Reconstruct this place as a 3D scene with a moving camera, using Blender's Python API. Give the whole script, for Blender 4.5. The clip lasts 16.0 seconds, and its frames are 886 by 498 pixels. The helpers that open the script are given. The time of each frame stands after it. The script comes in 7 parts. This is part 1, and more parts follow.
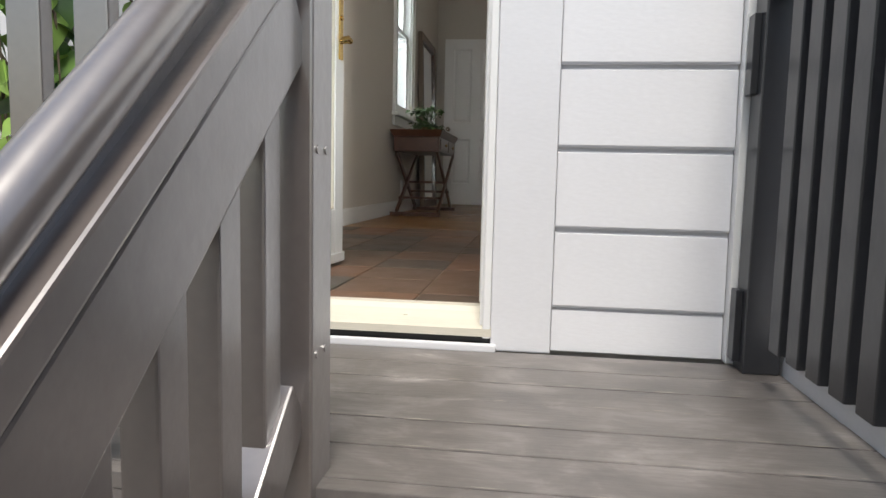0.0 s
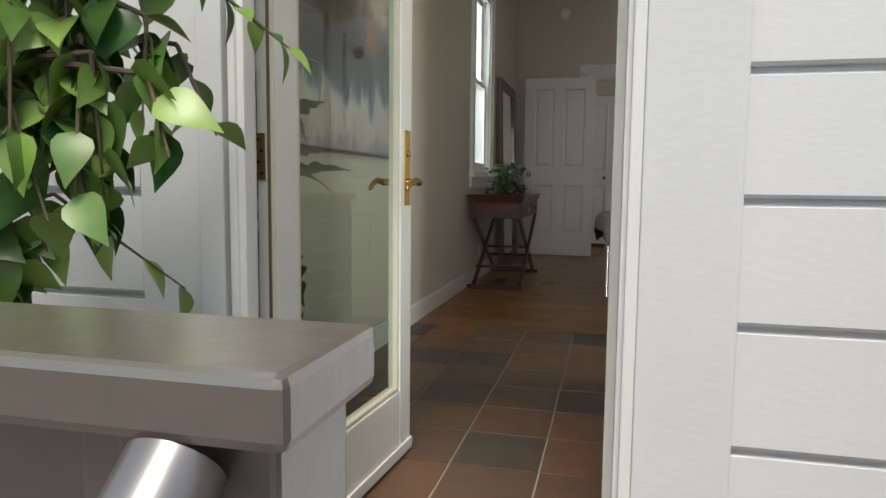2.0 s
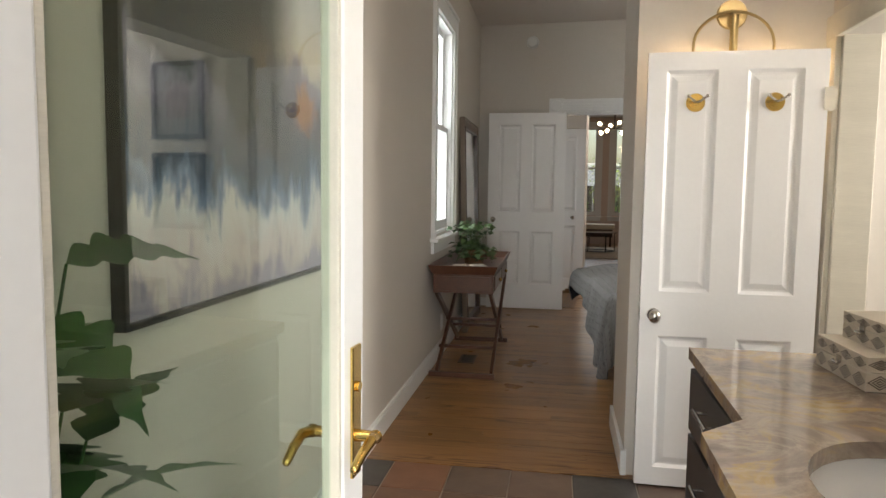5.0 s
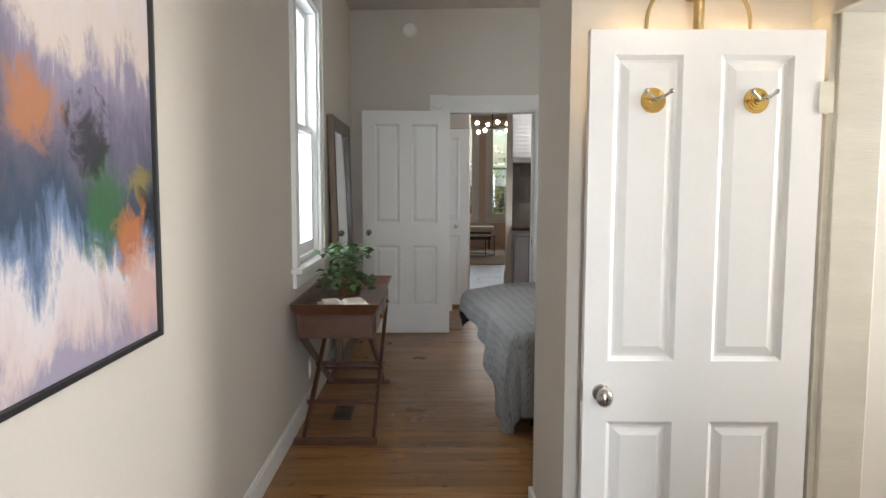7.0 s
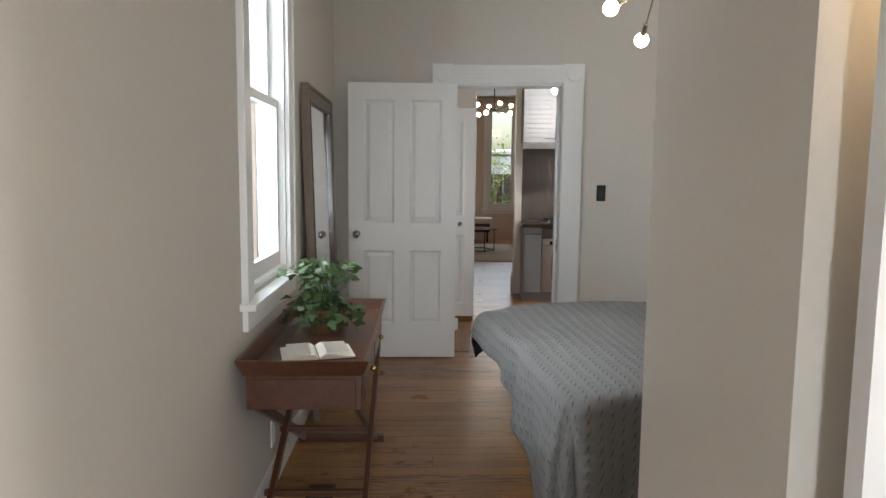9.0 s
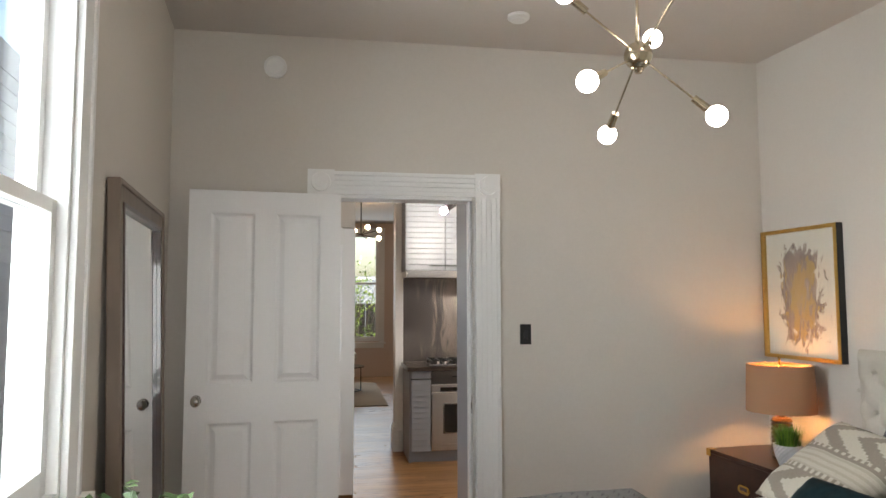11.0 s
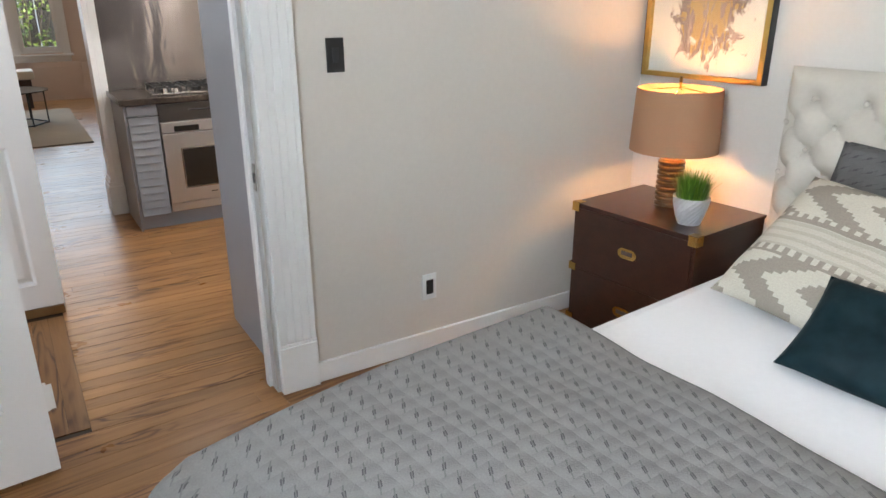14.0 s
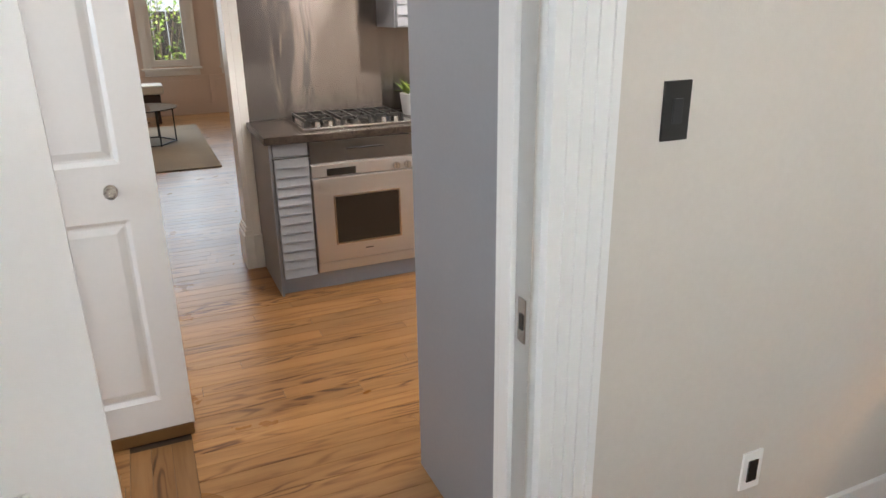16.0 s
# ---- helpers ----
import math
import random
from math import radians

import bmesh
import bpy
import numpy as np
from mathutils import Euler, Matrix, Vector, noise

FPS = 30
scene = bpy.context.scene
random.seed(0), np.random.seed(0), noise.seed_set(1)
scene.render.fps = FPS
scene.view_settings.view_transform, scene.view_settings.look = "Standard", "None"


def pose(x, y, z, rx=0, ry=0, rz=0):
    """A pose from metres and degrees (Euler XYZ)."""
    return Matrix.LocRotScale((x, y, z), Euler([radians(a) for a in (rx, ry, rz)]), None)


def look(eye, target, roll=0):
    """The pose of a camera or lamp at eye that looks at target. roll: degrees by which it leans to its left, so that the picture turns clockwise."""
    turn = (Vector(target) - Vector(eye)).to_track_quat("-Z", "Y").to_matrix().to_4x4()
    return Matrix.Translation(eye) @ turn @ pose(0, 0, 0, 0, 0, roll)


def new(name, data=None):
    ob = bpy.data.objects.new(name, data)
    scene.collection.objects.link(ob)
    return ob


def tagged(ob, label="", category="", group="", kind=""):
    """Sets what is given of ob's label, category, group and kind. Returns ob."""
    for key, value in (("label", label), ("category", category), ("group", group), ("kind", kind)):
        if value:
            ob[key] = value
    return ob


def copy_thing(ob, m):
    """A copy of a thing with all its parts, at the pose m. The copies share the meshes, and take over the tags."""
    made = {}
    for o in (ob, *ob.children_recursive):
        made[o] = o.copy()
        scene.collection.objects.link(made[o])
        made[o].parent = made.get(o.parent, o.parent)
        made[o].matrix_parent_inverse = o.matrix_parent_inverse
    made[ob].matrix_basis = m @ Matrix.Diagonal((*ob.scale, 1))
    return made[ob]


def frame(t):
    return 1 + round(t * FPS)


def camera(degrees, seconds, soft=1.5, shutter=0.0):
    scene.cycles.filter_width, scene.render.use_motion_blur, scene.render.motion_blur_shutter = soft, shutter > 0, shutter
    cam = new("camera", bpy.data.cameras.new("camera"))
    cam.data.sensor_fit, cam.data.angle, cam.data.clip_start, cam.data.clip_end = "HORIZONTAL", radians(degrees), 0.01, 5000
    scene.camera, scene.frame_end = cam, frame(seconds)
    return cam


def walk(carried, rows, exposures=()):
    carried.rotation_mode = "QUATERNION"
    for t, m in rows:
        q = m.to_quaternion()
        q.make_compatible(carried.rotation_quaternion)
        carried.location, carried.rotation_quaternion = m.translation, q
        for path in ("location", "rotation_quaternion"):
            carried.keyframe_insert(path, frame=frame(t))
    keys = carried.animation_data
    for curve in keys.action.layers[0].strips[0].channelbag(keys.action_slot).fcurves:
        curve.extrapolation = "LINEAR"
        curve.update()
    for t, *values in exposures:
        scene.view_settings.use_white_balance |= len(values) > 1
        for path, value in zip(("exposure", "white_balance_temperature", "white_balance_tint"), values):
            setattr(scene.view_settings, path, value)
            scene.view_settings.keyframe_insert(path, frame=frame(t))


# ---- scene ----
# camera and its walk
cam = camera(65.8, 16.0)
PATH = [
    (0, (0.446, -0.032, 0.346), (0.191, 1.941, 0.139), 1.3),
    (0.5, (0.398, 0.134, 0.493), (-0.016, 2.080, 0.286), 1.1),
    (1, (0.390, 0.289, 0.618), (-0.056, 2.228, 0.413), 0.9),
    (1.5, (0.346, 0.431, 0.728), (-0.115, 2.367, 0.531), 0.8),
    (2, (0.305, 0.561, 0.849), (-0.168, 2.495, 0.659), 0.6),
    (2.5, (0.324, 0.714, 0.968), (-0.158, 2.646, 0.784), 0.4),
    (3, (0.297, 0.860, 1.028), (-0.200, 2.790, 0.849), 0.4),
    (3.5, (0.199, 1.001, 1.091), (-0.296, 2.931, 0.919), 0.5),
    (4, (0.164, 1.158, 1.132), (-0.327, 3.089, 0.962), 0.4),
    (4.5, (0.141, 1.317, 1.246), (-0.332, 3.253, 1.075), 0.3),
    (5, (0.035, 1.464, 1.268), (-0.297, 3.429, 1.098), 0.7),
    (5.2, (-0.006, 1.524, 1.292), (-0.230, 3.504, 1.119), 0.7),
    (7.5, (-0.086, 2.700, 1.387), (-0.045, 4.691, 1.212), 0.3),
    (8, (-0.099, 3.001, 1.404), (-0.049, 4.992, 1.229), 0.5),
    (10.3, (-0.338, 4.479, 1.454), (-0.148, 6.451, 1.179), 0.3),
    (10.5, (-0.352, 4.612, 1.466), (-0.054, 6.581, 1.273), 0.1),
    (11, (-0.305, 4.942, 1.486), (0.187, 6.874, 1.640), -0.1),
    (11.5, (-0.274, 5.224, 1.490), (0.380, 7.079, 1.856), -0.2),
    (12, (-0.251, 5.468, 1.483), (0.664, 7.219, 1.792), -0.4),
    (12.5, (-0.135, 5.687, 1.467), (1.012, 7.324, 1.530), -0.7),
    (13, (-0.050, 5.917, 1.478), (1.136, 7.494, 1.155), -0.5),
    (13.5, (-0.047, 6.232, 1.492), (1.099, 7.738, 0.846), -0.1),
    (14, (-0.031, 6.552, 1.488), (1.097, 8.051, 0.797), -0.1),
    (14.5, (0.017, 6.910, 1.492), (1.034, 8.491, 0.804), -0.2),
    (15, (0.023, 7.251, 1.487), (0.913, 8.908, 0.806), -0.33),
    (15.5, (0.026, 7.548, 1.491), (0.896, 9.217, 0.814), -0.67),
    (16, (0.116, 7.822, 1.501), (1.012, 9.478, 0.827), -0.88),
]
EXPOSURES = [(0.0, 0.2, 6650, 8), (1.0, 0.05, 6700, 8), (2.0, -0.05, 6900, 6), (2.5, -0.1, 6900, 6), (3.5, -0.05, 6850, 6), (4.0, 0.3, 6700, 7), (4.5, 0.58, 6750, 9), (5.0, 0.83, 6950, 10), (7.5, 1.18, 6350, 9), (8.0, 1.18, 6350, 9), (10.5, 1.62, 6650, 10), (11.0, 1.55, 6700, 10), (11.5, 1.66, 6550, 10), (12.5, 1.62, 6400, 10), (13.0, 1.75, 6650, 10), (13.5, 1.94, 6450, 9), (14.0, 2.15, 6150, 9), (14.5, 2.2, 6150, 8), (15.0, 2.25, 6300, 10), (16.0, 2.25, 6500, 10)]
walk(cam, [(t, look(eye, target, roll)) for t, eye, target, roll in PATH], EXPOSURES)

# ---- world, sun, large lights ----
world = bpy.data.worlds.new("sky")
scene.world = world
world.use_nodes = True
wn = world.node_tree
sky = wn.nodes.new("ShaderNodeTexSky")
sky.sky_type = "NISHITA"
sky.sun_disc = False
sky.sun_elevation, sky.sun_rotation = radians(64), radians(175)
sky.air_density, sky.dust_density, sky.ozone_density = 1.4, 3.5, 1.0
wn.links.new(sky.outputs[0], wn.nodes["Background"].inputs[0])
wn.nodes["Background"].inputs[1].default_value = 0.15
sun = new("sun", bpy.data.lights.new("sun", "SUN"))
sun.data.energy, sun.data.angle, sun.data.color = 3.0, radians(22), (1.0, 0.97, 0.93)
sun.matrix_world = look((0, 0, 0), (-0.05, 0.435, -0.90))


def area(name, eye, target, w, h, watts, color, spread=180):
    lamp = new(name, bpy.data.lights.new(name, "AREA"))
    lamp.data.shape, lamp.data.size, lamp.data.size_y = "RECTANGLE", w, h
    lamp.data.energy, lamp.data.color = watts, color
    lamp.matrix_world = look(eye, target)
    lamp.data.spread = radians(spread)
    return lamp


F = pose(0, 0, 0, 0, 0, -4.87)          # the far wall and the rooms beyond it stand a little askew
Fp = lambda x, y, z: tuple(F @ Vector((x, y, z)))
area("window_daylight", (-1.5, 6.68, 1.85), (0.8, 7.5, 1.2), 1.2, 1.6, 35, (0.86, 0.93, 1.0))
area("bay_daylight", Fp(-0.2, 18.6, 1.8), Fp(-0.2, 12, 0.8), 2.4, 2.0, 11, (0.82, 0.91, 1.0))
# assumed source of the light that crosses the side doorway
area("lavatory_fill", (2.49, 4.09, 1.6), (0.0, 4.0, 1.3), 0.66, 1.0, 26, (0.99, 0.97, 0.94))
# cool fill added out of view to brighten the closet door
area("kitchen_closet_fill", Fp(-2.27, 9.62, 1.6), Fp(-0.4, 9.9, 1.0), 0.8, 1.2, 3.4, (0.76, 0.88, 1.0))
area("doorway_daylight", (0.17, 1.96, 1.15), (-0.5, 4.4, 0.9), 0.28, 1.8, 4.6, (0.93, 0.97, 1.0), 80)

# ---- materials ----


def material(name, color, rough=0.5, metal=0.0, grain=None, amount=0.12, bump=0.0, bump_scale=80.0, stain=1.2, second=None, coat=0.0, stretch=(1, 1, 1), spec=0.5, per_piece=0.0):
    """A surface with a fine grain and broad stains; second is the colour of the stains."""
    m = bpy.data.materials.new(name)
    m.use_nodes = True
    t = m.node_tree
    n, l = t.nodes, t.links
    b = n["Principled BSDF"]
    b.inputs["Roughness"].default_value = rough
    b.inputs["Metallic"].default_value = metal
    b.inputs["Coat Weight"].default_value = coat
    b.inputs["Specular IOR Level"].default_value = spec
    co = n.new("ShaderNodeTexCoord")
    mp = n.new("ShaderNodeMapping")
    mp.inputs["Scale"].default_value = stretch
    l.new(co.outputs["Object"], mp.inputs[0])
    big = n.new("ShaderNodeTexNoise")
    big.inputs["Scale"].default_value = stain
    big.inputs["Detail"].default_value = 5
    l.new(mp.outputs[0], big.inputs[0])
    fine = n.new("ShaderNodeTexNoise")
    fine.inputs["Scale"].default_value = grain or 60
    fine.inputs["Detail"].default_value = 4
    l.new(mp.outputs[0], fine.inputs[0])
    dark = second or tuple(c * (1 - 2.2 * amount) for c in color)
    r1 = n.new("ShaderNodeValToRGB")
    r1.color_ramp.elements[0].position, r1.color_ramp.elements[1].position = 0.32, 0.68
    r1.color_ramp.elements[0].color, r1.color_ramp.elements[1].color = (*dark, 1), (*color, 1)
    add = n.new("ShaderNodeMath")
    add.operation = "MULTIPLY_ADD"
    add.inputs[1].default_value = 0.45
    l.new(fine.outputs[0], add.inputs[0])
    half = n.new("ShaderNodeMath")
    half.operation = "MULTIPLY"
    half.inputs[1].default_value = 0.55
    l.new(big.outputs[0], half.inputs[0])
    l.new(half.outputs[0], add.inputs[2])
    l.new(add.outputs[0], r1.inputs[0])
    out = r1.outputs[0]
    if per_piece:
        info = n.new("ShaderNodeObjectInfo")
        hsv = n.new("ShaderNodeHueSaturation")
        mr = n.new("ShaderNodeMapRange")
        mr.inputs[3].default_value, mr.inputs[4].default_value = 1 - per_piece, 1 + per_piece
        l.new(info.outputs["Random"], mr.inputs[0])
        l.new(mr.outputs[0], hsv.inputs["Value"])
        l.new(out, hsv.inputs["Color"])
        out = hsv.outputs[0]
    l.new(out, b.inputs["Base Color"])
    if bump:
        bp = n.new("ShaderNodeBump")
        bp.inputs["Strength"].default_value = bump
        bp.inputs["Distance"].default_value = 0.004
        bn = n.new("ShaderNodeTexNoise")
        bn.inputs["Scale"].default_value = bump_scale
        bn.inputs["Detail"].default_value = 3
        l.new(mp.outputs[0], bn.inputs[0])
        l.new(bn.outputs[0], bp.inputs["Height"])
        l.new(bp.outputs[0], b.inputs["Normal"])
    return m


def glow(name, color, strength):
    m = bpy.data.materials.new(name)
    m.use_nodes = True
    b = m.node_tree.nodes["Principled BSDF"]
    b.inputs["Base Color"].default_value = (0.9, 0.9, 0.9, 1)
    b.inputs["Emission Color"].default_value = (*color, 1)
    b.inputs["Emission Strength"].default_value = strength
    return m


def glass(name, tint=(0.93, 0.97, 0.95), rough=0.0):
    m = bpy.data.materials.new(name)
    m.use_nodes = True
    b = m.node_tree.nodes["Principled BSDF"]
    b.inputs["Base Color"].default_value = (*tint, 1)
    b.inputs["Transmission Weight"].default_value = 1
    b.inputs["Roughness"].default_value = rough
    b.inputs["IOR"].default_value = 1.45
    return m


WALL = material("wall_paint", (0.62, 0.58, 0.525), 0.75, amount=0.025, bump=0.12, bump_scale=220, stain=0.8)
CEIL = material("ceiling_paint", (0.60, 0.56, 0.52), 0.85, amount=0.03, bump=0.1, bump_scale=160)
WHITE = material("white_trim_paint", (0.80, 0.80, 0.79), 0.35, amount=0.02, bump=0.03, bump_scale=40, stain=2)
DOORWHITE = material("white_door_paint", (0.82, 0.82, 0.82), 0.32, amount=0.015, bump=0.08, bump_scale=50)
SIDING = material("white_siding_paint", (0.73, 0.735, 0.765), 0.5, amount=0.035, bump=0.09, bump_scale=30, stain=1.5, stretch=(1, 1, 3))
RAILP = material("brown_gloss_paint", (0.135, 0.113, 0.104), 0.3, amount=0.1, bump=0.3, bump_scale=26, coat=1.0, spec=0.9)
RAILP.node_tree.nodes["Principled BSDF"].inputs["Coat Roughness"].default_value = 0.25
RAILP.node_tree.nodes["Principled BSDF"].inputs["Coat IOR"].default_value = 2.5
DARKP = material("charcoal_gloss_paint", (0.03, 0.031, 0.035), 0.32, amount=0.08, bump=0.12, bump_scale=30)
WALNUT = material("dark_mahogany", (0.046, 0.014, 0.008), 0.3, amount=0.25, grain=20, stain=3, stretch=(1, 6, 6), coat=0.2)
GROUT = material("grout", (0.42, 0.36, 0.30), 0.8, amount=0.1)
GREYCAB = material("grey_cabinet_paint", (0.25, 0.26, 0.285), 0.4, amount=0.03)
STEEL = material("brushed_steel", (0.62, 0.60, 0.58), 0.2, 1.0, amount=0.05, bump=0.25, bump_scale=7, stretch=(1, 1, 0.12))
CHAMPAGNE = material("champagne_brass", (0.62, 0.54, 0.40), 0.2, 1.0, amount=0.05)
OVENSTEEL = material("satin_oven_steel", (0.60, 0.59, 0.58), 0.33, 0.9, amount=0.03, stretch=(1, 1, 20))
BRASS = material("polished_brass", (0.75, 0.52, 0.17), 0.18, 1.0, amount=0.05)
BRASSDULL = material("worn_brass", (0.42, 0.31, 0.16), 0.38, 0.9, amount=0.15, grain=50)
BRASSATIN = material("satin_brass", (0.50, 0.38, 0.18), 0.42, 0.9, amount=0.05)
NICKEL = material("satin_nickel", (0.55, 0.53, 0.5), 0.25, 1.0, amount=0.04)
BLACK = material("black_metal", (0.02, 0.02, 0.02), 0.4, amount=0.1)
GLASS = glass("clear_glass")
LINEN = material("white_linen", (0.80, 0.80, 0.82), 0.9, amount=0.02)
CREAM = material("cream_tufted_fabric", (0.56, 0.52, 0.45), 0.9, amount=0.04)
MAHOGANY = material("red_brown_mahogany", (0.105, 0.040, 0.021), 0.33, amount=0.22, grain=20, stain=3, stretch=(6, 1, 6), coat=0.15)
MIRROR = material("mirror_silver", (0.85, 0.87, 0.87), 0.02, 1.0, amount=0.0)


def nodes_of(name, rough=0.5, metal=0.0, coat=0.0):
    m = bpy.data.materials.new(name)
    m.use_nodes = True
    t = m.node_tree
    b = t.nodes["Principled BSDF"]
    b.inputs["Roughness"].default_value, b.inputs["Metallic"].default_value, b.inputs["Coat Weight"].default_value = rough, metal, coat
    return m, t.nodes, t.links, b


def ramp(n, l, fac, stops):
    r = n.new("ShaderNodeValToRGB")
    while len(r.color_ramp.elements) < len(stops):
        r.color_ramp.elements.new(0.5)
    for e, (p, c) in zip(r.color_ramp.elements, stops):
        e.position, e.color = p, (*c, 1)
    l.new(fac, r.inputs[0])
    return r.outputs[0]


def noise_tex(n, l, vec, scale, detail=4, rough=0.55, distort=0.0):
    t = n.new("ShaderNodeTexNoise")
    t.inputs["Scale"].default_value, t.inputs["Detail"].default_value = scale, detail
    t.inputs["Roughness"].default_value, t.inputs["Distortion"].default_value = rough, distort
    l.new(vec, t.inputs["Vector"])
    return t.outputs["Fac"]


def calc(n, l, op, a, b=None, c=None):
    q = n.new("ShaderNodeMath")
    q.operation = op
    for i, v in enumerate((a, b, c)):
        if v is None:
            continue
        if isinstance(v, (int, float)):
            q.inputs[i].default_value = v
        else:
            l.new(v, q.inputs[i])
    return q.outputs[0]


def mapped(n, l, scale=(1, 1, 1), shift=None):
    co = n.new("ShaderNodeTexCoord")
    mp = n.new("ShaderNodeMapping")
    mp.inputs["Scale"].default_value = scale
    l.new(co.outputs["Object"], mp.inputs[0])
    if shift is not None:
        l.new(shift, mp.inputs["Location"])
    return mp.outputs[0]


def mix(n, l, fac, a, b, kind="MIX"):
    q = n.new("ShaderNodeMix")
    q.data_type, q.blend_type = "RGBA", kind
    for i, v in ((0, fac), (6, a), (7, b)):
        if isinstance(v, (int, float)):
            q.inputs[i].default_value = v
        elif isinstance(v, tuple):
            q.inputs[i].default_value = (*v, 1)
        else:
            l.new(v, q.inputs[i])
    return q.outputs[2]


def relief(n, l, b, height, strength=0.3, distance=0.003):
    bp = n.new("ShaderNodeBump")
    bp.inputs["Strength"].default_value, bp.inputs["Distance"].default_value = strength, distance
    l.new(height, bp.inputs["Height"])
    l.new(bp.outputs[0], b.inputs["Normal"])


def piece_random(n, l):
    info, geo = n.new("ShaderNodeObjectInfo"), n.new("ShaderNodeNewGeometry")
    return calc(n, l, "FRACT", calc(n, l, "ADD", info.outputs["Random"], geo.outputs["Random Per Island"]))


def oak(name, tint=1.12):
    """Oak strips with long streaks, arched growth rings and dark pores."""
    m, n, l, b = nodes_of(name, 0.2)
    b.inputs["Specular IOR Level"].default_value = 0.34
    rnd = piece_random(n, l)
    comb = n.new("ShaderNodeCombineXYZ")
    l.new(calc(n, l, "MULTIPLY", rnd, 37.0), comb.inputs[0])
    l.new(calc(n, l, "MULTIPLY", rnd, 91.0), comb.inputs[1])
    streak = noise_tex(n, l, mapped(n, l, (0.8, 8.0, 1.0), comb.outputs[0]), 2.6, 5, 0.55, 0.8)
    pores = noise_tex(n, l, mapped(n, l, (9, 170, 1), comb.outputs[0]), 1.0, 3, 0.6)
    warp = noise_tex(n, l, mapped(n, l, (1.7, 12.0, 1.0), comb.outputs[0]), 1.0, 2, 0.45, 0.3)
    rings = calc(n, l, "MULTIPLY_ADD", calc(n, l, "SINE", calc(n, l, "MULTIPLY", warp, 52.0)), 0.5, 0.5)
    rings = calc(n, l, "POWER", rings, 3.0)
    patch = n.new("ShaderNodeMapRange")
    patch.inputs[1].default_value, patch.inputs[2].default_value = 0.47, 0.66
    l.new(noise_tex(n, l, mapped(n, l, (1.3, 5.0, 1.0), comb.outputs[0]), 1.0, 2), patch.inputs[0])
    rings = calc(n, l, "MULTIPLY", rings, patch.outputs[0])
    f = calc(n, l, "ADD", calc(n, l, "ADD", calc(n, l, "MULTIPLY", streak, 0.42), calc(n, l, "MULTIPLY", pores, 0.13)), calc(n, l, "MULTIPLY", rings, -0.31))
    f = calc(n, l, "ADD", f, 0.285)
    col = ramp(n, l, f, [(0.28, (0.10 * tint, 0.036 * tint, 0.012 * tint)), (0.43, (0.24 * tint, 0.108 * tint, 0.036 * tint)), (0.56, (0.36 * tint, 0.182 * tint, 0.066 * tint)), (0.75, (0.46 * tint, 0.252 * tint, 0.102 * tint))])
    hsv = n.new("ShaderNodeHueSaturation")
    l.new(calc(n, l, "MULTIPLY_ADD", rnd, 0.36, 0.82), hsv.inputs["Value"])
    l.new(col, hsv.inputs["Color"])
    l.new(hsv.outputs[0], b.inputs["Base Color"])
    l.new(calc(n, l, "MULTIPLY_ADD", noise_tex(n, l, mapped(n, l), 3.0), 0.16, 0.22), b.inputs["Roughness"])
    relief(n, l, b, f, 0.12, 0.002)
    return m


def slate():
    m, n, l, b = nodes_of("slate_tile", 0.42)
    rnd = piece_random(n, l)
    base = ramp(n, l, rnd, [(0.0, (0.045, 0.044, 0.042)), (0.14, (0.075, 0.062, 0.05)), (0.35, (0.15, 0.085, 0.052)), (0.6, (0.21, 0.095, 0.05)), (0.8, (0.13, 0.088, 0.06)), (1.0, (0.27, 0.115, 0.055))])
    vec = mapped(n, l)
    cloud = noise_tex(n, l, vec, 6.0, 6, 0.6, 0.6)
    col = mix(n, l, calc(n, l, "MULTIPLY", cloud, 0.55), base, (0.055, 0.042, 0.034))
    l.new(col, b.inputs["Base Color"])
    l.new(calc(n, l, "MULTIPLY_ADD", cloud, 0.3, 0.28), b.inputs["Roughness"])
    relief(n, l, b, noise_tex(n, l, vec, 22.0, 6, 0.65), 0.35, 0.004)
    return m


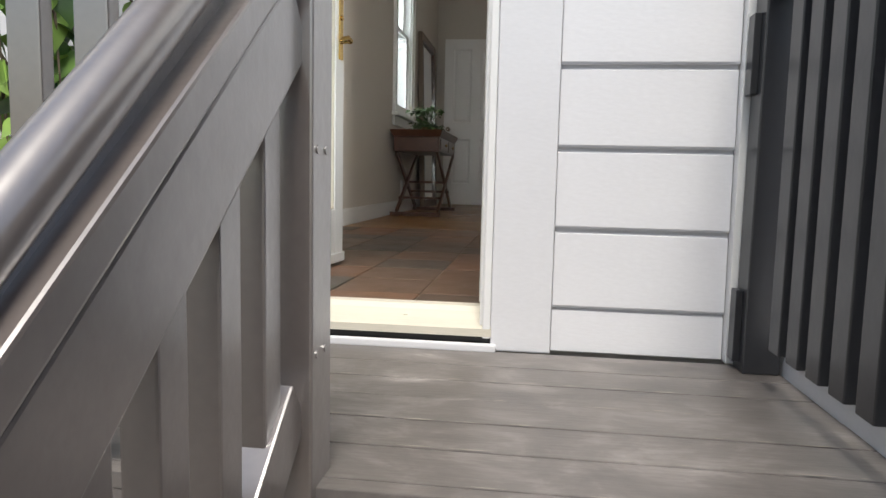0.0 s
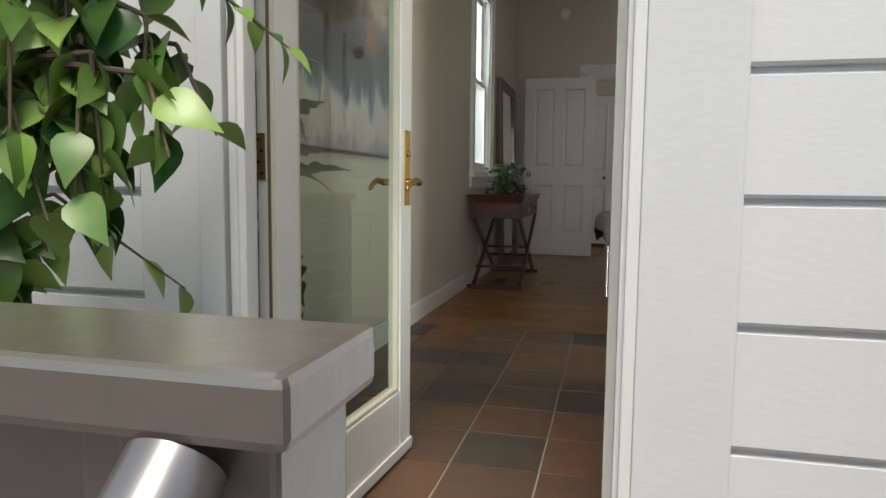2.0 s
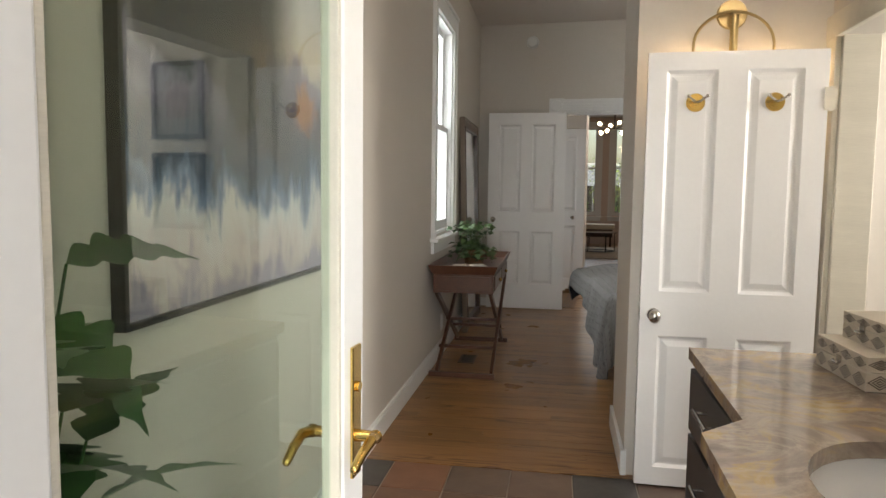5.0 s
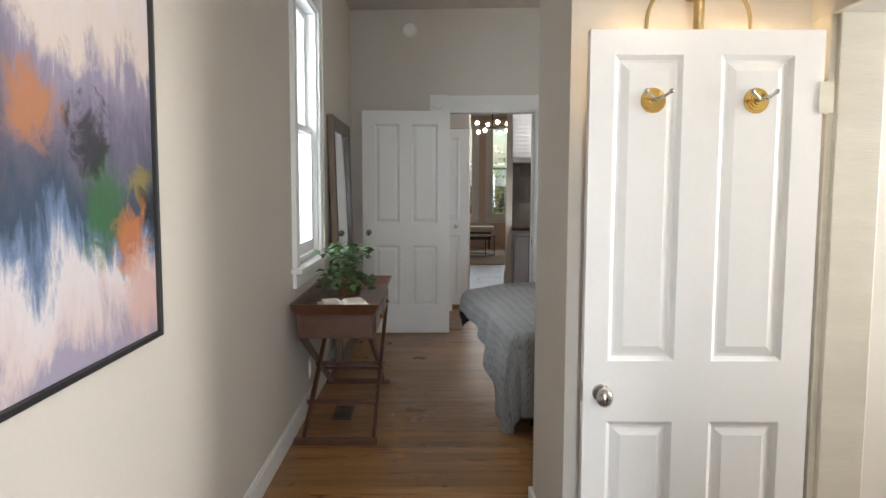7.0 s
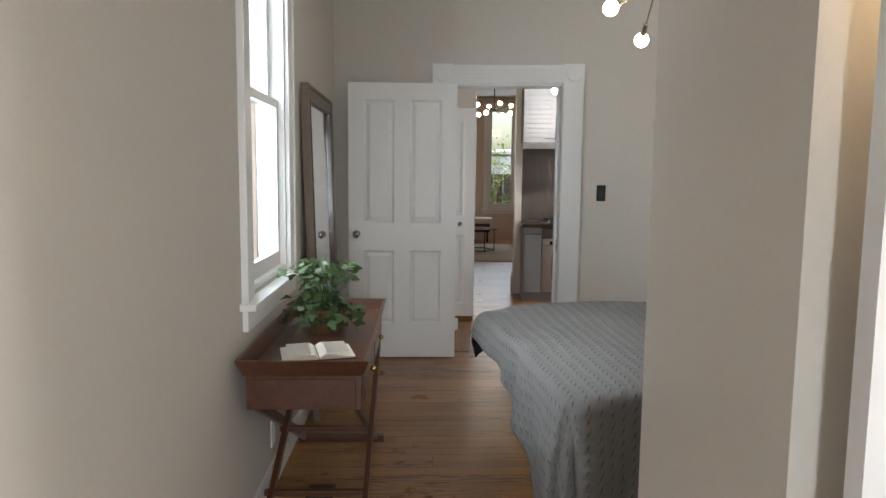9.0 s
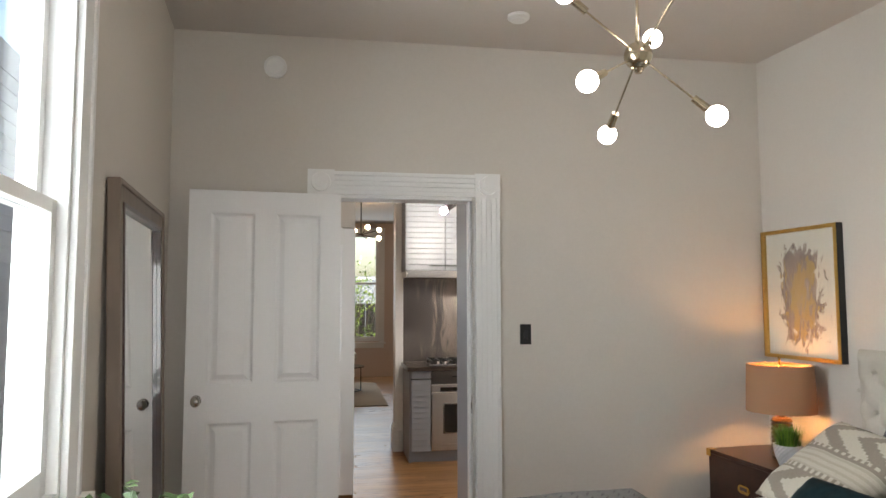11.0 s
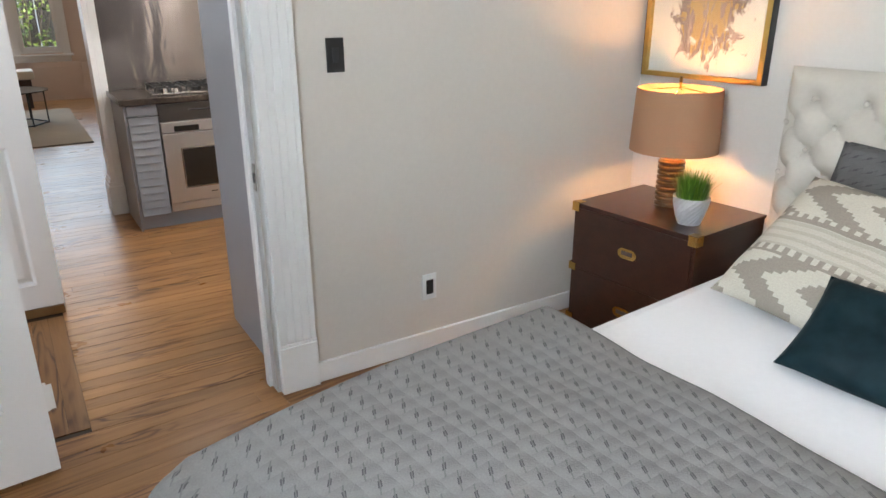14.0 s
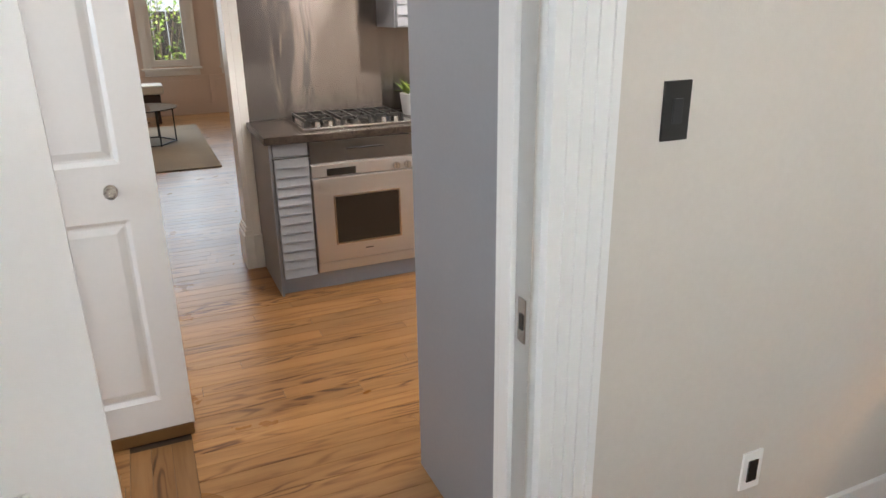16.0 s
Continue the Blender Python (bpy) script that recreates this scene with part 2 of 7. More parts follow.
def woven(name, base, dark, rows=0.062, dashes=0.05):
    """Matelasse cloth: quilted ridges with rows of short dark stitches, laid out in the mesh's UV metres."""
    m, n, l, b = nodes_of(name, 0.92)
    uv = n.new("ShaderNodeUVMap")
    sep = n.new("ShaderNodeSeparateXYZ")
    l.new(uv.outputs[0], sep.inputs[0])
    u, v = sep.outputs[0], sep.outputs[1]
    wob = calc(n, l, "MULTIPLY_ADD", noise_tex(n, l, mapped(n, l), 9.0), 0.02, -0.01)
    row = calc(n, l, "DIVIDE", calc(n, l, "ADD", v, wob), rows)
    fr = calc(n, l, "FRACT", row)
    stag = calc(n, l, "MULTIPLY", calc(n, l, "FLOOR", row), 0.43)
    fu = calc(n, l, "FRACT", calc(n, l, "ADD", calc(n, l, "DIVIDE", u, dashes), stag))
    slant = calc(n, l, "ABSOLUTE", calc(n, l, "ADD", calc(n, l, "SUBTRACT", fr, 0.5), calc(n, l, "MULTIPLY", calc(n, l, "SUBTRACT", fu, 0.5), -0.45)))
    line = calc(n, l, "LESS_THAN", calc(n, l, "ABSOLUTE", calc(n, l, "SUBTRACT", slant, 0.05)), 0.024)
    dash = calc(n, l, "LESS_THAN", calc(n, l, "ABSOLUTE", calc(n, l, "SUBTRACT", fu, 0.5)), 0.17)
    thread = calc(n, l, "MULTIPLY", calc(n, l, "LESS_THAN", calc(n, l, "ABSOLUTE", calc(n, l, "SUBTRACT", slant, 0.0)), 0.03), 0.45)
    stitch = calc(n, l, "MAXIMUM", calc(n, l, "MULTIPLY", line, dash), thread)
    speck = noise_tex(n, l, mapped(n, l), 260.0, 2)
    cloth = mix(n, l, speck, tuple(c * 0.78 for c in base), tuple(min(1, c * 1.18) for c in base))
    l.new(mix(n, l, calc(n, l, "MULTIPLY", stitch, 0.78), cloth, dark), b.inputs["Base Color"])
    ridge = calc(n, l, "SINE", calc(n, l, "MULTIPLY", row, 6.283))
    quilt = calc(n, l, "MULTIPLY", calc(n, l, "ABSOLUTE", calc(n, l, "SINE", calc(n, l, "MULTIPLY", row, 3.1416))), calc(n, l, "ABSOLUTE", calc(n, l, "SINE", calc(n, l, "MULTIPLY", fu, 3.1416))))
    hgt = calc(n, l, "SUBTRACT", calc(n, l, "ADD", quilt, calc(n, l, "MULTIPLY", speck, 0.3)), calc(n, l, "MULTIPLY", stitch, 0.8))
    relief(n, l, b, hgt, 0.6, 0.006)
    return m


def chevron(name):
    """Kilim cushion cloth: cream arrows and bands on taupe, in UV 0..1."""
    m, n, l, b = nodes_of(name, 0.95)
    uv = n.new("ShaderNodeUVMap")
    sep = n.new("ShaderNodeSeparateXYZ")
    l.new(uv.outputs[0], sep.inputs[0])
    u, v = sep.outputs[0], sep.outputs[1]
    step = lambda a, k: calc(n, l, "DIVIDE", calc(n, l, "FLOOR", calc(n, l, "MULTIPLY", a, k)), k)
    uq, vq = step(u, 46.0), step(v, 46.0)
    upper = calc(n, l, "DIVIDE", calc(n, l, "ABSOLUTE", calc(n, l, "SUBTRACT", vq, 0.80)), 0.19)
    lower = calc(n, l, "DIVIDE", calc(n, l, "ABSOLUTE", calc(n, l, "SUBTRACT", vq, 0.14)), 0.19)
    arm = calc(n, l, "MINIMUM", upper, lower)
    arrow = calc(n, l, "GREATER_THAN", calc(n, l, "FRACT", calc(n, l, "ADD", calc(n, l, "MULTIPLY", calc(n, l, "SUBTRACT", uq, calc(n, l, "MULTIPLY", arm, 0.34)), 2.3), 0.9)), 0.48)
    bands = calc(n, l, "GREATER_THAN", calc(n, l, "FRACT", calc(n, l, "MULTIPLY", v, 17.0)), 0.42)
    dots = calc(n, l, "MULTIPLY", calc(n, l, "GREATER_THAN", calc(n, l, "FRACT", calc(n, l, "MULTIPLY", u, 14.0)), 0.5), calc(n, l, "GREATER_THAN", calc(n, l, "FRACT", calc(n, l, "MULTIPLY", v, 11.0)), 0.5))
    mid = calc(n, l, "LESS_THAN", calc(n, l, "ABSOLUTE", calc(n, l, "SUBTRACT", v, 0.46)), 0.10)
    edge = calc(n, l, "LESS_THAN", calc(n, l, "ABSOLUTE", calc(n, l, "SUBTRACT", calc(n, l, "ABSOLUTE", calc(n, l, "SUBTRACT", v, 0.46)), 0.13)), 0.03)
    pat = mix(n, l, mid, arrow, calc(n, l, "MULTIPLY_ADD", bands, 0.3, 0.6))
    pat = mix(n, l, edge, pat, dots)
    yarn = noise_tex(n, l, mapped(n, l), 230.0, 2)
    cream = mix(n, l, yarn, (0.42, 0.38, 0.31), (0.60, 0.56, 0.47))
    taupe = mix(n, l, yarn, (0.21, 0.18, 0.145), (0.32, 0.28, 0.23))
    l.new(mix(n, l, pat, taupe, cream), b.inputs["Base Color"])
    bw = n.new("ShaderNodeRGBToBW")
    l.new(pat, bw.inputs[0])
    relief(n, l, b, calc(n, l, "ADD", yarn, calc(n, l, "MULTIPLY", bw.outputs[0], 0.8)), 0.6, 0.004)
    return m


def marble(name, stops, scale=2.2, rough=0.12):
    m, n, l, b = nodes_of(name, rough)
    vec = mapped(n, l)
    f = noise_tex(n, l, vec, scale, 8, 0.62, 2.4)
    veins = calc(n, l, "POWER", calc(n, l, "SUBTRACT", 1.0, calc(n, l, "ABSOLUTE", calc(n, l, "MULTIPLY_ADD", noise_tex(n, l, vec, scale * 1.7, 6, 0.6, 1.8), 2.0, -1.0))), 9.0)
    col = ramp(n, l, f, stops)
    l.new(mix(n, l, calc(n, l, "MULTIPLY", veins, 0.45), col, stops[-1][1]), b.inputs["Base Color"])
    return m


def painted_canvas():
    """Pale dragged washes over a slate band, white foam below; green, orange and black dabs at one end, a dark sky at the other."""
    m, n, l, b = nodes_of("abstract_canvas", 0.6)
    co = n.new("ShaderNodeTexCoord")
    sep = n.new("ShaderNodeSeparateXYZ")
    l.new(co.outputs["Object"], sep.inputs[0])
    y, z = sep.outputs[1], sep.outputs[2]
    wash = noise_tex(n, l, mapped(n, l), 3.4, 8, 0.62, 0.9)
    drip = noise_tex(n, l, mapped(n, l, (9, 9, 2.4)), 1.8, 7, 0.7, 0.5)
    rag = noise_tex(n, l, mapped(n, l), 11.0, 6, 0.7, 0.6)
    h = calc(n, l, "ADD", z, 0.5)
    h = calc(n, l, "MULTIPLY_ADD", calc(n, l, "SUBTRACT", wash, 0.5), 0.42, h)
    h = calc(n, l, "MULTIPLY_ADD", calc(n, l, "SUBTRACT", drip, 0.5), 0.34, h)
    col = ramp(n, l, h, [(0.02, (0.30, 0.27, 0.36)), (0.10, (0.58, 0.48, 0.48)), (0.20, (0.62, 0.58, 0.60)), (0.26, (0.15, 0.21, 0.34)), (0.33, (0.030, 0.055, 0.10)), (0.42, (0.075, 0.08, 0.12)), (0.50, (0.12, 0.11, 0.17)), (0.66, (0.27, 0.24, 0.33)), (0.73, (0.63, 0.54, 0.50)), (0.95, (0.66, 0.62, 0.66))])

    def between(v, a, c, top=1.0):
        q = n.new("ShaderNodeMapRange")
        q.inputs[1].default_value, q.inputs[2].default_value, q.inputs[4].default_value = a, c, top
        l.new(v, q.inputs[0])
        return q.outputs[0]

    ragged = calc(n, l, "MULTIPLY", calc(n, l, "SUBTRACT", rag, 0.5), 0.35)
    for colour, cy, cz, r in (((0.032, 0.12, 0.04), 0.51, -0.15, 0.13), ((0.24, 0.20, 0.05), 0.70, -0.09, 0.08), ((0.012, 0.014, 0.018), 0.76, -0.17, 0.09), ((0.46, 0.16, 0.05), 0.64, -0.24, 0.11), ((0.42, 0.17, 0.07), 0.22, 0.06, 0.11), ((0.010, 0.010, 0.014), 0.44, 0.01, 0.09), ((0.55, 0.36, 0.33), 0.70, -0.38, 0.14)):
        dy, dz = calc(n, l, "SUBTRACT", y, cy), calc(n, l, "SUBTRACT", z, cz)
        d = calc(n, l, "SQRT", calc(n, l, "ADD", calc(n, l, "MULTIPLY", dy, dy), calc(n, l, "MULTIPLY", dz, dz)))
        col = mix(n, l, between(calc(n, l, "ADD", d, ragged), r, r * 0.45, 0.85), col, colour)
    edge = calc(n, l, "ADD", calc(n, l, "MULTIPLY_ADD", y, 0.35, z), calc(n, l, "MULTIPLY", calc(n, l, "SUBTRACT", wash, 0.5), 0.7))
    dark = calc(n, l, "MULTIPLY", between(edge, -0.16, -0.06), between(y, 0.18, -0.05))
    col = mix(n, l, calc(n, l, "MULTIPLY", dark, 0.92), col, (0.016, 0.020, 0.026))
    l.new(col, b.inputs["Base Color"])
    relief(n, l, b, calc(n, l, "ADD", drip, rag), 0.35, 0.003)
    return m


def washed_sheet():
    """White paper with a brown-grey brushed mass and ochre in its heart."""
    m, n, l, b = nodes_of("brushed_sheet", 0.7)
    co = n.new("ShaderNodeTexCoord")
    sep = n.new("ShaderNodeSeparateXYZ")
    l.new(co.outputs["Object"], sep.inputs[0])
    x, z = sep.outputs[0], sep.outputs[2]
    rag = noise_tex(n, l, mapped(n, l, (1.6, 1, 0.9)), 7.0, 8, 0.66, 1.6)
    ex = calc(n, l, "ABSOLUTE", calc(n, l, "ADD", calc(n, l, "MULTIPLY", x, 5.6), calc(n, l, "MULTIPLY", z, 0.5)))
    ez = calc(n, l, "ABSOLUTE", calc(n, l, "MULTIPLY", z, 3.3))
    r = calc(n, l, "POWER", calc(n, l, "ADD", calc(n, l, "POWER", ex, 2.4), calc(n, l, "POWER", ez, 3.0)), 0.42)
    d = calc(n, l, "ADD", r, calc(n, l, "MULTIPLY", calc(n, l, "SUBTRACT", rag, 0.5), 2.3))
    mass = n.new("ShaderNodeMapRange")
    mass.inputs[1].default_value, mass.inputs[2].default_value = 0.93, 0.82
    l.new(d, mass.inputs[0])
    tone = noise_tex(n, l, mapped(n, l, (3, 1, 1)), 9.0, 6, 0.6, 0.8)
    wash = ramp(n, l, tone, [(0.3, (0.07, 0.055, 0.06)), (0.5, (0.20, 0.15, 0.14)), (0.7, (0.38, 0.29, 0.25))])
    heart = n.new("ShaderNodeMapRange")
    heart.inputs[1].default_value, heart.inputs[2].default_value = 0.42, 0.34
    l.new(calc(n, l, "ADD", calc(n, l, "MULTIPLY", r, 0.55), calc(n, l, "MULTIPLY", calc(n, l, "SUBTRACT", tone, 0.45), 2.6)), heart.inputs[0])
    paint = mix(n, l, calc(n, l, "MULTIPLY", heart.outputs[0], 0.6), wash, (0.52, 0.33, 0.09))
    l.new(mix(n, l, mass.outputs[0], (0.55, 0.51, 0.46), paint), b.inputs["Base Color"])
    return m


def lamp_shade():
    """Linen that lets some of the lamp's light through."""
    m, n, l, b = nodes_of("tan_lamp_shade", 0.85)
    f = noise_tex(n, l, mapped(n, l, (60, 60, 300)), 3.0, 3)
    col = mix(n, l, f, (0.35, 0.195, 0.105), (0.44, 0.26, 0.15))
    l.new(col, b.inputs["Base Color"])
    tr = n.new("ShaderNodeBsdfTranslucent")
    l.new(col, tr.inputs[0])
    mx = n.new("ShaderNodeMixShader")
    mx.inputs[0].default_value = 0.13
    l.new(b.outputs[0], mx.inputs[1])
    l.new(tr.outputs[0], mx.inputs[2])
    l.new(mx.outputs[0], n["Material Output"].inputs[0])
    return m


def worn_deck():
    """Dark porch paint, scuffed pale where feet go."""
    m, n, l, b = nodes_of("worn_deck_paint", 0.42)
    scuff = noise_tex(n, l, mapped(n, l, (1.5, 2.0, 1)), 3.6, 8, 0.66, 0.5)
    fine = noise_tex(n, l, mapped(n, l, (8, 60, 20)), 2.0, 4)
    f = calc(n, l, "ADD", calc(n, l, "MULTIPLY", scuff, 0.85), calc(n, l, "MULTIPLY", fine, 0.15))
    l.new(ramp(n, l, f, [(0.34, (0.095, 0.086, 0.082)), (0.5, (0.15, 0.136, 0.128)), (0.62, (0.23, 0.21, 0.20)), (0.74, (0.50, 0.46, 0.43))]), b.inputs["Base Color"])
    l.new(calc(n, l, "MULTIPLY_ADD", scuff, 0.4, 0.2), b.inputs["Roughness"])
    relief(n, l, b, fine, 0.3, 0.002)
    return m


def leafy(name, dark, light, rough=0.4):
    m, n, l, b = nodes_of(name, rough)
    rnd = piece_random(n, l)
    f = noise_tex(n, l, mapped(n, l), 30.0, 3)
    l.new(mix(n, l, calc(n, l, "MULTIPLY_ADD", f, 0.35, calc(n, l, "MULTIPLY_ADD", rnd, 0.85, -0.15)), dark, light), b.inputs["Base Color"])
    b.inputs["Subsurface Weight"].default_value = 0.0
    return m


DECKP = worn_deck()
DOORGLASS = glass("tinted_door_glass", (0.69, 0.81, 0.73))
OAK = oak("oak_floor", 0.8)
OAKDARK = oak("oak_border", 0.55)
SLATE = slate()
BLANKET = woven("grey_matelasse", (0.205, 0.20, 0.196), (0.03, 0.03, 0.035), 0.055, 0.048)
SHAM = woven("grey_sham", (0.125, 0.122, 0.122), (0.03, 0.03, 0.033), 0.05, 0.05)
KILIM = chevron("kilim_cloth")
TEAL = material("teal_velvet", (0.0012, 0.008, 0.011), 0.55, amount=0.3, spec=0.12, second=(0.009, 0.024, 0.030), stain=8, grain=30, bump=0.25, bump_scale=40)
BLACKCLOTH = material("black_cloth", (0.012, 0.012, 0.014), 0.9, amount=0.1)
BROWNMARBLE = marble("brown_marble", [(0.25, (0.15, 0.106, 0.08)), (0.42, (0.25, 0.187, 0.147)), (0.52, (0.33, 0.25, 0.195)), (0.60, (0.44, 0.30, 0.13)), (0.75, (0.52, 0.44, 0.33))], 3.2, 0.1)
DARKMARBLE = marble("dark_marble", [(0.3, (0.012, 0.010, 0.010)), (0.5, (0.035, 0.027, 0.024)), (0.62, (0.05, 0.038, 0.03)), (0.8, (0.12, 0.09, 0.07))], 9.0, 0.16)
DARKMARBLE.node_tree.nodes["Principled BSDF"].inputs["Specular IOR Level"].default_value = 0.1
PORCELAIN = material("porcelain", (0.85, 0.84, 0.82), 0.08, amount=0.01)
CHARCOAL = material("charcoal_cabinet_paint", (0.028, 0.028, 0.033), 0.35, amount=0.06)
PAINTING = painted_canvas()
ARTPAPER = material("art_paper", (0.80, 0.77, 0.72), 0.7, amount=0.02)
GREYMAT = material("grey_mat_board", (0.26, 0.27, 0.27), 0.8, amount=0.04)
ARTINK = material("grey_wash_paint", (0.25, 0.19, 0.17), 0.7, amount=0.2, stain=9)
GOLD = material("gilt_wood", (0.62, 0.40, 0.12), 0.3, 0.9, amount=0.12, grain=40)
GREYWOOD = material("weathered_frame_wood", (0.22, 0.165, 0.125), 0.5, amount=0.2, grain=12, stretch=(1, 1, 0.2))
SHADE = lamp_shade()
ARTSHEET = washed_sheet()
RIBBED = material("ribbed_bronze_glaze", (0.24, 0.165, 0.09), 0.28, 0.8, amount=0.2, stain=20)
POTWHITE = material("white_ceramic", (0.50, 0.50, 0.51), 0.5, amount=0.06, stain=20)
TERRACOTTA = material("woven_tan_pot", (0.15, 0.075, 0.03), 0.8, amount=0.2, grain=90)
GRASS = leafy("grass_blades", (0.03, 0.10, 0.008), (0.16, 0.30, 0.03))
IVY = leafy("ivy_leaf", (0.016, 0.042, 0.008), (0.065, 0.12, 0.032), 0.5)
FICUS = leafy("ficus_leaf", (0.018, 0.085, 0.020), (0.30, 0.46, 0.10), 0.36)
BIGLEAF = leafy("philodendron_leaf", (0.02, 0.07, 0.015), (0.05, 0.15, 0.03), 0.3)
GARDEN = leafy("garden_leaf", (0.05, 0.13, 0.02), (0.36, 0.45, 0.07), 0.6)
TWIG = material("twig_bark", (0.16, 0.12, 0.08), 0.8, amount=0.2)
PAPER = material("book_paper", (0.78, 0.74, 0.65), 0.9, amount=0.03)
PRINT = material("printed_lines", (0.58, 0.55, 0.49), 0.9, amount=0.03)
RUGM = material("woven_jute_rug", (0.40, 0.34, 0.26), 0.95, amount=0.15, grain=120, bump=0.6, bump_scale=150)
INLAYC = material("bone_inlay", (0.70, 0.63, 0.52), 0.4, amount=0.05)
INLAYB = material("brown_inlay_pull_shade", (0.09, 0.06, 0.045), 0.4, amount=0.1)
PLASTIC = material("white_plastic", (0.80, 0.80, 0.78), 0.4, amount=0.01)
PEACH = material("peach_wall_paint", (0.70, 0.585, 0.52), 0.7, amount=0.03, bump=0.1, bump_scale=150)
CREAMTRIM = material("cream_sill_paint", (0.70, 0.66, 0.56), 0.5, amount=0.06, stain=3, stretch=(0.4, 6, 6), bump=0.2)
CRYSTAL = glass("cut_crystal", (0.95, 0.95, 0.95), 0.05)
DARKGLASS = material("dark_oven_glass", (0.02, 0.017, 0.014), 0.06, amount=0.02)
BLUEGREY = material("neighbour_siding_paint", (0.30, 0.32, 0.34), 0.7, amount=0.04, stain=2)
NEIGHBOUR = material("grey_neighbour_siding", (0.20, 0.215, 0.235), 0.7, amount=0.05, stain=2)
FENCE = material("dark_fence_wood", (0.035, 0.028, 0.022), 0.8, amount=0.2)
BULB = glow("bulb_glass_lit", (1.0, 0.93, 0.84), 12.0)
BULBW = glow("warm_bulb_lit", (1.0, 0.50, 0.17), 68.0)
BULBK = glow("spot_bulb_lit", (1.0, 0.93, 0.85), 250.0)
BULBV = glow("vanity_globe_lit", (1.0, 0.92, 0.82), 215.0)
BULBL = glow("globe_lit", (1.0, 0.72, 0.42), 16.0)

# ---- building helpers ----


def box(bm, x0, x1, y0, y1, z0, z1, m=None):
    v = bmesh.ops.create_cube(bm, size=1.0)["verts"]
    t = Matrix.Translation(((x0 + x1) / 2, (y0 + y1) / 2, (z0 + z1) / 2)) @ Matrix.Diagonal((abs(x1 - x0), abs(y1 - y0), abs(z1 - z0), 1))
    bmesh.ops.transform(bm, matrix=(m @ t) if m else t, verts=v)
    return v


def boxes(*dims, bevel=0.0):
    bm = bmesh.new()
    for d in dims:
        box(bm, *d)
    if bevel:
        bmesh.ops.bevel(bm, geom=bm.edges[:], offset=bevel, segments=2, affect="EDGES", profile=0.6)
    return bm


def cyl(bm, a, b, r, r2=None, seg=16):
    a, b = Vector(a), Vector(b)
    d = b - a
    q = d.to_track_quat("Z", "Y").to_matrix().to_4x4()
    v = bmesh.ops.create_cone(bm, cap_ends=True, segments=seg, radius1=r, radius2=r if r2 is None else r2, depth=d.length)["verts"]
    bmesh.ops.transform(bm, matrix=Matrix.Translation((a + b) / 2) @ q, verts=v)
    return v


def ball(bm, c, r, seg=16, scale=(1, 1, 1)):
    v = bmesh.ops.create_uvsphere(bm, u_segments=seg, v_segments=max(6, seg // 2 + 2), radius=r)["verts"]
    bmesh.ops.transform(bm, matrix=Matrix.Translation(c) @ Matrix.Diagonal((*scale, 1)), verts=v)
    return v


def mesh_of(name, bm, mat, smooth=False):
    me = bpy.data.meshes.new(name)
    bmesh.ops.recalc_face_normals(bm, faces=bm.faces[:])
    if smooth:
        for f in bm.faces:
            f.smooth = True
    bm.to_mesh(me)
    bm.free()
    for k in (mat if isinstance(mat, (list, tuple)) else [mat]):
        me.materials.append(k)
    return me


def smooth_by_angle(me, degrees=35):
    for p in me.polygons:
        p.use_smooth = True
    me.set_sharp_from_angle(angle=radians(degrees))


def struct(name, bm, mat, label="", m=None, smooth=False):
    ob = new(name, mesh_of(name, bm, mat, smooth))
    if m:
        ob.matrix_world = m
    return tagged(ob, label, "", "", "structure")


def thing(name, label, category, m=None, group=""):
    ob = new(name)
    ob.empty_display_size = 0.1
    if m:
        ob.matrix_world = m
    return tagged(ob, label, category, group)


def part(name, bm, mat, parent, label="", smooth=False, m=None):
    ob = new(name, mesh_of(name, bm, mat))
    if smooth:
        smooth_by_angle(ob.data)
    ob.parent = parent
    if m:
        ob.matrix_basis = m
    if label:
        ob["label"] = label
    return ob


# ---- structure ----
H = 3.04        # ceiling
XL, XR = -0.85, 2.77
YE = 1.71       # outer face of the siding
T = 0.14
FY = 8.89       # far wall, in its own askew frame
DX0, DX1, DZ = -0.368, 0.372, 2.18
WY0, WY1, WZ0, WZ1 = 6.30, 7.06, 0.95, 2.54
OX0, OX1, OZ = -0.715, 0.115, 2.11


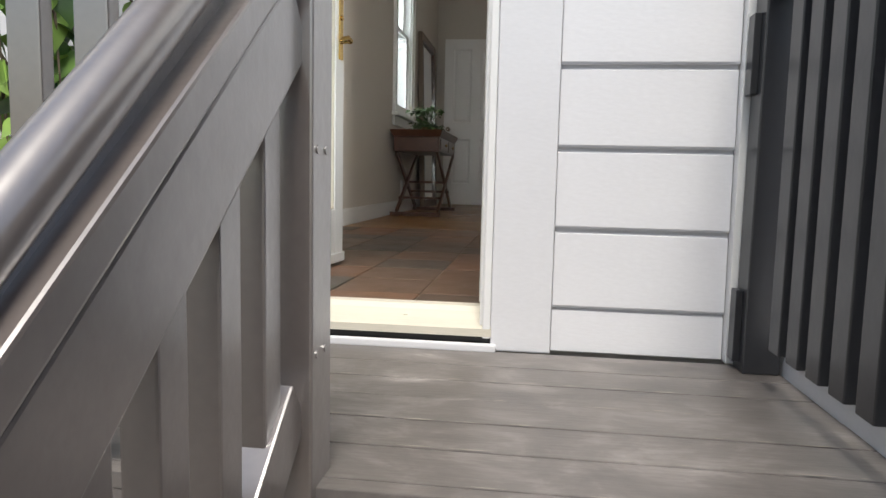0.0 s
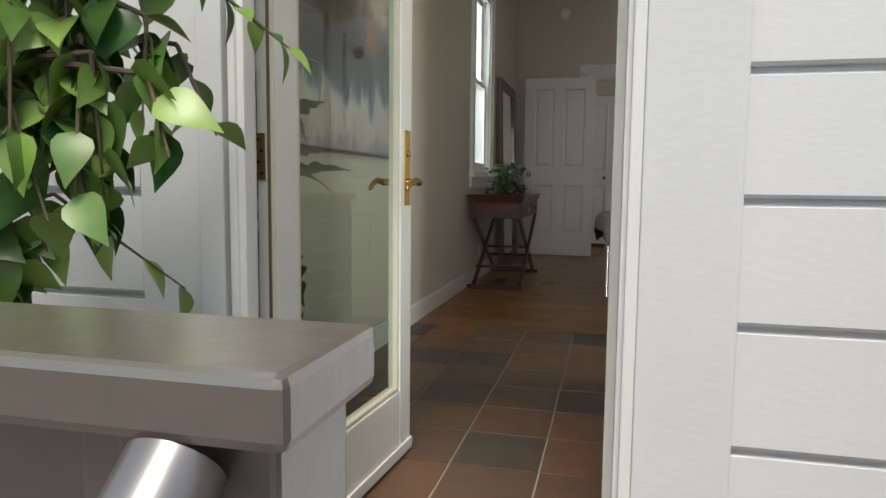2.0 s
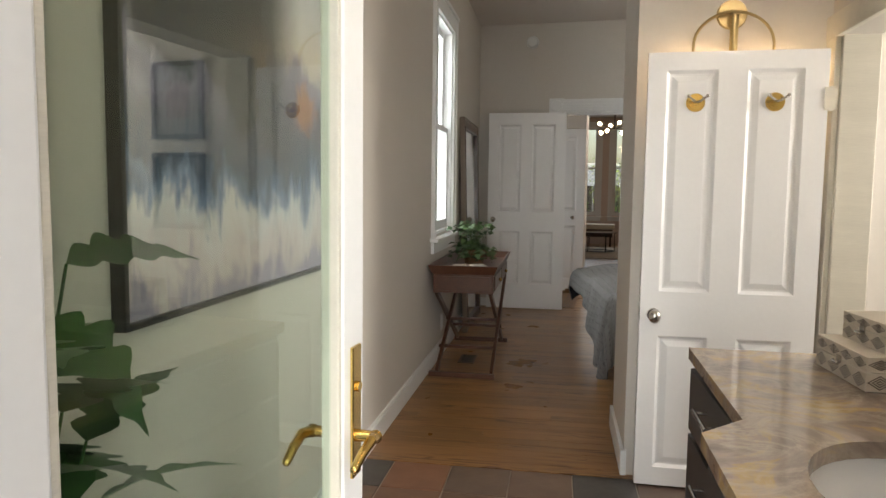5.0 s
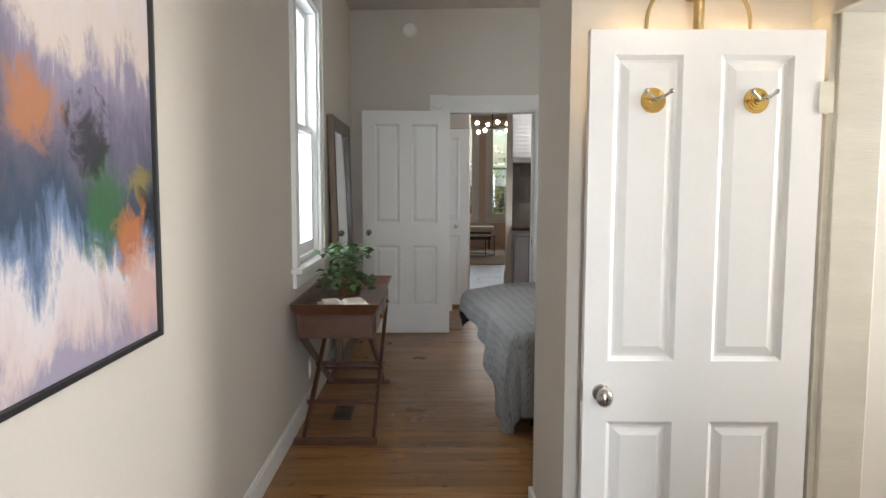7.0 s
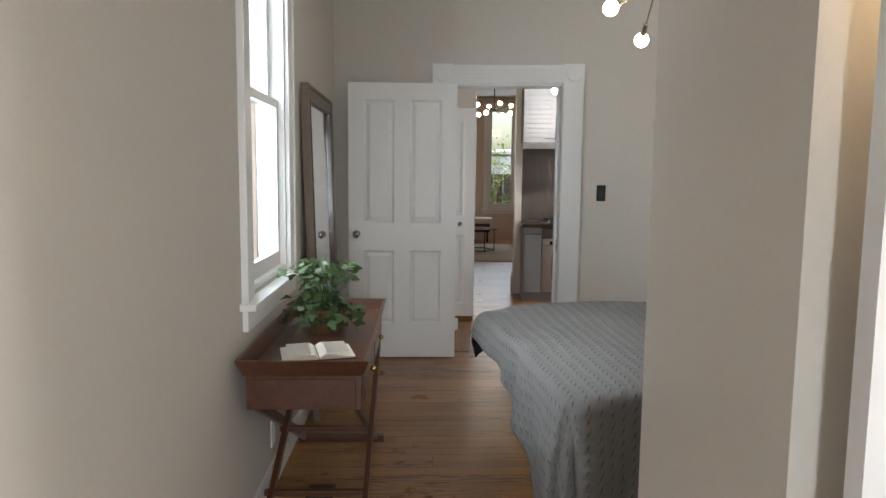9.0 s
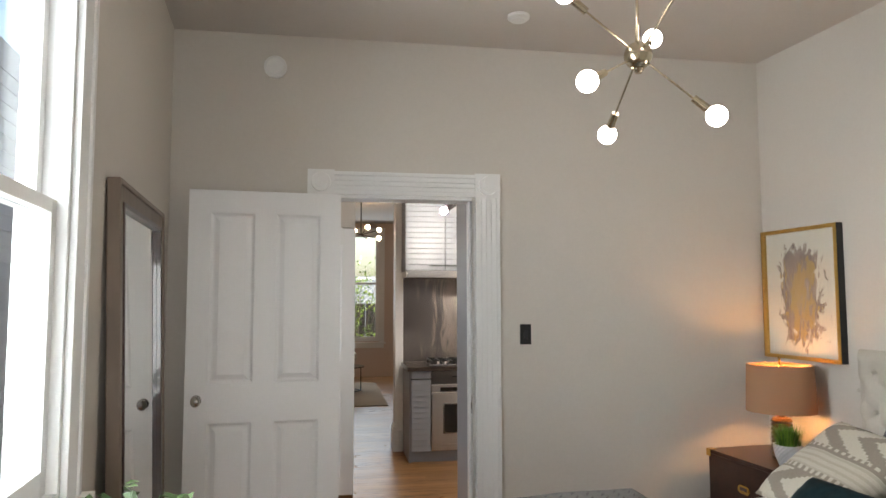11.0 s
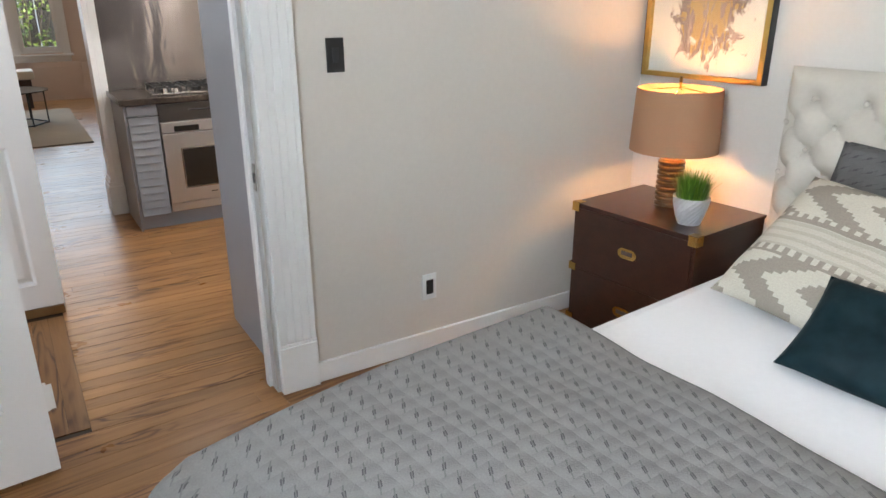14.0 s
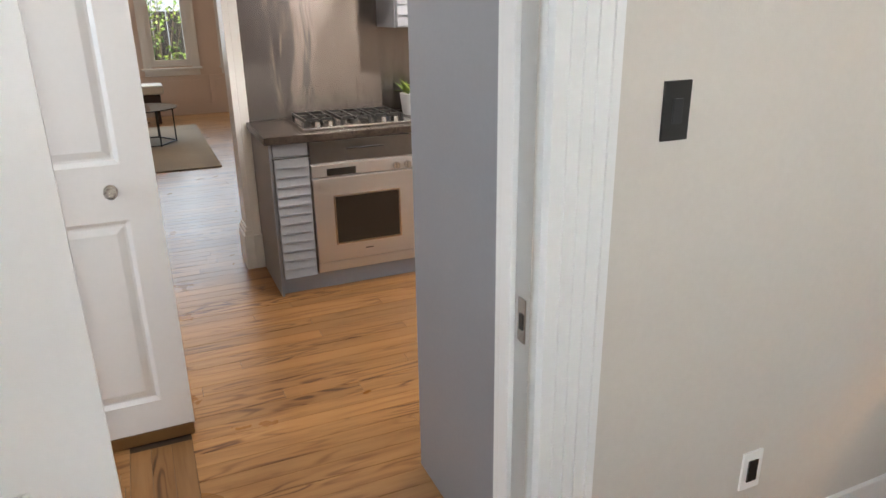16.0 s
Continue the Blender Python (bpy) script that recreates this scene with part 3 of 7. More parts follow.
def door_leaf(name, w, h, panels, mat, label, m, thick=0.038, category="door"):
    """A panelled leaf: hinge edge at local x = 0; panels as (x0, x1, z0, z1) sunk on both faces with raised fields."""
    d = thing(name, label, category, m)
    bm = bmesh.new()
    xs = sorted({0.0, w, *[p[0] for p in panels], *[p[1] for p in panels]})
    zs = sorted({0.0, h, *[p[2] for p in panels], *[p[3] for p in panels]})
    for x0, x1 in zip(xs, xs[1:]):
        for z0, z1 in zip(zs, zs[1:]):
            if not any(p[0] <= (x0 + x1) / 2 <= p[1] and p[2] <= (z0 + z1) / 2 <= p[3] for p in panels):
                box(bm, x0, x1, -thick / 2, thick / 2, z0, z1)
    bmesh.ops.remove_doubles(bm, verts=bm.verts[:], dist=0.0004)
    part("frame", bm, mat, d)
    for x0, x1, z0, z1 in panels:
        bm = bmesh.new()
        box(bm, x0 - 0.004, x1 + 0.004, -0.006, 0.006, z0 - 0.004, z1 + 0.004)
        for s in (-1, 1):
            a, c = 0.045, 0.022
            lo = [bm.verts.new((x, s * 0.006, z)) for x, z in ((x0 + c, z0 + c), (x1 - c, z0 + c), (x1 - c, z1 - c), (x0 + c, z1 - c))]
            hi = [bm.verts.new((x, s * 0.014, z)) for x, z in ((x0 + a, z0 + a), (x1 - a, z0 + a), (x1 - a, z1 - a), (x0 + a, z1 - a))]
            bm.faces.new(hi)
            for i in range(4):
                bm.faces.new((lo[i], lo[(i + 1) % 4], hi[(i + 1) % 4], hi[i]))
            # sloping moulding round the field
            e0 = [bm.verts.new((x, s * (thick / 2 - 0.002), z)) for x, z in ((x0, z0), (x1, z0), (x1, z1), (x0, z1))]
            e1 = [bm.verts.new((x, s * 0.0065, z)) for x, z in ((x0 + 0.014, z0 + 0.014), (x1 - 0.014, z0 + 0.014), (x1 - 0.014, z1 - 0.014), (x0 + 0.014, z1 - 0.014))]
            for i in range(4):
                bm.faces.new((e0[i], e0[(i + 1) % 4], e1[(i + 1) % 4], e1[i]))
        part("panel", bm, mat, d)
    return d


def knob(d, x, z, mat=NICKEL, thick=0.038, sides=(-1, 1)):
    for s in sides:
        bm = bmesh.new()
        cyl(bm, (x, s * thick / 2, z), (x, s * (thick / 2 + 0.006), z), 0.028, 0.026, 24)
        cyl(bm, (x, s * thick / 2, z), (x, s * (thick / 2 + 0.035), z), 0.011)
        ball(bm, (x, s * (thick / 2 + 0.05), z), 0.03, 20, (0.85, 0.75, 1.0))
        part("knob", bm, mat, d, "", True)


def butt_hinge(d, x, y, z, mat=BRASS, name="hinge"):
    bm = boxes((x - 0.022, x + 0.022, y - 0.002, y + 0.002, z - 0.045, z + 0.045))
    cyl(bm, (x, y - 0.006, z - 0.05), (x, y - 0.006, z + 0.05), 0.007, None, 10)
    for s in (-0.03, 0, 0.03):
        cyl(bm, (x + 0.012, y - 0.002, z + s), (x + 0.012, y - 0.004, z + s), 0.004, None, 8)
    part(name, bm, mat, d, "", True)


JAMB = material("weathered_jamb_paint", (0.80, 0.79, 0.755), 0.45, amount=0.04, stain=3, bump=0.2, bump_scale=30)
# entry wall
struct("wall_entry", boxes((-3.2, -0.455, YE + 0.03, YE + T, -1.2, 3.3), (DX1, 3.2, YE + 0.03, YE + T, -1.2, 3.3), (-0.455, DX1, YE + 0.03, YE + T, DZ, 3.3), (-0.455, DX1, YE + 0.03, YE + T, -1.2, -0.09)), WALL, "entry wall behind white siding")
struct("wall_west", boxes((XL - T, XL, YE + T, WY0, -0.1, H), (XL - T, XL, WY1, 9.3, -0.1, H), (XL - T, XL, WY0, WY1, -0.1, WZ0), (XL - T, XL, WY0, WY1, WZ1, H)), WALL, "beige painted long side wall with a window")
struct("wall_partition", boxes((0.35, 2.77, 4.56, 5.20, 0, H)), WALL, "beige painted closet block beside the passage")
struct("wall_washroom", boxes((1.12, 1.26, YE + T, 3.62, 0, H), (1.12, 1.26, 4.46, 4.56, 0, H), (1.12, 1.26, 3.62, 4.46, 1.90, H)), WALL, "beige wall behind the vanity with a doorway")
struct("wall_lavatory", boxes((1.26, 2.5, YE + T, YE + T + 0.1, 0, H), (2.5, 2.6, YE + T, 3.72, 0, H), (2.5, 2.6, 4.46, 4.56, 0, H), (2.5, 2.6, 3.72, 4.46, 0, 1.08), (2.5, 2.6, 3.72, 4.46, 2.12, H)), WALL, "beige wall of the small side room")
struct("wall_east", boxes((XR, XR + T, 5.1, 9.0, 0, H)), WALL, "beige bedroom wall behind the bed")
struct("wall_north", boxes((-1.9, OX0, FY, FY + 0.14, 0, H), (OX1, 2.4, FY, FY + 0.14, 0, H), (OX0, OX1, FY, FY + 0.14, OZ, H)), WALL, "beige bedroom wall with the kitchen doorway", F)
struct("ceiling", boxes((-1.2, 3.2, YE + 0.05, 9.3, H, H + 0.12)), CEIL, "pale painted ceiling")
struct("floor_tiled", boxes((XL, 2.6, YE + T, 4.512, -0.06, -0.006)), GROUT, "light grout bed of the tiled entry floor")
# kitchen and living room shell
struct("wall_kitchen", boxes((-2.4, -2.28, FY + 0.14, 9.2, 0, 3.1), (-2.4, -2.28, 10.04, 18.7, 0, 3.1), (-2.4, -2.28, 9.2, 10.04, 0, 0.98), (-2.4, -2.28, 9.2, 10.04, 2.22, 3.1), (3.6, 3.72, FY + 0.14, 18.7, 0, 3.1)), PEACH, "warm painted kitchen side walls", F)
struct("ceiling_kitchen", boxes((-2.4, 3.7, FY + 0.14, 19.0, 3.08, 3.2)), CEIL, "pale kitchen ceiling", F)
BAY = [(-1.55, -0.66), (-0.29, 0.27), (0.78, 1.6)]
wb = bmesh.new()
xs = [-2.3, *[v for p in BAY for v in p], 3.6]
for a, b2 in zip(xs[::2], xs[1::2]):
    box(wb, a, b2, 18.8, 18.94, 0, 3.1)
for a, b2 in BAY:
    box(wb, a, b2, 18.8, 18.94, 0, 0.70)
    box(wb, a, b2, 18.8, 18.94, 2.86, 3.1)
struct("wall_bay", wb, PEACH, "peach panelled bay wall with tall windows", F)
# outside
struct("ground", boxes((-400, 400, -400, YE + 0.1, -1.5, -1.2), (-400, XL - T, YE + 0.1, 400, -1.5, -1.2), (-400, 400, 20.4, 400, -1.5, -0.3), (6, 400, YE + 0.1, 20.4, -1.5, -1.2)), material("garden_ground", (0.12, 0.10, 0.08), 0.9, amount=0.2), "bare garden ground round the house")
nb_ = struct("wall_neighbour", boxes((-3.2, -3.0, 3.0, 24, -1.2, 4.2)), NEIGHBOUR, "grey siding of the neighbouring house")
nb_me = mesh_of("board", boxes((-3.0, -2.985, 3.0, 24, 0.0, 0.15), bevel=0.004), NEIGHBOUR)
for i in range(30):
    b_ = new("board", nb_me)
    b_.parent, b_.location = nb_, (0, 0, -0.9 + 0.165 * i)
struct("trim_neighbour", boxes((-2.984, -2.95, 9.3, 9.44, -1.2, 4.2), (-2.984, -2.95, 10.5, 10.64, 0.3, 2.8), (-2.984, -2.95, 11.6, 11.74, 0.3, 2.8), (-2.984, -2.94, 10.64, 11.6, 2.66, 2.8), (-2.984, -2.94, 10.64, 11.6, 0.3, 0.42), bevel=0.004), WHITE, "white window trim of the neighbouring house")
struct("wall_porch", boxes((1.5, 1.6, -2.5, YE, -1.2, 1.1)), SIDING, "white boarded wall beyond the stair rail")
struct("roof", boxes((-1.2, 3.3, YE - 0.5, 9.4, 3.3, 3.4)), BLUEGREY, "flat roof edge over the entry")

# entry door surround
t_ = struct("casing_entry", boxes((DX1 - 0.0215, 0.502, YE - 0.022, YE + 0.03, -0.092, 2.32), (-0.445, -0.392, YE - 0.012, YE + 0.03, -0.092, 2.32), (-0.392, DX1 - 0.0215, YE - 0.022, YE + 0.03, DZ, 2.32), bevel=0.004), SIDING, "white painted outer door casing")
struct("trim_hinge_board", boxes((-0.575, -0.447, YE - 0.004, YE + 0.03, -0.092, 2.32), bevel=0.003), SIDING, "flat white board between siding and door casing")
struct("jamb_entry", boxes((DX1 - 0.035, DX1, YE + 0.031, YE + 0.20, -0.02, DZ), (DX0 + 0.03, DX1 - 0.035, YE + 0.031, YE + T + 0.01, DZ - 0.03, DZ),
                            (DX1 - 0.067, DX1 - 0.035, YE + 0.165, YE + 0.20, -0.01, DZ - 0.03), bevel=0.003), JAMB, "weathered taupe door jamb with a stop")
struct("jamb_hinge_side", boxes((-0.452, -0.358, YE + 0.031, YE + 0.052, -0.06, DZ), bevel=0.003), JAMB, "weathered white jamb beside the hinges")
struct("bead_entry", boxes((DX1 - 0.042, DX1 - 0.022, YE - 0.030, YE + 0.0305, -0.06, DZ), (DX1 - 0.051, DX1 - 0.033, YE - 0.012, YE + 0.08, -0.03, DZ - 0.002), bevel=0.004), DOORWHITE, "bright white moulded bead of the doorway")
struct("bead_hinge_side", boxes((-0.377, -0.362, YE - 0.018, YE + 0.0305, -0.06, DZ), (-0.363, -0.348, YE - 0.010, YE + 0.0305, -0.06, DZ), bevel=0.004), DOORWHITE, "bright white moulded bead beside the hinges")
tb = bmesh.new()
prof = [(YE - 0.03, -0.055), (YE - 0.03, -0.035), (YE + 0.02, -0.022), (YE + 0.06, -0.008), (YE + 0.075, 0.004), (YE + 0.12, 0.004), (YE + 0.125, -0.02), (YE + 0.125, -0.055)]
a_ = [tb.verts.new((DX0 - 0.012, y, z)) for y, z in prof]
b_ = [tb.verts.new((DX1 - 0.020, y, z)) for y, z in prof]
tb.faces.new(a_), tb.faces.new(b_)
for i in range(len(prof)):
    k = (i + 1) % len(prof)
    tb.faces.new((a_[i], a_[k], b_[k], b_[i]))
for x in (-0.12, 0.12):
    cyl(tb, (x, YE + 0.03, -0.022), (x, YE + 0.03, -0.017), 0.006, None, 10)
struct("threshold", tb, CREAMTRIM, "worn cream wooden door sill")
# black strip between the deck and the underside of the sill
struct("trim_sill_gap", boxes((DX0, DX1, YE - 0.012, YE + 0.06, -0.088, -0.056)), BLACK, "black strip filling the gap under the sill")
struct("trim_sill_strip", boxes((-0.45, DX1 - 0.006, YE - 0.045, YE - 0.024, -0.092, -0.072), bevel=0.004), SIDING, "chipped white strip on the deck")
struct("trim_corner", boxes((0.925, 0.958, YE - 0.03, YE + 0.03, -0.09, 3.2), (0.958, 3.2, YE - 0.012, YE + 0.03, -1.2, 3.2), (-3.2, -1.8, YE - 0.012, YE + 0.03, -1.2, 3.2), bevel=0.003), WHITE, "white corner board beside the siding")

# baseboards
struct("baseboard_west", boxes((XL, XL + 0.016, YE + T, 9.02, 0, 0.10), (XL, XL + 0.011, YE + T, 9.02, 0.10, 0.118), bevel=0.003), WHITE, "white moulded baseboard")
struct("baseboard_passage", boxes((0.334, 0.35, 4.575, 5.215, 0, 0.115), (0.334, 0.36, 4.545, 4.575, 0, 0.115), (0.334, 2.77, 5.2, 5.216, 0, 0.115), bevel=0.003), WHITE, "white baseboard round the closet block")
struct("baseboard_north", boxes((0.285, 2.2, FY - 0.016, FY, 0, 0.088), (-1.7, -0.855, FY - 0.016, FY, 0, 0.088), bevel=0.003), WHITE, "white low baseboard", F)
struct("baseboard_east", boxes((XR - 0.016, XR, 5.2, 8.8, 0, 0.088), bevel=0.003), WHITE, "white low baseboard")
# washroom doorway trim
struct("trim_washroom", boxes((1.098, 1.12, 4.455, 4.56, 0, 1.98), (1.098, 1.12, 3.52, 3.63, 0, 1.98), (1.095, 1.12, 3.52, 4.56, 1.895, 1.99), (1.12, 1.262, 4.44, 4.462, 0, 1.9), (1.12, 1.262, 3.615, 3.64, 0, 1.9), bevel=0.004), CREAMTRIM, "cream casing of the side doorway")


# far doorway: fluted casing with corner blocks
def rosette(bm, cx, cz, y):
    box(bm, cx - 0.077, cx + 0.077, y - 0.026, y, cz - 0.074, cz + 0.074)
    for r, d in ((0.058, 0.038), (0.046, 0.029), (0.036, 0.042), (0.023, 0.031), (0.013, 0.046)):
        v = cyl(bm, (cx, y - 0.02, cz), (cx, y - d, cz), r, r * 0.93, 28)


cas = tagged(thing("casing_north", "white fluted doorway casing with rosette corner blocks", "casing", F), kind="structure")
for cx in (-0.777, 0.207):
    cf = bmesh.new()
    rosette(cf, cx, 2.178, FY)
    part("corner_block", cf, WHITE, cas, "", True)
    cf = bmesh.new()
    for dx0, dx1, d in ((-0.074, -0.048, 0.026), (-0.048, -0.038, 0.0195), (-0.038, -0.016, 0.024), (-0.016, -0.008, 0.0185), (-0.008, 0.014, 0.024), (0.014, 0.022, 0.0185), (0.022, 0.046, 0.024), (0.046, 0.054, 0.0195), (0.054, 0.074, 0.026)):
        box(cf, cx + dx0, cx + dx1, FY - d, FY, 0.213, 2.104)
    part("fluted_side", cf, WHITE, cas)
    part("plinth_block", boxes((cx - 0.078, cx + 0.078, FY - 0.032, FY, 0, 0.2), (cx - 0.078, cx + 0.078, FY - 0.028, FY, 0.2, 0.2125), bevel=0.003), WHITE, cas)
cf = bmesh.new()
for z0, z1, d in ((2.11, 2.135, 0.020), (2.135, 2.148, 0.027), (2.148, 2.163, 0.010), (2.163, 2.176, 0.026), (2.176, 2.191, 0.010), (2.191, 2.204, 0.026), (2.204, 2.222, 0.011), (2.222, 2.243, 0.028)):
    box(cf, -0.70, 0.13, FY - d, FY, z0, z1)
part("fluted_head", cf, WHITE, cas)
struct("jamb_north", boxes((OX1, OX1 + 0.022, FY, FY + 0.15, 0, OZ), (OX0 - 0.022, OX0, FY, FY + 0.15, 0, OZ), (OX0, OX1, FY, FY + 0.15, OZ - 0.02, OZ), (OX1 - 0.014, OX1, FY + 0.06, FY + 0.1, 0, OZ - 0.02), bevel=0.002), WHITE, "white door jamb", F)
st = thing("strike_plate", "steel strike plate let into the door jamb", "hardware", F)
part("plate", boxes((OX1 - 0.003, OX1 + 0.002, FY + 0.015, FY + 0.045, 0.83, 0.93), bevel=0.001), NICKEL, st)
# no real hole: a black block gives the dark inside it
part("latch_hole", boxes((OX1 - 0.005, OX1 - 0.001, FY + 0.022, FY + 0.036, 0.86, 0.895)), BLACK, st)


# side window
def sash_window(name, label, m, w, h, meet, depth=0.14, cas=0.115, sill=True):
    """Opening from local (0, 0) to (w, h) in x, z; room side at -y."""
    d = tagged(thing(name, label, "window", m), kind="structure")
    part("casing", boxes((-cas, 0, -0.02, 0, -0.02, h + cas), (w, w + cas, -0.02, 0, -0.02, h + cas), (0, w, -0.02, 0, h, h + cas), (-cas - 0.008, -cas + 0.02, -0.028, 0, -0.02, h + cas), (w + cas - 0.02, w + cas + 0.008, -0.028, 0, -0.02, h + cas), (-cas - 0.02, w + cas + 0.02, -0.035, 0, h + cas, h + cas + 0.025), bevel=0.003), WHITE, d)
    part("window_frame", boxes((0, 0.02, 0, depth, 0, h), (w - 0.02, w, 0, depth, 0, h), (0.02, w - 0.02, 0, depth, h - 0.02, h), (0.02, w - 0.02, 0, depth, 0, 0.02), bevel=0.002), WHITE, d)
    if sill:
        part("window_sill", boxes((-cas - 0.035, w + cas + 0.035, -0.06, 0.02, -0.045, -0.018), bevel=0.006), WHITE, d)
        part("apron", boxes((-cas, w + cas, -0.022, 0, -0.13, -0.045), bevel=0.004), WHITE, d)
    for nm, z0, z1, y in (("upper_sash", meet - 0.02, h - 0.02, 0.085), ("lower_sash", 0.02, meet + 0.02, 0.045)):
        s = part(nm, boxes((0.02, 0.066, y - 0.016, y + 0.016, z0, z1), (w - 0.066, w - 0.02, y - 0.016, y + 0.016, z0, z1), (0.066, w - 0.066, y - 0.016, y + 0.016, z0, z0 + (0.07 if nm[0] == "l" else 0.04)), (0.066, w - 0.066, y - 0.016, y + 0.016, z1 - 0.04, z1), bevel=0.003), WHITE, d)
        g = part("pane", boxes((0.06, w - 0.06, y - 0.002, y + 0.002, z0 + 0.03, z1 - 0.03)), GLASS, s)
        g.visible_shadow = False
    return d


sash_window("window_1", "white double-hung window beside the console table", pose(XL, WY0, WZ0, 0, 0, 90), WY1 - WY0, WZ1 - WZ0, 0.80)
for i, (a, b2) in enumerate(BAY):
    sash_window("window_%d" % (i + 2), "tall white bay window over wainscot", F @ pose(a, 18.8, 0.70), b2 - a, 2.16, 1.16, 0.14, 0.10)
# never in view; assumed behind the brightness of the side room
sash_window("window_5", "unseen double-hung window assumed as the side room's light source", pose(2.5, 4.46, 1.08, 0, 0, -90), 0.74, 1.04, 0.52, 0.1, 0.08)
# unseen window, added as an opening for the kitchen's cool fill lamp
sash_window("window_6", "unseen double-hung window added to light the kitchen closet door", F @ pose(-2.28, 9.2, 0.98, 0, 0, 90), 0.84, 1.24, 0.62, 0.12, 0.09)
wn_ = bmesh.new()
for a, b2 in ((-2.2, -0.68), (-0.64, 0.44), (0.48, 1.9)):
    box(wn_, a, b2, 18.77, 18.8, 0.14, 0.56)
    box(wn_, a + 0.08, b2 - 0.08, 18.755, 18.77, 0.2, 0.5)
box(wn_, -2.3, 3.6, 18.765, 18.8, 0, 0.14)
struct("trim_wainscot", wn_, PEACH, "peach wainscot panels under the bay windows", F)
# ---- porch ----
SL = 0.81       # slope of the stair


def beam(bm, a, b, w, h, up=(0, 0, 1)):
    """A square bar from a to b, w wide across and h high."""
    a, b = Vector(a), Vector(b)
    y = (b - a).normalized()
    x = y.cross(Vector(up)).normalized()
    z = x.cross(y)
    m = Matrix((x, y, z)).transposed().to_4x4()
    m.translation = (a + b) / 2
    box(bm, -w / 2, w / 2, -(b - a).length / 2, (b - a).length / 2, -h / 2, h / 2, m)


def bar(a, b, w, h, bevel=0.003, up=(0, 0, 1)):
    bm = bmesh.new()
    beam(bm, a, b, w, h, up)
    if bevel:
        bmesh.ops.bevel(bm, geom=bm.edges[:], offset=bevel, segments=2, affect="EDGES", profile=0.6)
    return bm


rail = thing("deck_railing", "brown painted wooden deck railing with square balusters", "railing", pose(0, 0, -0.09))
part("newel_post", boxes((0.07, 0.158, 0.842, 0.93, -0.5, 0.818), (0.045, 0.07, 0.846, 0.926, 0.0, 0.818), bevel=0.004), RAILP, rail)
part("cap", boxes((-1.75, 0.172, 0.822, 0.942, 0.82, 0.856), bevel=0.006), RAILP, rail)
part("top_rail", boxes((-1.75, 0.045, 0.862, 0.90, 0.742, 0.82), bevel=0.004), RAILP, rail)
part("bottom_rail", boxes((-1.75, 0.045, 0.862, 0.90, 0.08, 0.15), bevel=0.004), RAILP, rail)
for i in range(17):
    x = -0.065 - 0.103 * i
    part("baluster", boxes((x - 0.026, x + 0.026, 0.868, 0.896, 0.15, 0.742), bevel=0.003), RAILP, rail)
for y, z in ((0.862, 0.47), (0.9, 0.47), (0.862, 0.19), (0.9, 0.19)):
    bm = bmesh.new()
    cyl(bm, (0.156, y, z), (0.160, y, z), 0.006, None, 10)
    part("bolt", bm, RAILP, rail, "", True)

sr = thing("stair_railing", "brown painted stair rail with a round glossy handrail", "railing", pose(0, 0.84, -0.09))
y0, y1 = -0.002, -1.55
part("upper_board", bar((0.1205, y0, 0.728), (0.1205, y1, 0.728 + y1 * SL), 0.053, 0.036, 0.004), RAILP, sr)
part("lower_board", bar((0.1235, y0, 0.637), (0.1235, y1, 0.637 + y1 * SL), 0.040, 0.100, 0.004), RAILP, sr)
part("foot_rail", bar((0.121, y0, 0.128), (0.121, y1, 0.128 + y1 * SL), 0.045, 0.085, 0.004), RAILP, sr)
hr = bmesh.new()
hx = 0.850
cyl(hr, (0.110, -0.006, 0.806), (0.110, y1, 0.806 + y1 * hx), 0.0245, None, 32)
part("handrail", hr, RAILP, sr, "round glossy handrail", True)
hb = bmesh.new()
beam(hb, (0.110, y0, 0.762), (0.110, y1, 0.762 + y1 * SL), 0.018, 0.045)
part("handrail_spine", hb, RAILP, sr)
for i in range(12):
    y = -0.075 - 0.118 * i
    part("baluster", boxes((0.096, 0.134, y - 0.026, y + 0.026, 0.15 + y * SL, 0.60 + y * SL), bevel=0.003), RAILP, sr)
part("foot_post", boxes((0.07, 0.158, y1 - 0.09, y1, -1.12, -0.36), bevel=0.004), RAILP, sr)

rr = thing("side_railing", "charcoal painted railing along the stair side", "railing", pose(0, 0, -0.09))
part("wall_post", boxes((0.94, 1.022, 1.592, 1.672, 0.0, 1.05), bevel=0.004), DARKP, rr)
for i in range(15):
    y = 1.45 - 0.1 * i
    zb = 0.085 if y > 0.86 else 0.085 - (0.86 - y) * SL
    part("baluster", boxes((0.955, 1.0, y - 0.03, y + 0.03, zb, zb + 0.85), bevel=0.003), DARKP, rr)
part("top_rail", boxes((0.945, 1.01, 0.86, 1.592, 0.86, 0.98), bevel=0.004), DARKP, rr)
part("sloped_rail", bar((0.978, 0.86, 0.92), (0.978, -0.2, 0.92 - 1.06 * SL), 0.06, 0.1), DARKP, rr)
for z0, z1 in ((0.0, 0.17), (0.62, 0.80)):
    part("bracket", boxes((0.925, 0.941, 1.625, 1.668, z0 + 0.02, z1 + 0.02), bevel=0.002), DARKP, rr)
struct("trim_deck_edge", boxes((1.03, 1.06, 0.9, YE - 0.03, -0.30, -0.03), (1.06, 1.5, 0.2, YE - 0.03, -0.07, -0.035)), SIDING, "white painted edge board of the deck")

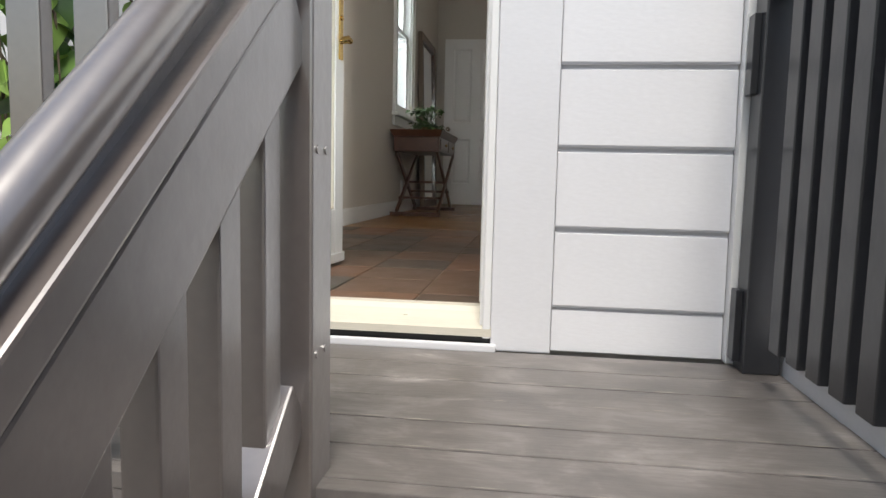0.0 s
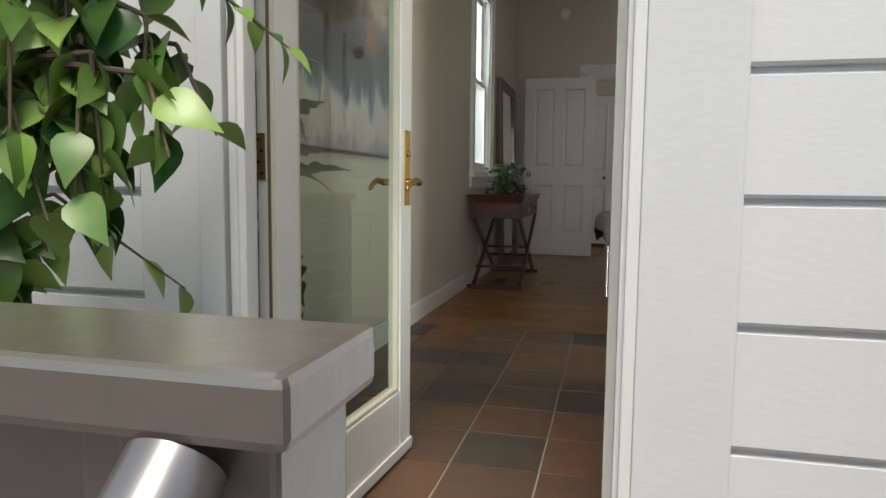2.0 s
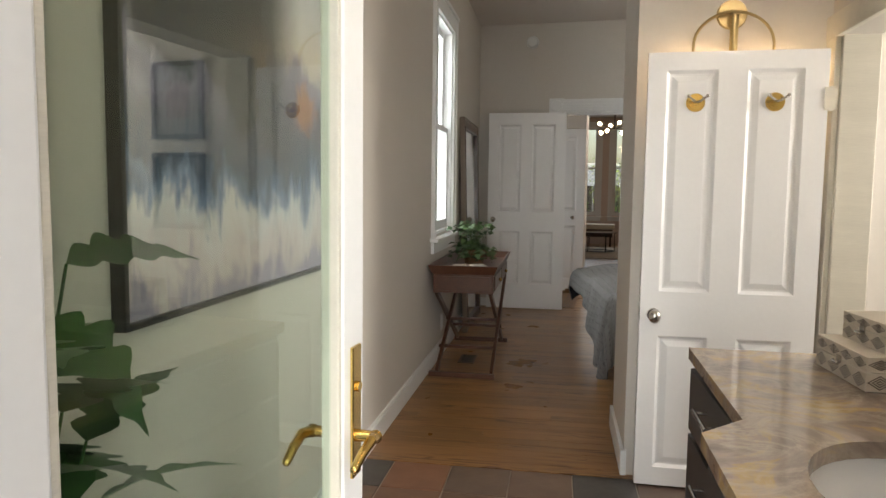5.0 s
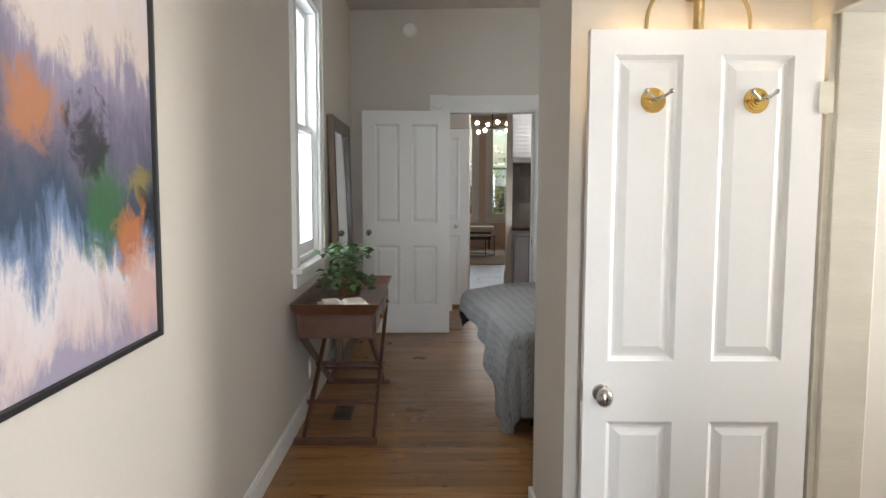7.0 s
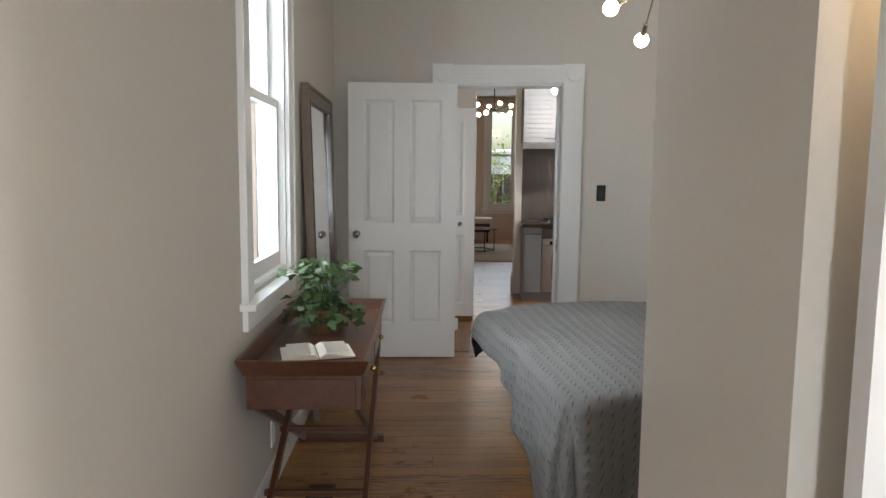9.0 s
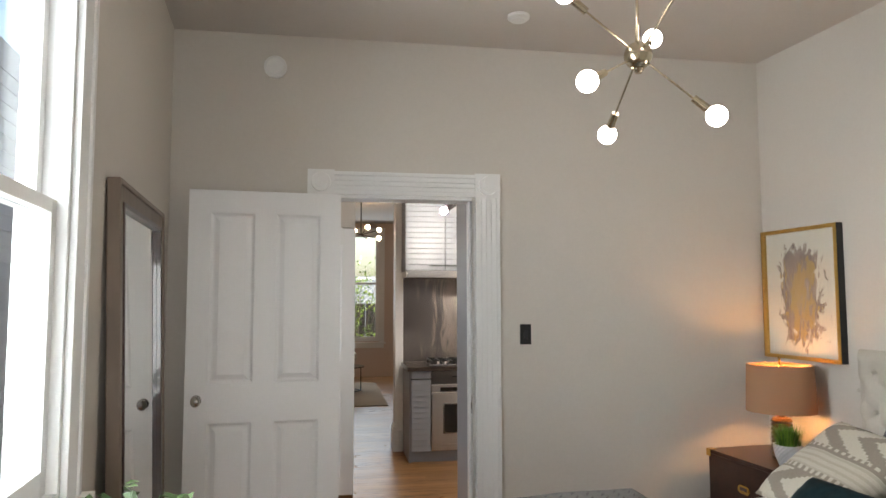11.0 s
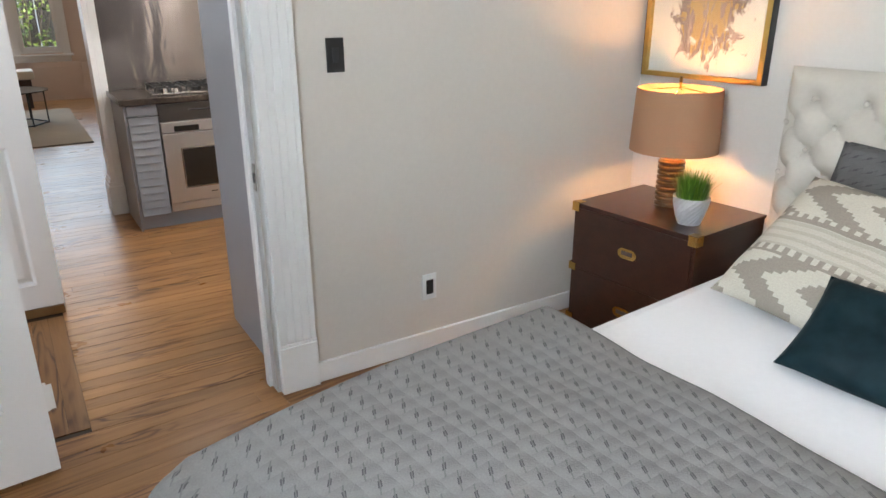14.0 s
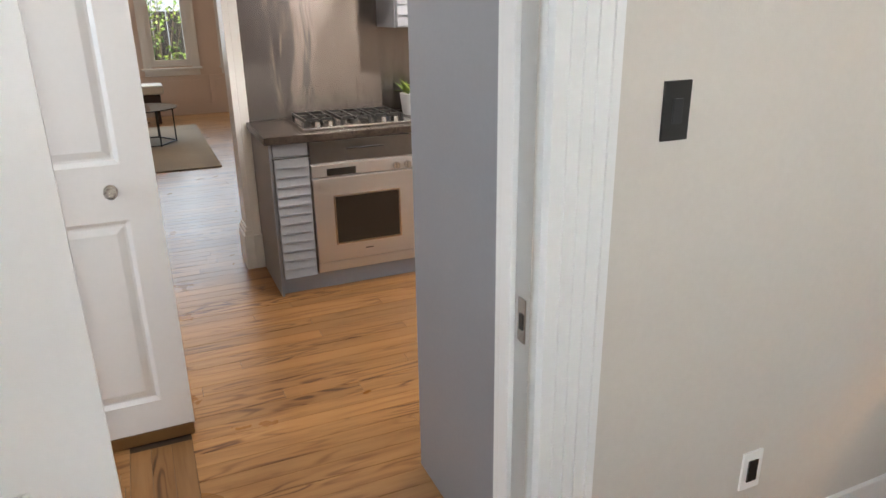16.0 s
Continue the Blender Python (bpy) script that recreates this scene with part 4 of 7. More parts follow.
stairs = thing("porch_stairs", "dark painted wooden porch stairs", "stairs", pose(0, 0, -1.2))
for i in range(6):
    z = 1.11 - 0.18 * (i + 1)
    part("tread", boxes((0.16, 1.03, 0.90 - 0.228 * (i + 1) - 0.012, 0.90 - 0.228 * i, z - 0.035, z), bevel=0.004), DECKP, stairs)
    part("riser", boxes((0.16, 1.03, 0.90 - 0.228 * i - 0.018, 0.90 - 0.228 * i, z, z + 0.18 - 0.035 - 0.002)), DECKP, stairs)

# glazed entry door, standing open
fd = thing("entry_door", "white glazed entry door standing open, with brass lever handles", "door", pose(-0.375, 1.83, 0.012, 0, 0, 85.8))
DW, DH = 0.775, 2.13
part("hinge_stile", boxes((0, 0.092, -0.022, 0.022, 0, DH), bevel=0.004), WHITE, fd)
part("lock_stile", boxes((DW - 0.088, DW, -0.022, 0.022, 0, DH), bevel=0.004), WHITE, fd)
part("bottom_rail", boxes((0.093, DW - 0.089, -0.022, 0.022, 0.0, 0.205), bevel=0.004), WHITE, fd)
part("top_rail", boxes((0.093, DW - 0.089, -0.022, 0.022, DH - 0.11, DH), bevel=0.004), WHITE, fd)
part("glazing_bead", boxes((0.093, 0.105, -0.018, 0.018, 0.206, DH - 0.111), (DW - 0.101, DW - 0.089, -0.018, 0.018, 0.206, DH - 0.111), (0.105, DW - 0.101, -0.018, 0.018, 0.206, 0.218), (0.105, DW - 0.101, -0.018, 0.018, DH - 0.123, DH - 0.111), bevel=0.003), CREAMTRIM, fd)
part("sweep", boxes((0.002, DW, -0.03, -0.023, 0.0, 0.035), bevel=0.002), WHITE, fd)
g = part("pane", boxes((0.1, DW - 0.096, -0.004, 0.004, 0.212, DH - 0.116)), DOORGLASS, fd)
g.visible_shadow = False
for s in (-1, 1):
    h = part("handle_plate", boxes((DW - 0.062, DW - 0.024, min(s * 0.022, s * 0.028), max(s * 0.022, s * 0.028), 0.77, 0.995), bevel=0.002), BRASS, fd)
    lv = bmesh.new()
    cyl(lv, (DW - 0.043, s * 0.027, 0.84), (DW - 0.043, s * 0.06, 0.84), 0.011, 0.009, 14)
    for a, b, r0, r1 in (((DW - 0.043, 0.06, 0.84), (DW - 0.075, 0.064, 0.845), 0.010, 0.009), ((DW - 0.075, 0.064, 0.845), (DW - 0.11, 0.062, 0.836), 0.009, 0.008), ((DW - 0.11, 0.062, 0.836), (DW - 0.14, 0.06, 0.822), 0.008, 0.007)):
        cyl(lv, (a[0], s * a[1], a[2]), (b[0], s * b[1], b[2]), r0, r1, 12)
        ball(lv, (b[0], s * b[1], b[2]), r1 * 1.05, 10)
    ball(lv, (DW - 0.043, s * 0.06, 0.84), 0.012, 12)
    part("lever", lv, BRASS, h, "polished brass lever", True)
    cl = bmesh.new()
    cyl(cl, (DW - 0.043, s * 0.028, 0.925), (DW - 0.043, s * 0.033, 0.925), 0.009, None, 14)
    part("keyhole", cl, BRASS, h, "", True)
part("weatherstrip", boxes((-0.003, -0.0005, -0.012, -0.004, 0.01, DH - 0.01), bevel=0.001), GREYWOOD, fd, "brown rubber weatherstrip")
part("edge_bead", boxes((-0.004, -0.0005, -0.0222, -0.0125, 0.01, DH - 0.01), bevel=0.001), CREAMTRIM, fd)
for z in (0.24, 0.888, 1.9):
    bm = boxes((-0.0035, -0.0005, 0.001, 0.0225, z - 0.047, z + 0.047), bevel=0.0012)
    hg = part("hinge", bm, BRASSDULL, fd, "worn brass butt hinge")
    bm = bmesh.new()
    for k in range(3):
        cyl(bm, (-0.008, 0.029, z - 0.050 + 0.034 * k), (-0.008, 0.029, z - 0.018 + 0.034 * k), 0.0072, None, 14)
    part("knuckle", bm, BRASSDULL, hg, "", True)
    part("jamb_leaf", boxes((-0.058, -0.010, 0.033, 0.0355, z - 0.047, z + 0.047), bevel=0.001), BRASSDULL, hg)
    for k in range(4):
        bm = bmesh.new()
        cyl(bm, (-0.0034, 0.008 + 0.008 * (k % 2), z - 0.034 + 0.0226 * k), (-0.005, 0.008 + 0.008 * (k % 2), z - 0.034 + 0.0226 * k), 0.0036, None, 10)
        part("screw", bm, DARKP, hg, "", True)

# tree on the deck, beside the door
rng = random.Random(4)


def leaf_mesh(name, length, width, mat, fold=0.25, droop=0.2, segs=6, lobes=0):
    """A pointed leaf along +x, folded on its midrib."""
    bm = bmesh.new()
    prev = None
    for i in range(segs + 1):
        s = i / segs
        w = width * math.sin(math.pi * s ** 0.66) ** 1.1 if 0 < i < segs else 0.0004
        if lobes and 0 < i < segs:
            w *= 0.55 + 0.62 * abs(math.sin(lobes * math.pi * s)) if lobes > 1 else (0.62 if i % 2 else 1.15)
        x, z = length * s, -droop * length * s * s
        row = [bm.verts.new((x, -w, z + fold * w)), bm.verts.new((x, 0, z)), bm.verts.new((x, w, z + fold * w))]
        if prev:
            bm.faces.new((prev[0], row[0], row[1], prev[1]))
            bm.faces.new((prev[1], row[1], row[2], prev[2]))
        prev = row
    me = mesh_of(name, bm, mat)
    for p in me.polygons:
        p.use_smooth = True
    return me


def put_leaf(me, parent, at, yaw, pitch, roll=0.0, size=1.0, name="leaf"):
    ob = new(name, me)
    ob.parent = parent
    ob.matrix_basis = pose(*at, roll, pitch, yaw) @ Matrix.Diagonal((size, size, size, 1))
    return ob


fic = thing("ficus_tree", "artificial ficus tree with glossy green leaves beside the door", "tree", pose(-0.86, 1.36, -0.09))
pot = bmesh.new()
cyl(pot, (0, 0, 0), (0, 0, 0.26), 0.11, 0.15, 24)
cyl(pot, (0, 0, 0.25), (0, 0, 0.27), 0.155, None, 24)
part("pot", pot, CHARCOAL, fic, "", True)
tr = bmesh.new()
pts = [(0, 0, 0.25), (0.02, 0.01, 0.55), (0.0, 0.02, 0.85), (0.03, 0.01, 1.15), (0.05, 0.02, 1.45), (0.04, 0.02, 1.75)]
for a, b in zip(pts, pts[1:]):
    cyl(tr, a, b, 0.018 - 0.006 * a[2] / 1.75, 0.018 - 0.006 * b[2] / 1.75, 10)
limbs = []
for i in range(34):
    z = rng.uniform(0.95, 1.75) if i < 26 else rng.uniform(0.4, 0.85)
    yaw = rng.uniform(-2.9, 2.9) if i > 20 else rng.uniform(-0.9, 0.6)
    ln = rng.uniform(0.22, 0.5) * (1.1 if abs(yaw) < 0.9 else 0.75)
    a = Vector((0.03, 0.015, z))
    d = Vector((math.cos(yaw), math.sin(yaw) * 0.55, rng.uniform(-0.1, 0.45)))
    mid = a + d.normalized() * ln * 0.6
    end = mid + Vector((d.x, d.y, d.z - rng.uniform(0.5, 1.4))).normalized() * ln * 0.55
    limbs.append((a, mid, end))
sprays = []
for i in range(58):
    hx, hz = rng.uniform(0.10, 0.48), rng.uniform(1.0, 1.5)
    top_ = Vector((hx, rng.uniform(-0.09, 0.08), hz))
    mid = top_ + Vector((rng.uniform(0.02, 0.10), rng.uniform(-0.05, 0.05), rng.uniform(-0.07, 0.02)))
    sprays.append((top_, mid, mid + Vector((rng.uniform(-0.02, 0.05), rng.uniform(-0.03, 0.03), rng.uniform(-0.2, -0.1)))))
for i in range(30):
    top_ = Vector((rng.uniform(-0.1, 0.24), rng.uniform(-0.08, 0.1), rng.uniform(0.6, 1.0)))
    mid = top_ + Vector((rng.uniform(0.0, 0.08), rng.uniform(-0.05, 0.05), -0.08))
    sprays.append((top_, mid, mid + Vector((0.01, 0.0, -0.2))))
limbs = limbs[21:33] + sprays
WOODY = len(limbs)
limbs += [(Vector((0.04, 0.02, 1.5)), Vector((0.40, 0.09, 1.40)), Vector((0.52, 0.17, 1.27))), (Vector((0.46, 0.13, 1.335)), Vector((0.55, 0.22, 1.235)), Vector((0.63, 0.30, 1.16)))]
for a, m_, b in limbs:
    cyl(tr, a, m_, 0.005, 0.0035, 6)
    cyl(tr, m_, b, 0.0035, 0.0015, 6)
part("trunk", tr, TWIG, fic, "", True)
fl = [leaf_mesh("ficus_leaf", 0.074, 0.026, FICUS, 0.22, 0.25), leaf_mesh("ficus_leaf_long", 0.090, 0.030, FICUS, 0.18, 0.35)]
for k, (a, m_, b) in enumerate(limbs):
    n_ = (8 if k < 12 else 9) if k < WOODY else 11
    for i in range(n_):
        s = (i + rng.random()) / n_
        p = a.lerp(m_, s * 2) if s < 0.5 else m_.lerp(b, s * 2 - 1)
        if s < 0.12:
            continue
        put_leaf(fl[i % 2], fic, p, rng.uniform(-180, 180) if k < WOODY else rng.uniform(-70, 40), rng.uniform(5, 75), rng.uniform(-50, 50), rng.uniform(0.7, 1.12) * (1 if k < WOODY else 0.8))

# ---- entry ----
ph = thing("philodendron", "leafy green potted philodendron behind the glazed door", "plant", pose(-0.62, 2.18, 0))
pot = bmesh.new()
cyl(pot, (0, 0, 0), (0, 0, 0.28), 0.11, 0.14, 24)
cyl(pot, (0, 0, 0.27), (0, 0, 0.29), 0.146, None, 24)
part("pot", pot, POTWHITE, ph, "", True)
bl = leaf_mesh("lobed_leaf", 0.21, 0.070, BIGLEAF, 0.12, 0.45, 22, 4.5)
stm = bmesh.new()
rng = random.Random(8)
for i in range(42):
    yaw = rng.uniform(-180, 180)
    z = rng.uniform(0.42, 1.12) + (0.08 if i % 4 == 0 else 0)
    r = rng.uniform(0.03, 0.15) * (1.1 if z < 0.95 else 0.6)
    p = Vector((0.75 * r * math.cos(radians(yaw)), r * math.sin(radians(yaw)), z))
    q = Vector((p.x * 0.25, p.y * 0.25, 0.25 + (z - 0.25) * 0.7))
    cyl(stm, (0.02 * math.cos(i), 0.02 * math.sin(i), 0.25), q, 0.004, 0.0032, 6)
    cyl(stm, q, p, 0.0032, 0.0022, 6)
    put_leaf(bl, ph, p, yaw, rng.uniform(-45, 35), rng.uniform(-25, 25), rng.uniform(0.7, 1.0))
part("stem", stm, BIGLEAF, ph)

pic = thing("abstract_painting", "large abstract painting of violet and orange washes, thin dark frame", "painting", pose(XL, 3.48, 1.48))
part("canvas", boxes((0.002, 0.022, -0.775, 0.775, -0.49, 0.49)), PAINTING, pic)
part("picture_frame", boxes((0.001, 0.034, -0.79, -0.776, -0.505, 0.505), (0.001, 0.034, 0.776, 0.79, -0.505, 0.505), (0.001, 0.034, -0.776, 0.776, -0.505, -0.491), (0.001, 0.034, -0.776, 0.776, 0.491, 0.505), bevel=0.002), BLACK, pic)

for z in (1.25, 1.72):
    fr = thing("framed_print", "small black framed print with a white mat", "picture", pose(1.62, 4.56, z), "prints in the side room")
    part("picture_frame", boxes((-0.16, -0.135, -0.025, -0.001, -0.2, 0.2), (0.135, 0.16, -0.025, -0.001, -0.2, 0.2), (-0.135, 0.135, -0.025, -0.001, 0.175, 0.2), (-0.135, 0.135, -0.025, -0.001, -0.2, -0.175), bevel=0.002), BLACK, fr)
    part("mat_board", boxes((-0.135, 0.135, -0.012, -0.002, -0.175, 0.175)), GREYMAT, fr)
    part("print", boxes((-0.07, 0.07, -0.015, -0.0125, -0.09, 0.09)), ARTINK, fr)

# vanity
van = thing("vanity_cabinet", "charcoal bathroom vanity cabinet with chrome bar pulls", "cabinet", pose(0, 0, 0))
vb = bmesh.new()
outline = [(0.455, 3.60), (0.455, 2.965), (0.36, 2.86), (0.345, 2.2), (1.118, 2.2), (1.118, 3.60)]
lo = [vb.verts.new((x, y, 0.09)) for x, y in outline]
hi = [vb.verts.new((x, y, 0.765)) for x, y in outline]
vb.faces.new(lo)
for i in range(6):
    vb.faces.new((lo[i], lo[(i + 1) % 6], hi[(i + 1) % 6], hi[i]))
part("body", vb, CHARCOAL, van)
part("plinth", boxes((0.43, 1.11, 2.25, 3.58, 0, 0.09)), CHARCOAL, van)
for z0, z1 in ((0.12, 0.32), (0.335, 0.545), (0.56, 0.745)):
    dr = part("drawer_front", boxes((0.437, 0.455, 2.985, 3.585, z0, z1), bevel=0.003), CHARCOAL, van)
    zz = (z0 + z1) / 2 + 0.03
    pb = bmesh.new()
    cyl(pb, (0.405, 3.2, zz), (0.405, 3.36, zz), 0.006, None, 12)
    for y in (3.22, 3.34):
        cyl(pb, (0.437, y, zz), (0.405, y, zz), 0.005, None, 10)
    part("pull", pb, NICKEL, dr, "chrome bar pull", True)
dr = part("door_front", boxes((0.331, 0.348, 2.22, 2.82, 0.12, 0.745), bevel=0.003), CHARCOAL, van)
pb = bmesh.new()
cyl(pb, (0.30, 2.76, 0.5), (0.30, 2.76, 0.66), 0.006, None, 12)
for z in (0.52, 0.64):
    cyl(pb, (0.333, 2.76, z), (0.30, 2.76, z), 0.005, None, 10)
part("pull", pb, NICKEL, dr, "chrome bar pull", True)
top = thing("vanity_worktop", "polished brown marble worktop with a stepped front", "countertop", pose(0, 0, 0.765))
ct = bmesh.new()
outer = [(0.437, 3.625), (0.424, 2.945), (0.322, 2.845), (0.312, 2.15), (1.119, 2.15), (1.119, 3.625)]
cx, cy, rx, ry = 0.668, 2.60, 0.215, 0.265
ring = [(cx + rx * math.cos(a * math.tau / 36), cy + ry * math.sin(a * math.tau / 36)) for a in range(36)]
for z in (0.0, 0.034):
    vo = [ct.verts.new((x, y, z)) for x, y in outer]
    vi = [ct.verts.new((x, y, z)) for x, y in ring]
    es = [ct.edges.new((vo[i], vo[(i + 1) % 6])) for i in range(6)] + [ct.edges.new((vi[i], vi[(i + 1) % 36])) for i in range(36)]
    bmesh.ops.triangle_fill(ct, use_beauty=True, edges=es)
ct.verts.ensure_lookup_table()
vs = ct.verts[:]
for base, n_ in ((0, 6), (6, 36)):
    for i in range(n_):
        k = (i + 1) % n_
        ct.faces.new((vs[base + i], vs[base + k], vs[42 + base + k], vs[42 + base + i]))
part("slab", ct, BROWNMARBLE, top)
sk = thing("sink", "white oval undermount sink basin", "sink", pose(cx, cy, 0.765))
sb = bmesh.new()
rings = []
for j in range(8):
    s = j / 7
    r, z = (1.03 - 0.75 * s ** 2.2), -0.14 * math.sin(s * math.pi / 2) - 0.001
    rings.append([sb.verts.new((rx * r * math.cos(a * math.tau / 36), ry * r * math.sin(a * math.tau / 36), z)) for a in range(36)])
for r0, r1 in zip(rings, rings[1:]):
    for i in range(36):
        sb.faces.new((r0[i], r0[(i + 1) % 36], r1[(i + 1) % 36], r1[i]))
sb.faces.new(rings[-1])
part("basin", sb, PORCELAIN, sk, "", True)
dn = bmesh.new()
cyl(dn, (0, 0, -0.141), (0, 0, -0.136), 0.022, None, 20)
part("drain", dn, NICKEL, sk, "", True)


def inlay_box(w, d, h, m, label):
    b = thing("inlay_box", label, "box", m, "stacked boxes")
    part("body", boxes((-w / 2, w / 2, -d / 2, d / 2, 0.0, h * 0.55), bevel=0.002), INLAYC, b)
    lid = part("lid", boxes((-w / 2, w / 2, -d / 2, d / 2, h * 0.57, h), bevel=0.002), INLAYC, b)
    pm = bmesh.new()
    for face, length in ((0, w), (1, d)):
        n_ = max(3, round(length / 0.068))
        for i in range(n_):
            u = -length / 2 + length * (i + 0.5) / n_
            for z0, z1 in ((h * 0.06, h * 0.49), (h * 0.63, h * 0.94)):
                zc, zh, uh = (z0 + z1) / 2, (z1 - z0) / 2, length / n_ * 0.46
                for s in (1.0, 0.66, 0.32):
                    for sx, sz in ((1, 1), (1, -1), (-1, 1), (-1, -1)):
                        t_ = 0.0036
                        a, c = (u + sx * uh * s, zc), (u, zc + sz * zh * s)
                        p = [(a[0], a[1]), (c[0], c[1]), (c[0], c[1] - sz * t_ * 0.9), (a[0] - sx * t_, a[1])]
                        for side in (-1, 1):
                            q = [(x, side * (d / 2 + 0.0008), z) if face == 0 else (side * (w / 2 + 0.0008), x, z) for x, z in p]
                            pm.faces.new([pm.verts.new(v) for v in q])
    part("inlay_pattern", pm, INLAYB, b)
    cb = boxes((-w / 2 - 0.004, -w / 2 - 0.001, -0.012, 0.012, h * 0.45, h * 0.68))
    cyl(cb, (-w / 2 - 0.012, -0.016, h * 0.45), (-w / 2 - 0.012, 0.016, h * 0.45), 0.004, None, 8)
    part("clasp", cb, NICKEL, b, "", True)
    return b


inlay_box(0.25, 0.28, 0.084, pose(0.885, 3.36, 0.80, 0, 0, 3), "large cream and brown bone-inlay box on the worktop")
inlay_box(0.18, 0.21, 0.072, pose(0.905, 3.37, 0.8845, 0, 0, 5), "small cream and brown bone-inlay box on another box")

# washroom door
bd = door_leaf("washroom_door", 0.69, 1.835, [(0.088, 0.302, 0.845, 1.762), (0.415, 0.617, 0.845, 1.762), (0.088, 0.302, 0.08, 0.655), (0.415, 0.617, 0.08, 0.655)], DOORWHITE, "white four-panel door standing open with brass hooks", pose(1.075, 4.455, 0.01, 0, 0, 179))
knob(bd, 0.635, 0.745)
for z in (0.2, 1.64):
    butt_hinge(bd, -0.008, 0.0215, z, CREAMTRIM)
lt = boxes((0.6895, 0.692, -0.012, 0.012, 0.715, 0.775))
part("latch_plate", lt, NICKEL, bd)
for x in (0.195, 0.50):
    hk = part("hook", bmesh.new(), BRASS, bd)
    bm = bmesh.new()
    yb = 0.0195
    for r, d in ((0.038, 0.005), (0.031, 0.008), (0.022, 0.012), (0.014, 0.018)):
        cyl(bm, (x, yb - 0.004, 1.63), (x, yb + d - 0.004, 1.63), r, r * 0.94, 26)
    hk.data = mesh_of("hook", bm, BRASS)
    smooth_by_angle(hk.data)
    bm = bmesh.new()
    for s in (-1, 1):
        cyl(bm, (x, yb + 0.012, 1.63), (x + s * 0.012, yb + 0.04, 1.632), 0.005, 0.005, 10)
        cyl(bm, (x + s * 0.012, yb + 0.04, 1.632), (x + s * 0.034, yb + 0.05, 1.648), 0.005, 0.004, 10)
        ball(bm, (x + s * 0.036, yb + 0.05, 1.65), 0.0075, 10)
    part("prong", bm, NICKEL, hk, "dark steel prongs", True)

sc = thing("wall_sconce", "brass wall sconce with a half ring arm above the open door", "lamp", pose(0.725, 4.56, 1.93))
bm = bmesh.new()
cyl(bm, (0, 0, 0.085), (0, -0.015, 0.085), 0.062, 0.058, 32)
part("backplate", bm, BRASSATIN, sc, "", True)
bm = bmesh.new()
cyl(bm, (0, -0.05, -0.17), (0, -0.05, 0.07), 0.016, None, 18)
cyl(bm, (0, -0.012, 0.085), (0, -0.05, 0.075), 0.008, None, 12)
part("stem", bm, BRASSATIN, sc, "", True)
bm = bmesh.new()
for i in range(24):
    a, b = math.pi * i / 24, math.pi * (i + 1) / 24
    cyl(bm, (0.158 * math.cos(a), -0.05, -0.05 + 0.135 * math.sin(a)), (0.158 * math.cos(b), -0.05, -0.05 + 0.135 * math.sin(b)), 0.006, None, 8)
for s in (-1, 1):
    cyl(bm, (s * 0.158, -0.05, -0.05), (s * 0.158, -0.05, -0.12), 0.006, None, 8)
part("ring_arm", bm, BRASSATIN, sc, "", True)
bm = bmesh.new()
for s in (-1, 1):
    ball(bm, (s * 0.158, -0.05, -0.165), 0.03, 16)
part("globe", bm, BULBL, sc, "lit globe bulbs", True)

# globe lamp added out of view to light the worktop and entry
vl = thing("vanity_lamp", "unseen lit globe wall lamp added to brighten the vanity", "lamp", pose(1.12, 2.75, 2.25))
bm = bmesh.new()
cyl(bm, (0, 0, 0), (-0.014, 0, 0), 0.055, 0.052, 28)
part("backplate", bm, BRASS, vl, "", True)
bm = bmesh.new()
cyl(bm, (-0.012, 0, 0), (-0.075, 0, 0.0), 0.009, None, 12)
cyl(bm, (-0.075, 0, -0.01), (-0.075, 0, 0.045), 0.016, 0.024, 16)
part("arm", bm, BRASS, vl, "", True)
bm = bmesh.new()
ball(bm, (-0.075, 0, 0.088), 0.044, 24)
part("globe", bm, BULBV, vl, "glowing white globe", True)

# ---- bedroom ----
ds = door_leaf("bedroom_door", 0.815, 2.085, [(0.115, 0.355, 1.04, 1.96), (0.47, 0.70, 1.04, 1.96), (0.115, 0.355, 0.26, 0.83), (0.47, 0.70, 0.26, 0.83)], DOORWHITE, "white four-panel bedroom door folded open against the wall", pose(0.088, 8.852, 0.012, 0, 0, 180.4))
knob(ds, 0.755, 0.955)
for z in (0.25, 1.85):
    butt_hinge(ds, -0.006, -0.0205, z, WHITE)

mr = thing("leaning_mirror", "tall mirror in a weathered wooden frame leaning on the wall", "mirror", pose(XL + 0.075, 7.97, 0.0, 0, -1.6, 0))
part("mirror_frame", boxes((-0.02, 0.02, -0.50, -0.42, 0.003, 1.905), (-0.02, 0.02, 0.42, 0.50, 0.003, 1.905), (-0.02, 0.02, -0.42, 0.42, 0.003, 0.085), (-0.02, 0.02, -0.42, 0.42, 1.825, 1.905), (-0.015, 0.028, -0.512, -0.49, 0.001, 1.915), (-0.015, 0.028, 0.49, 0.512, 0.001, 1.915), (-0.015, 0.028, -0.49, 0.49, 1.895, 1.915), bevel=0.004), GREYWOOD, mr)
part("inner_bead", boxes((0.004, 0.026, -0.435, -0.417, 0.07, 1.84), (0.004, 0.026, 0.417, 0.435, 0.07, 1.84), (0.004, 0.026, -0.417, 0.417, 1.822, 1.84), (0.004, 0.026, -0.417, 0.417, 0.07, 0.088), bevel=0.003), WALNUT, mr)
part("glass", boxes((-0.004, 0.006, -0.418, 0.418, 0.086, 1.824)), MIRROR, mr)

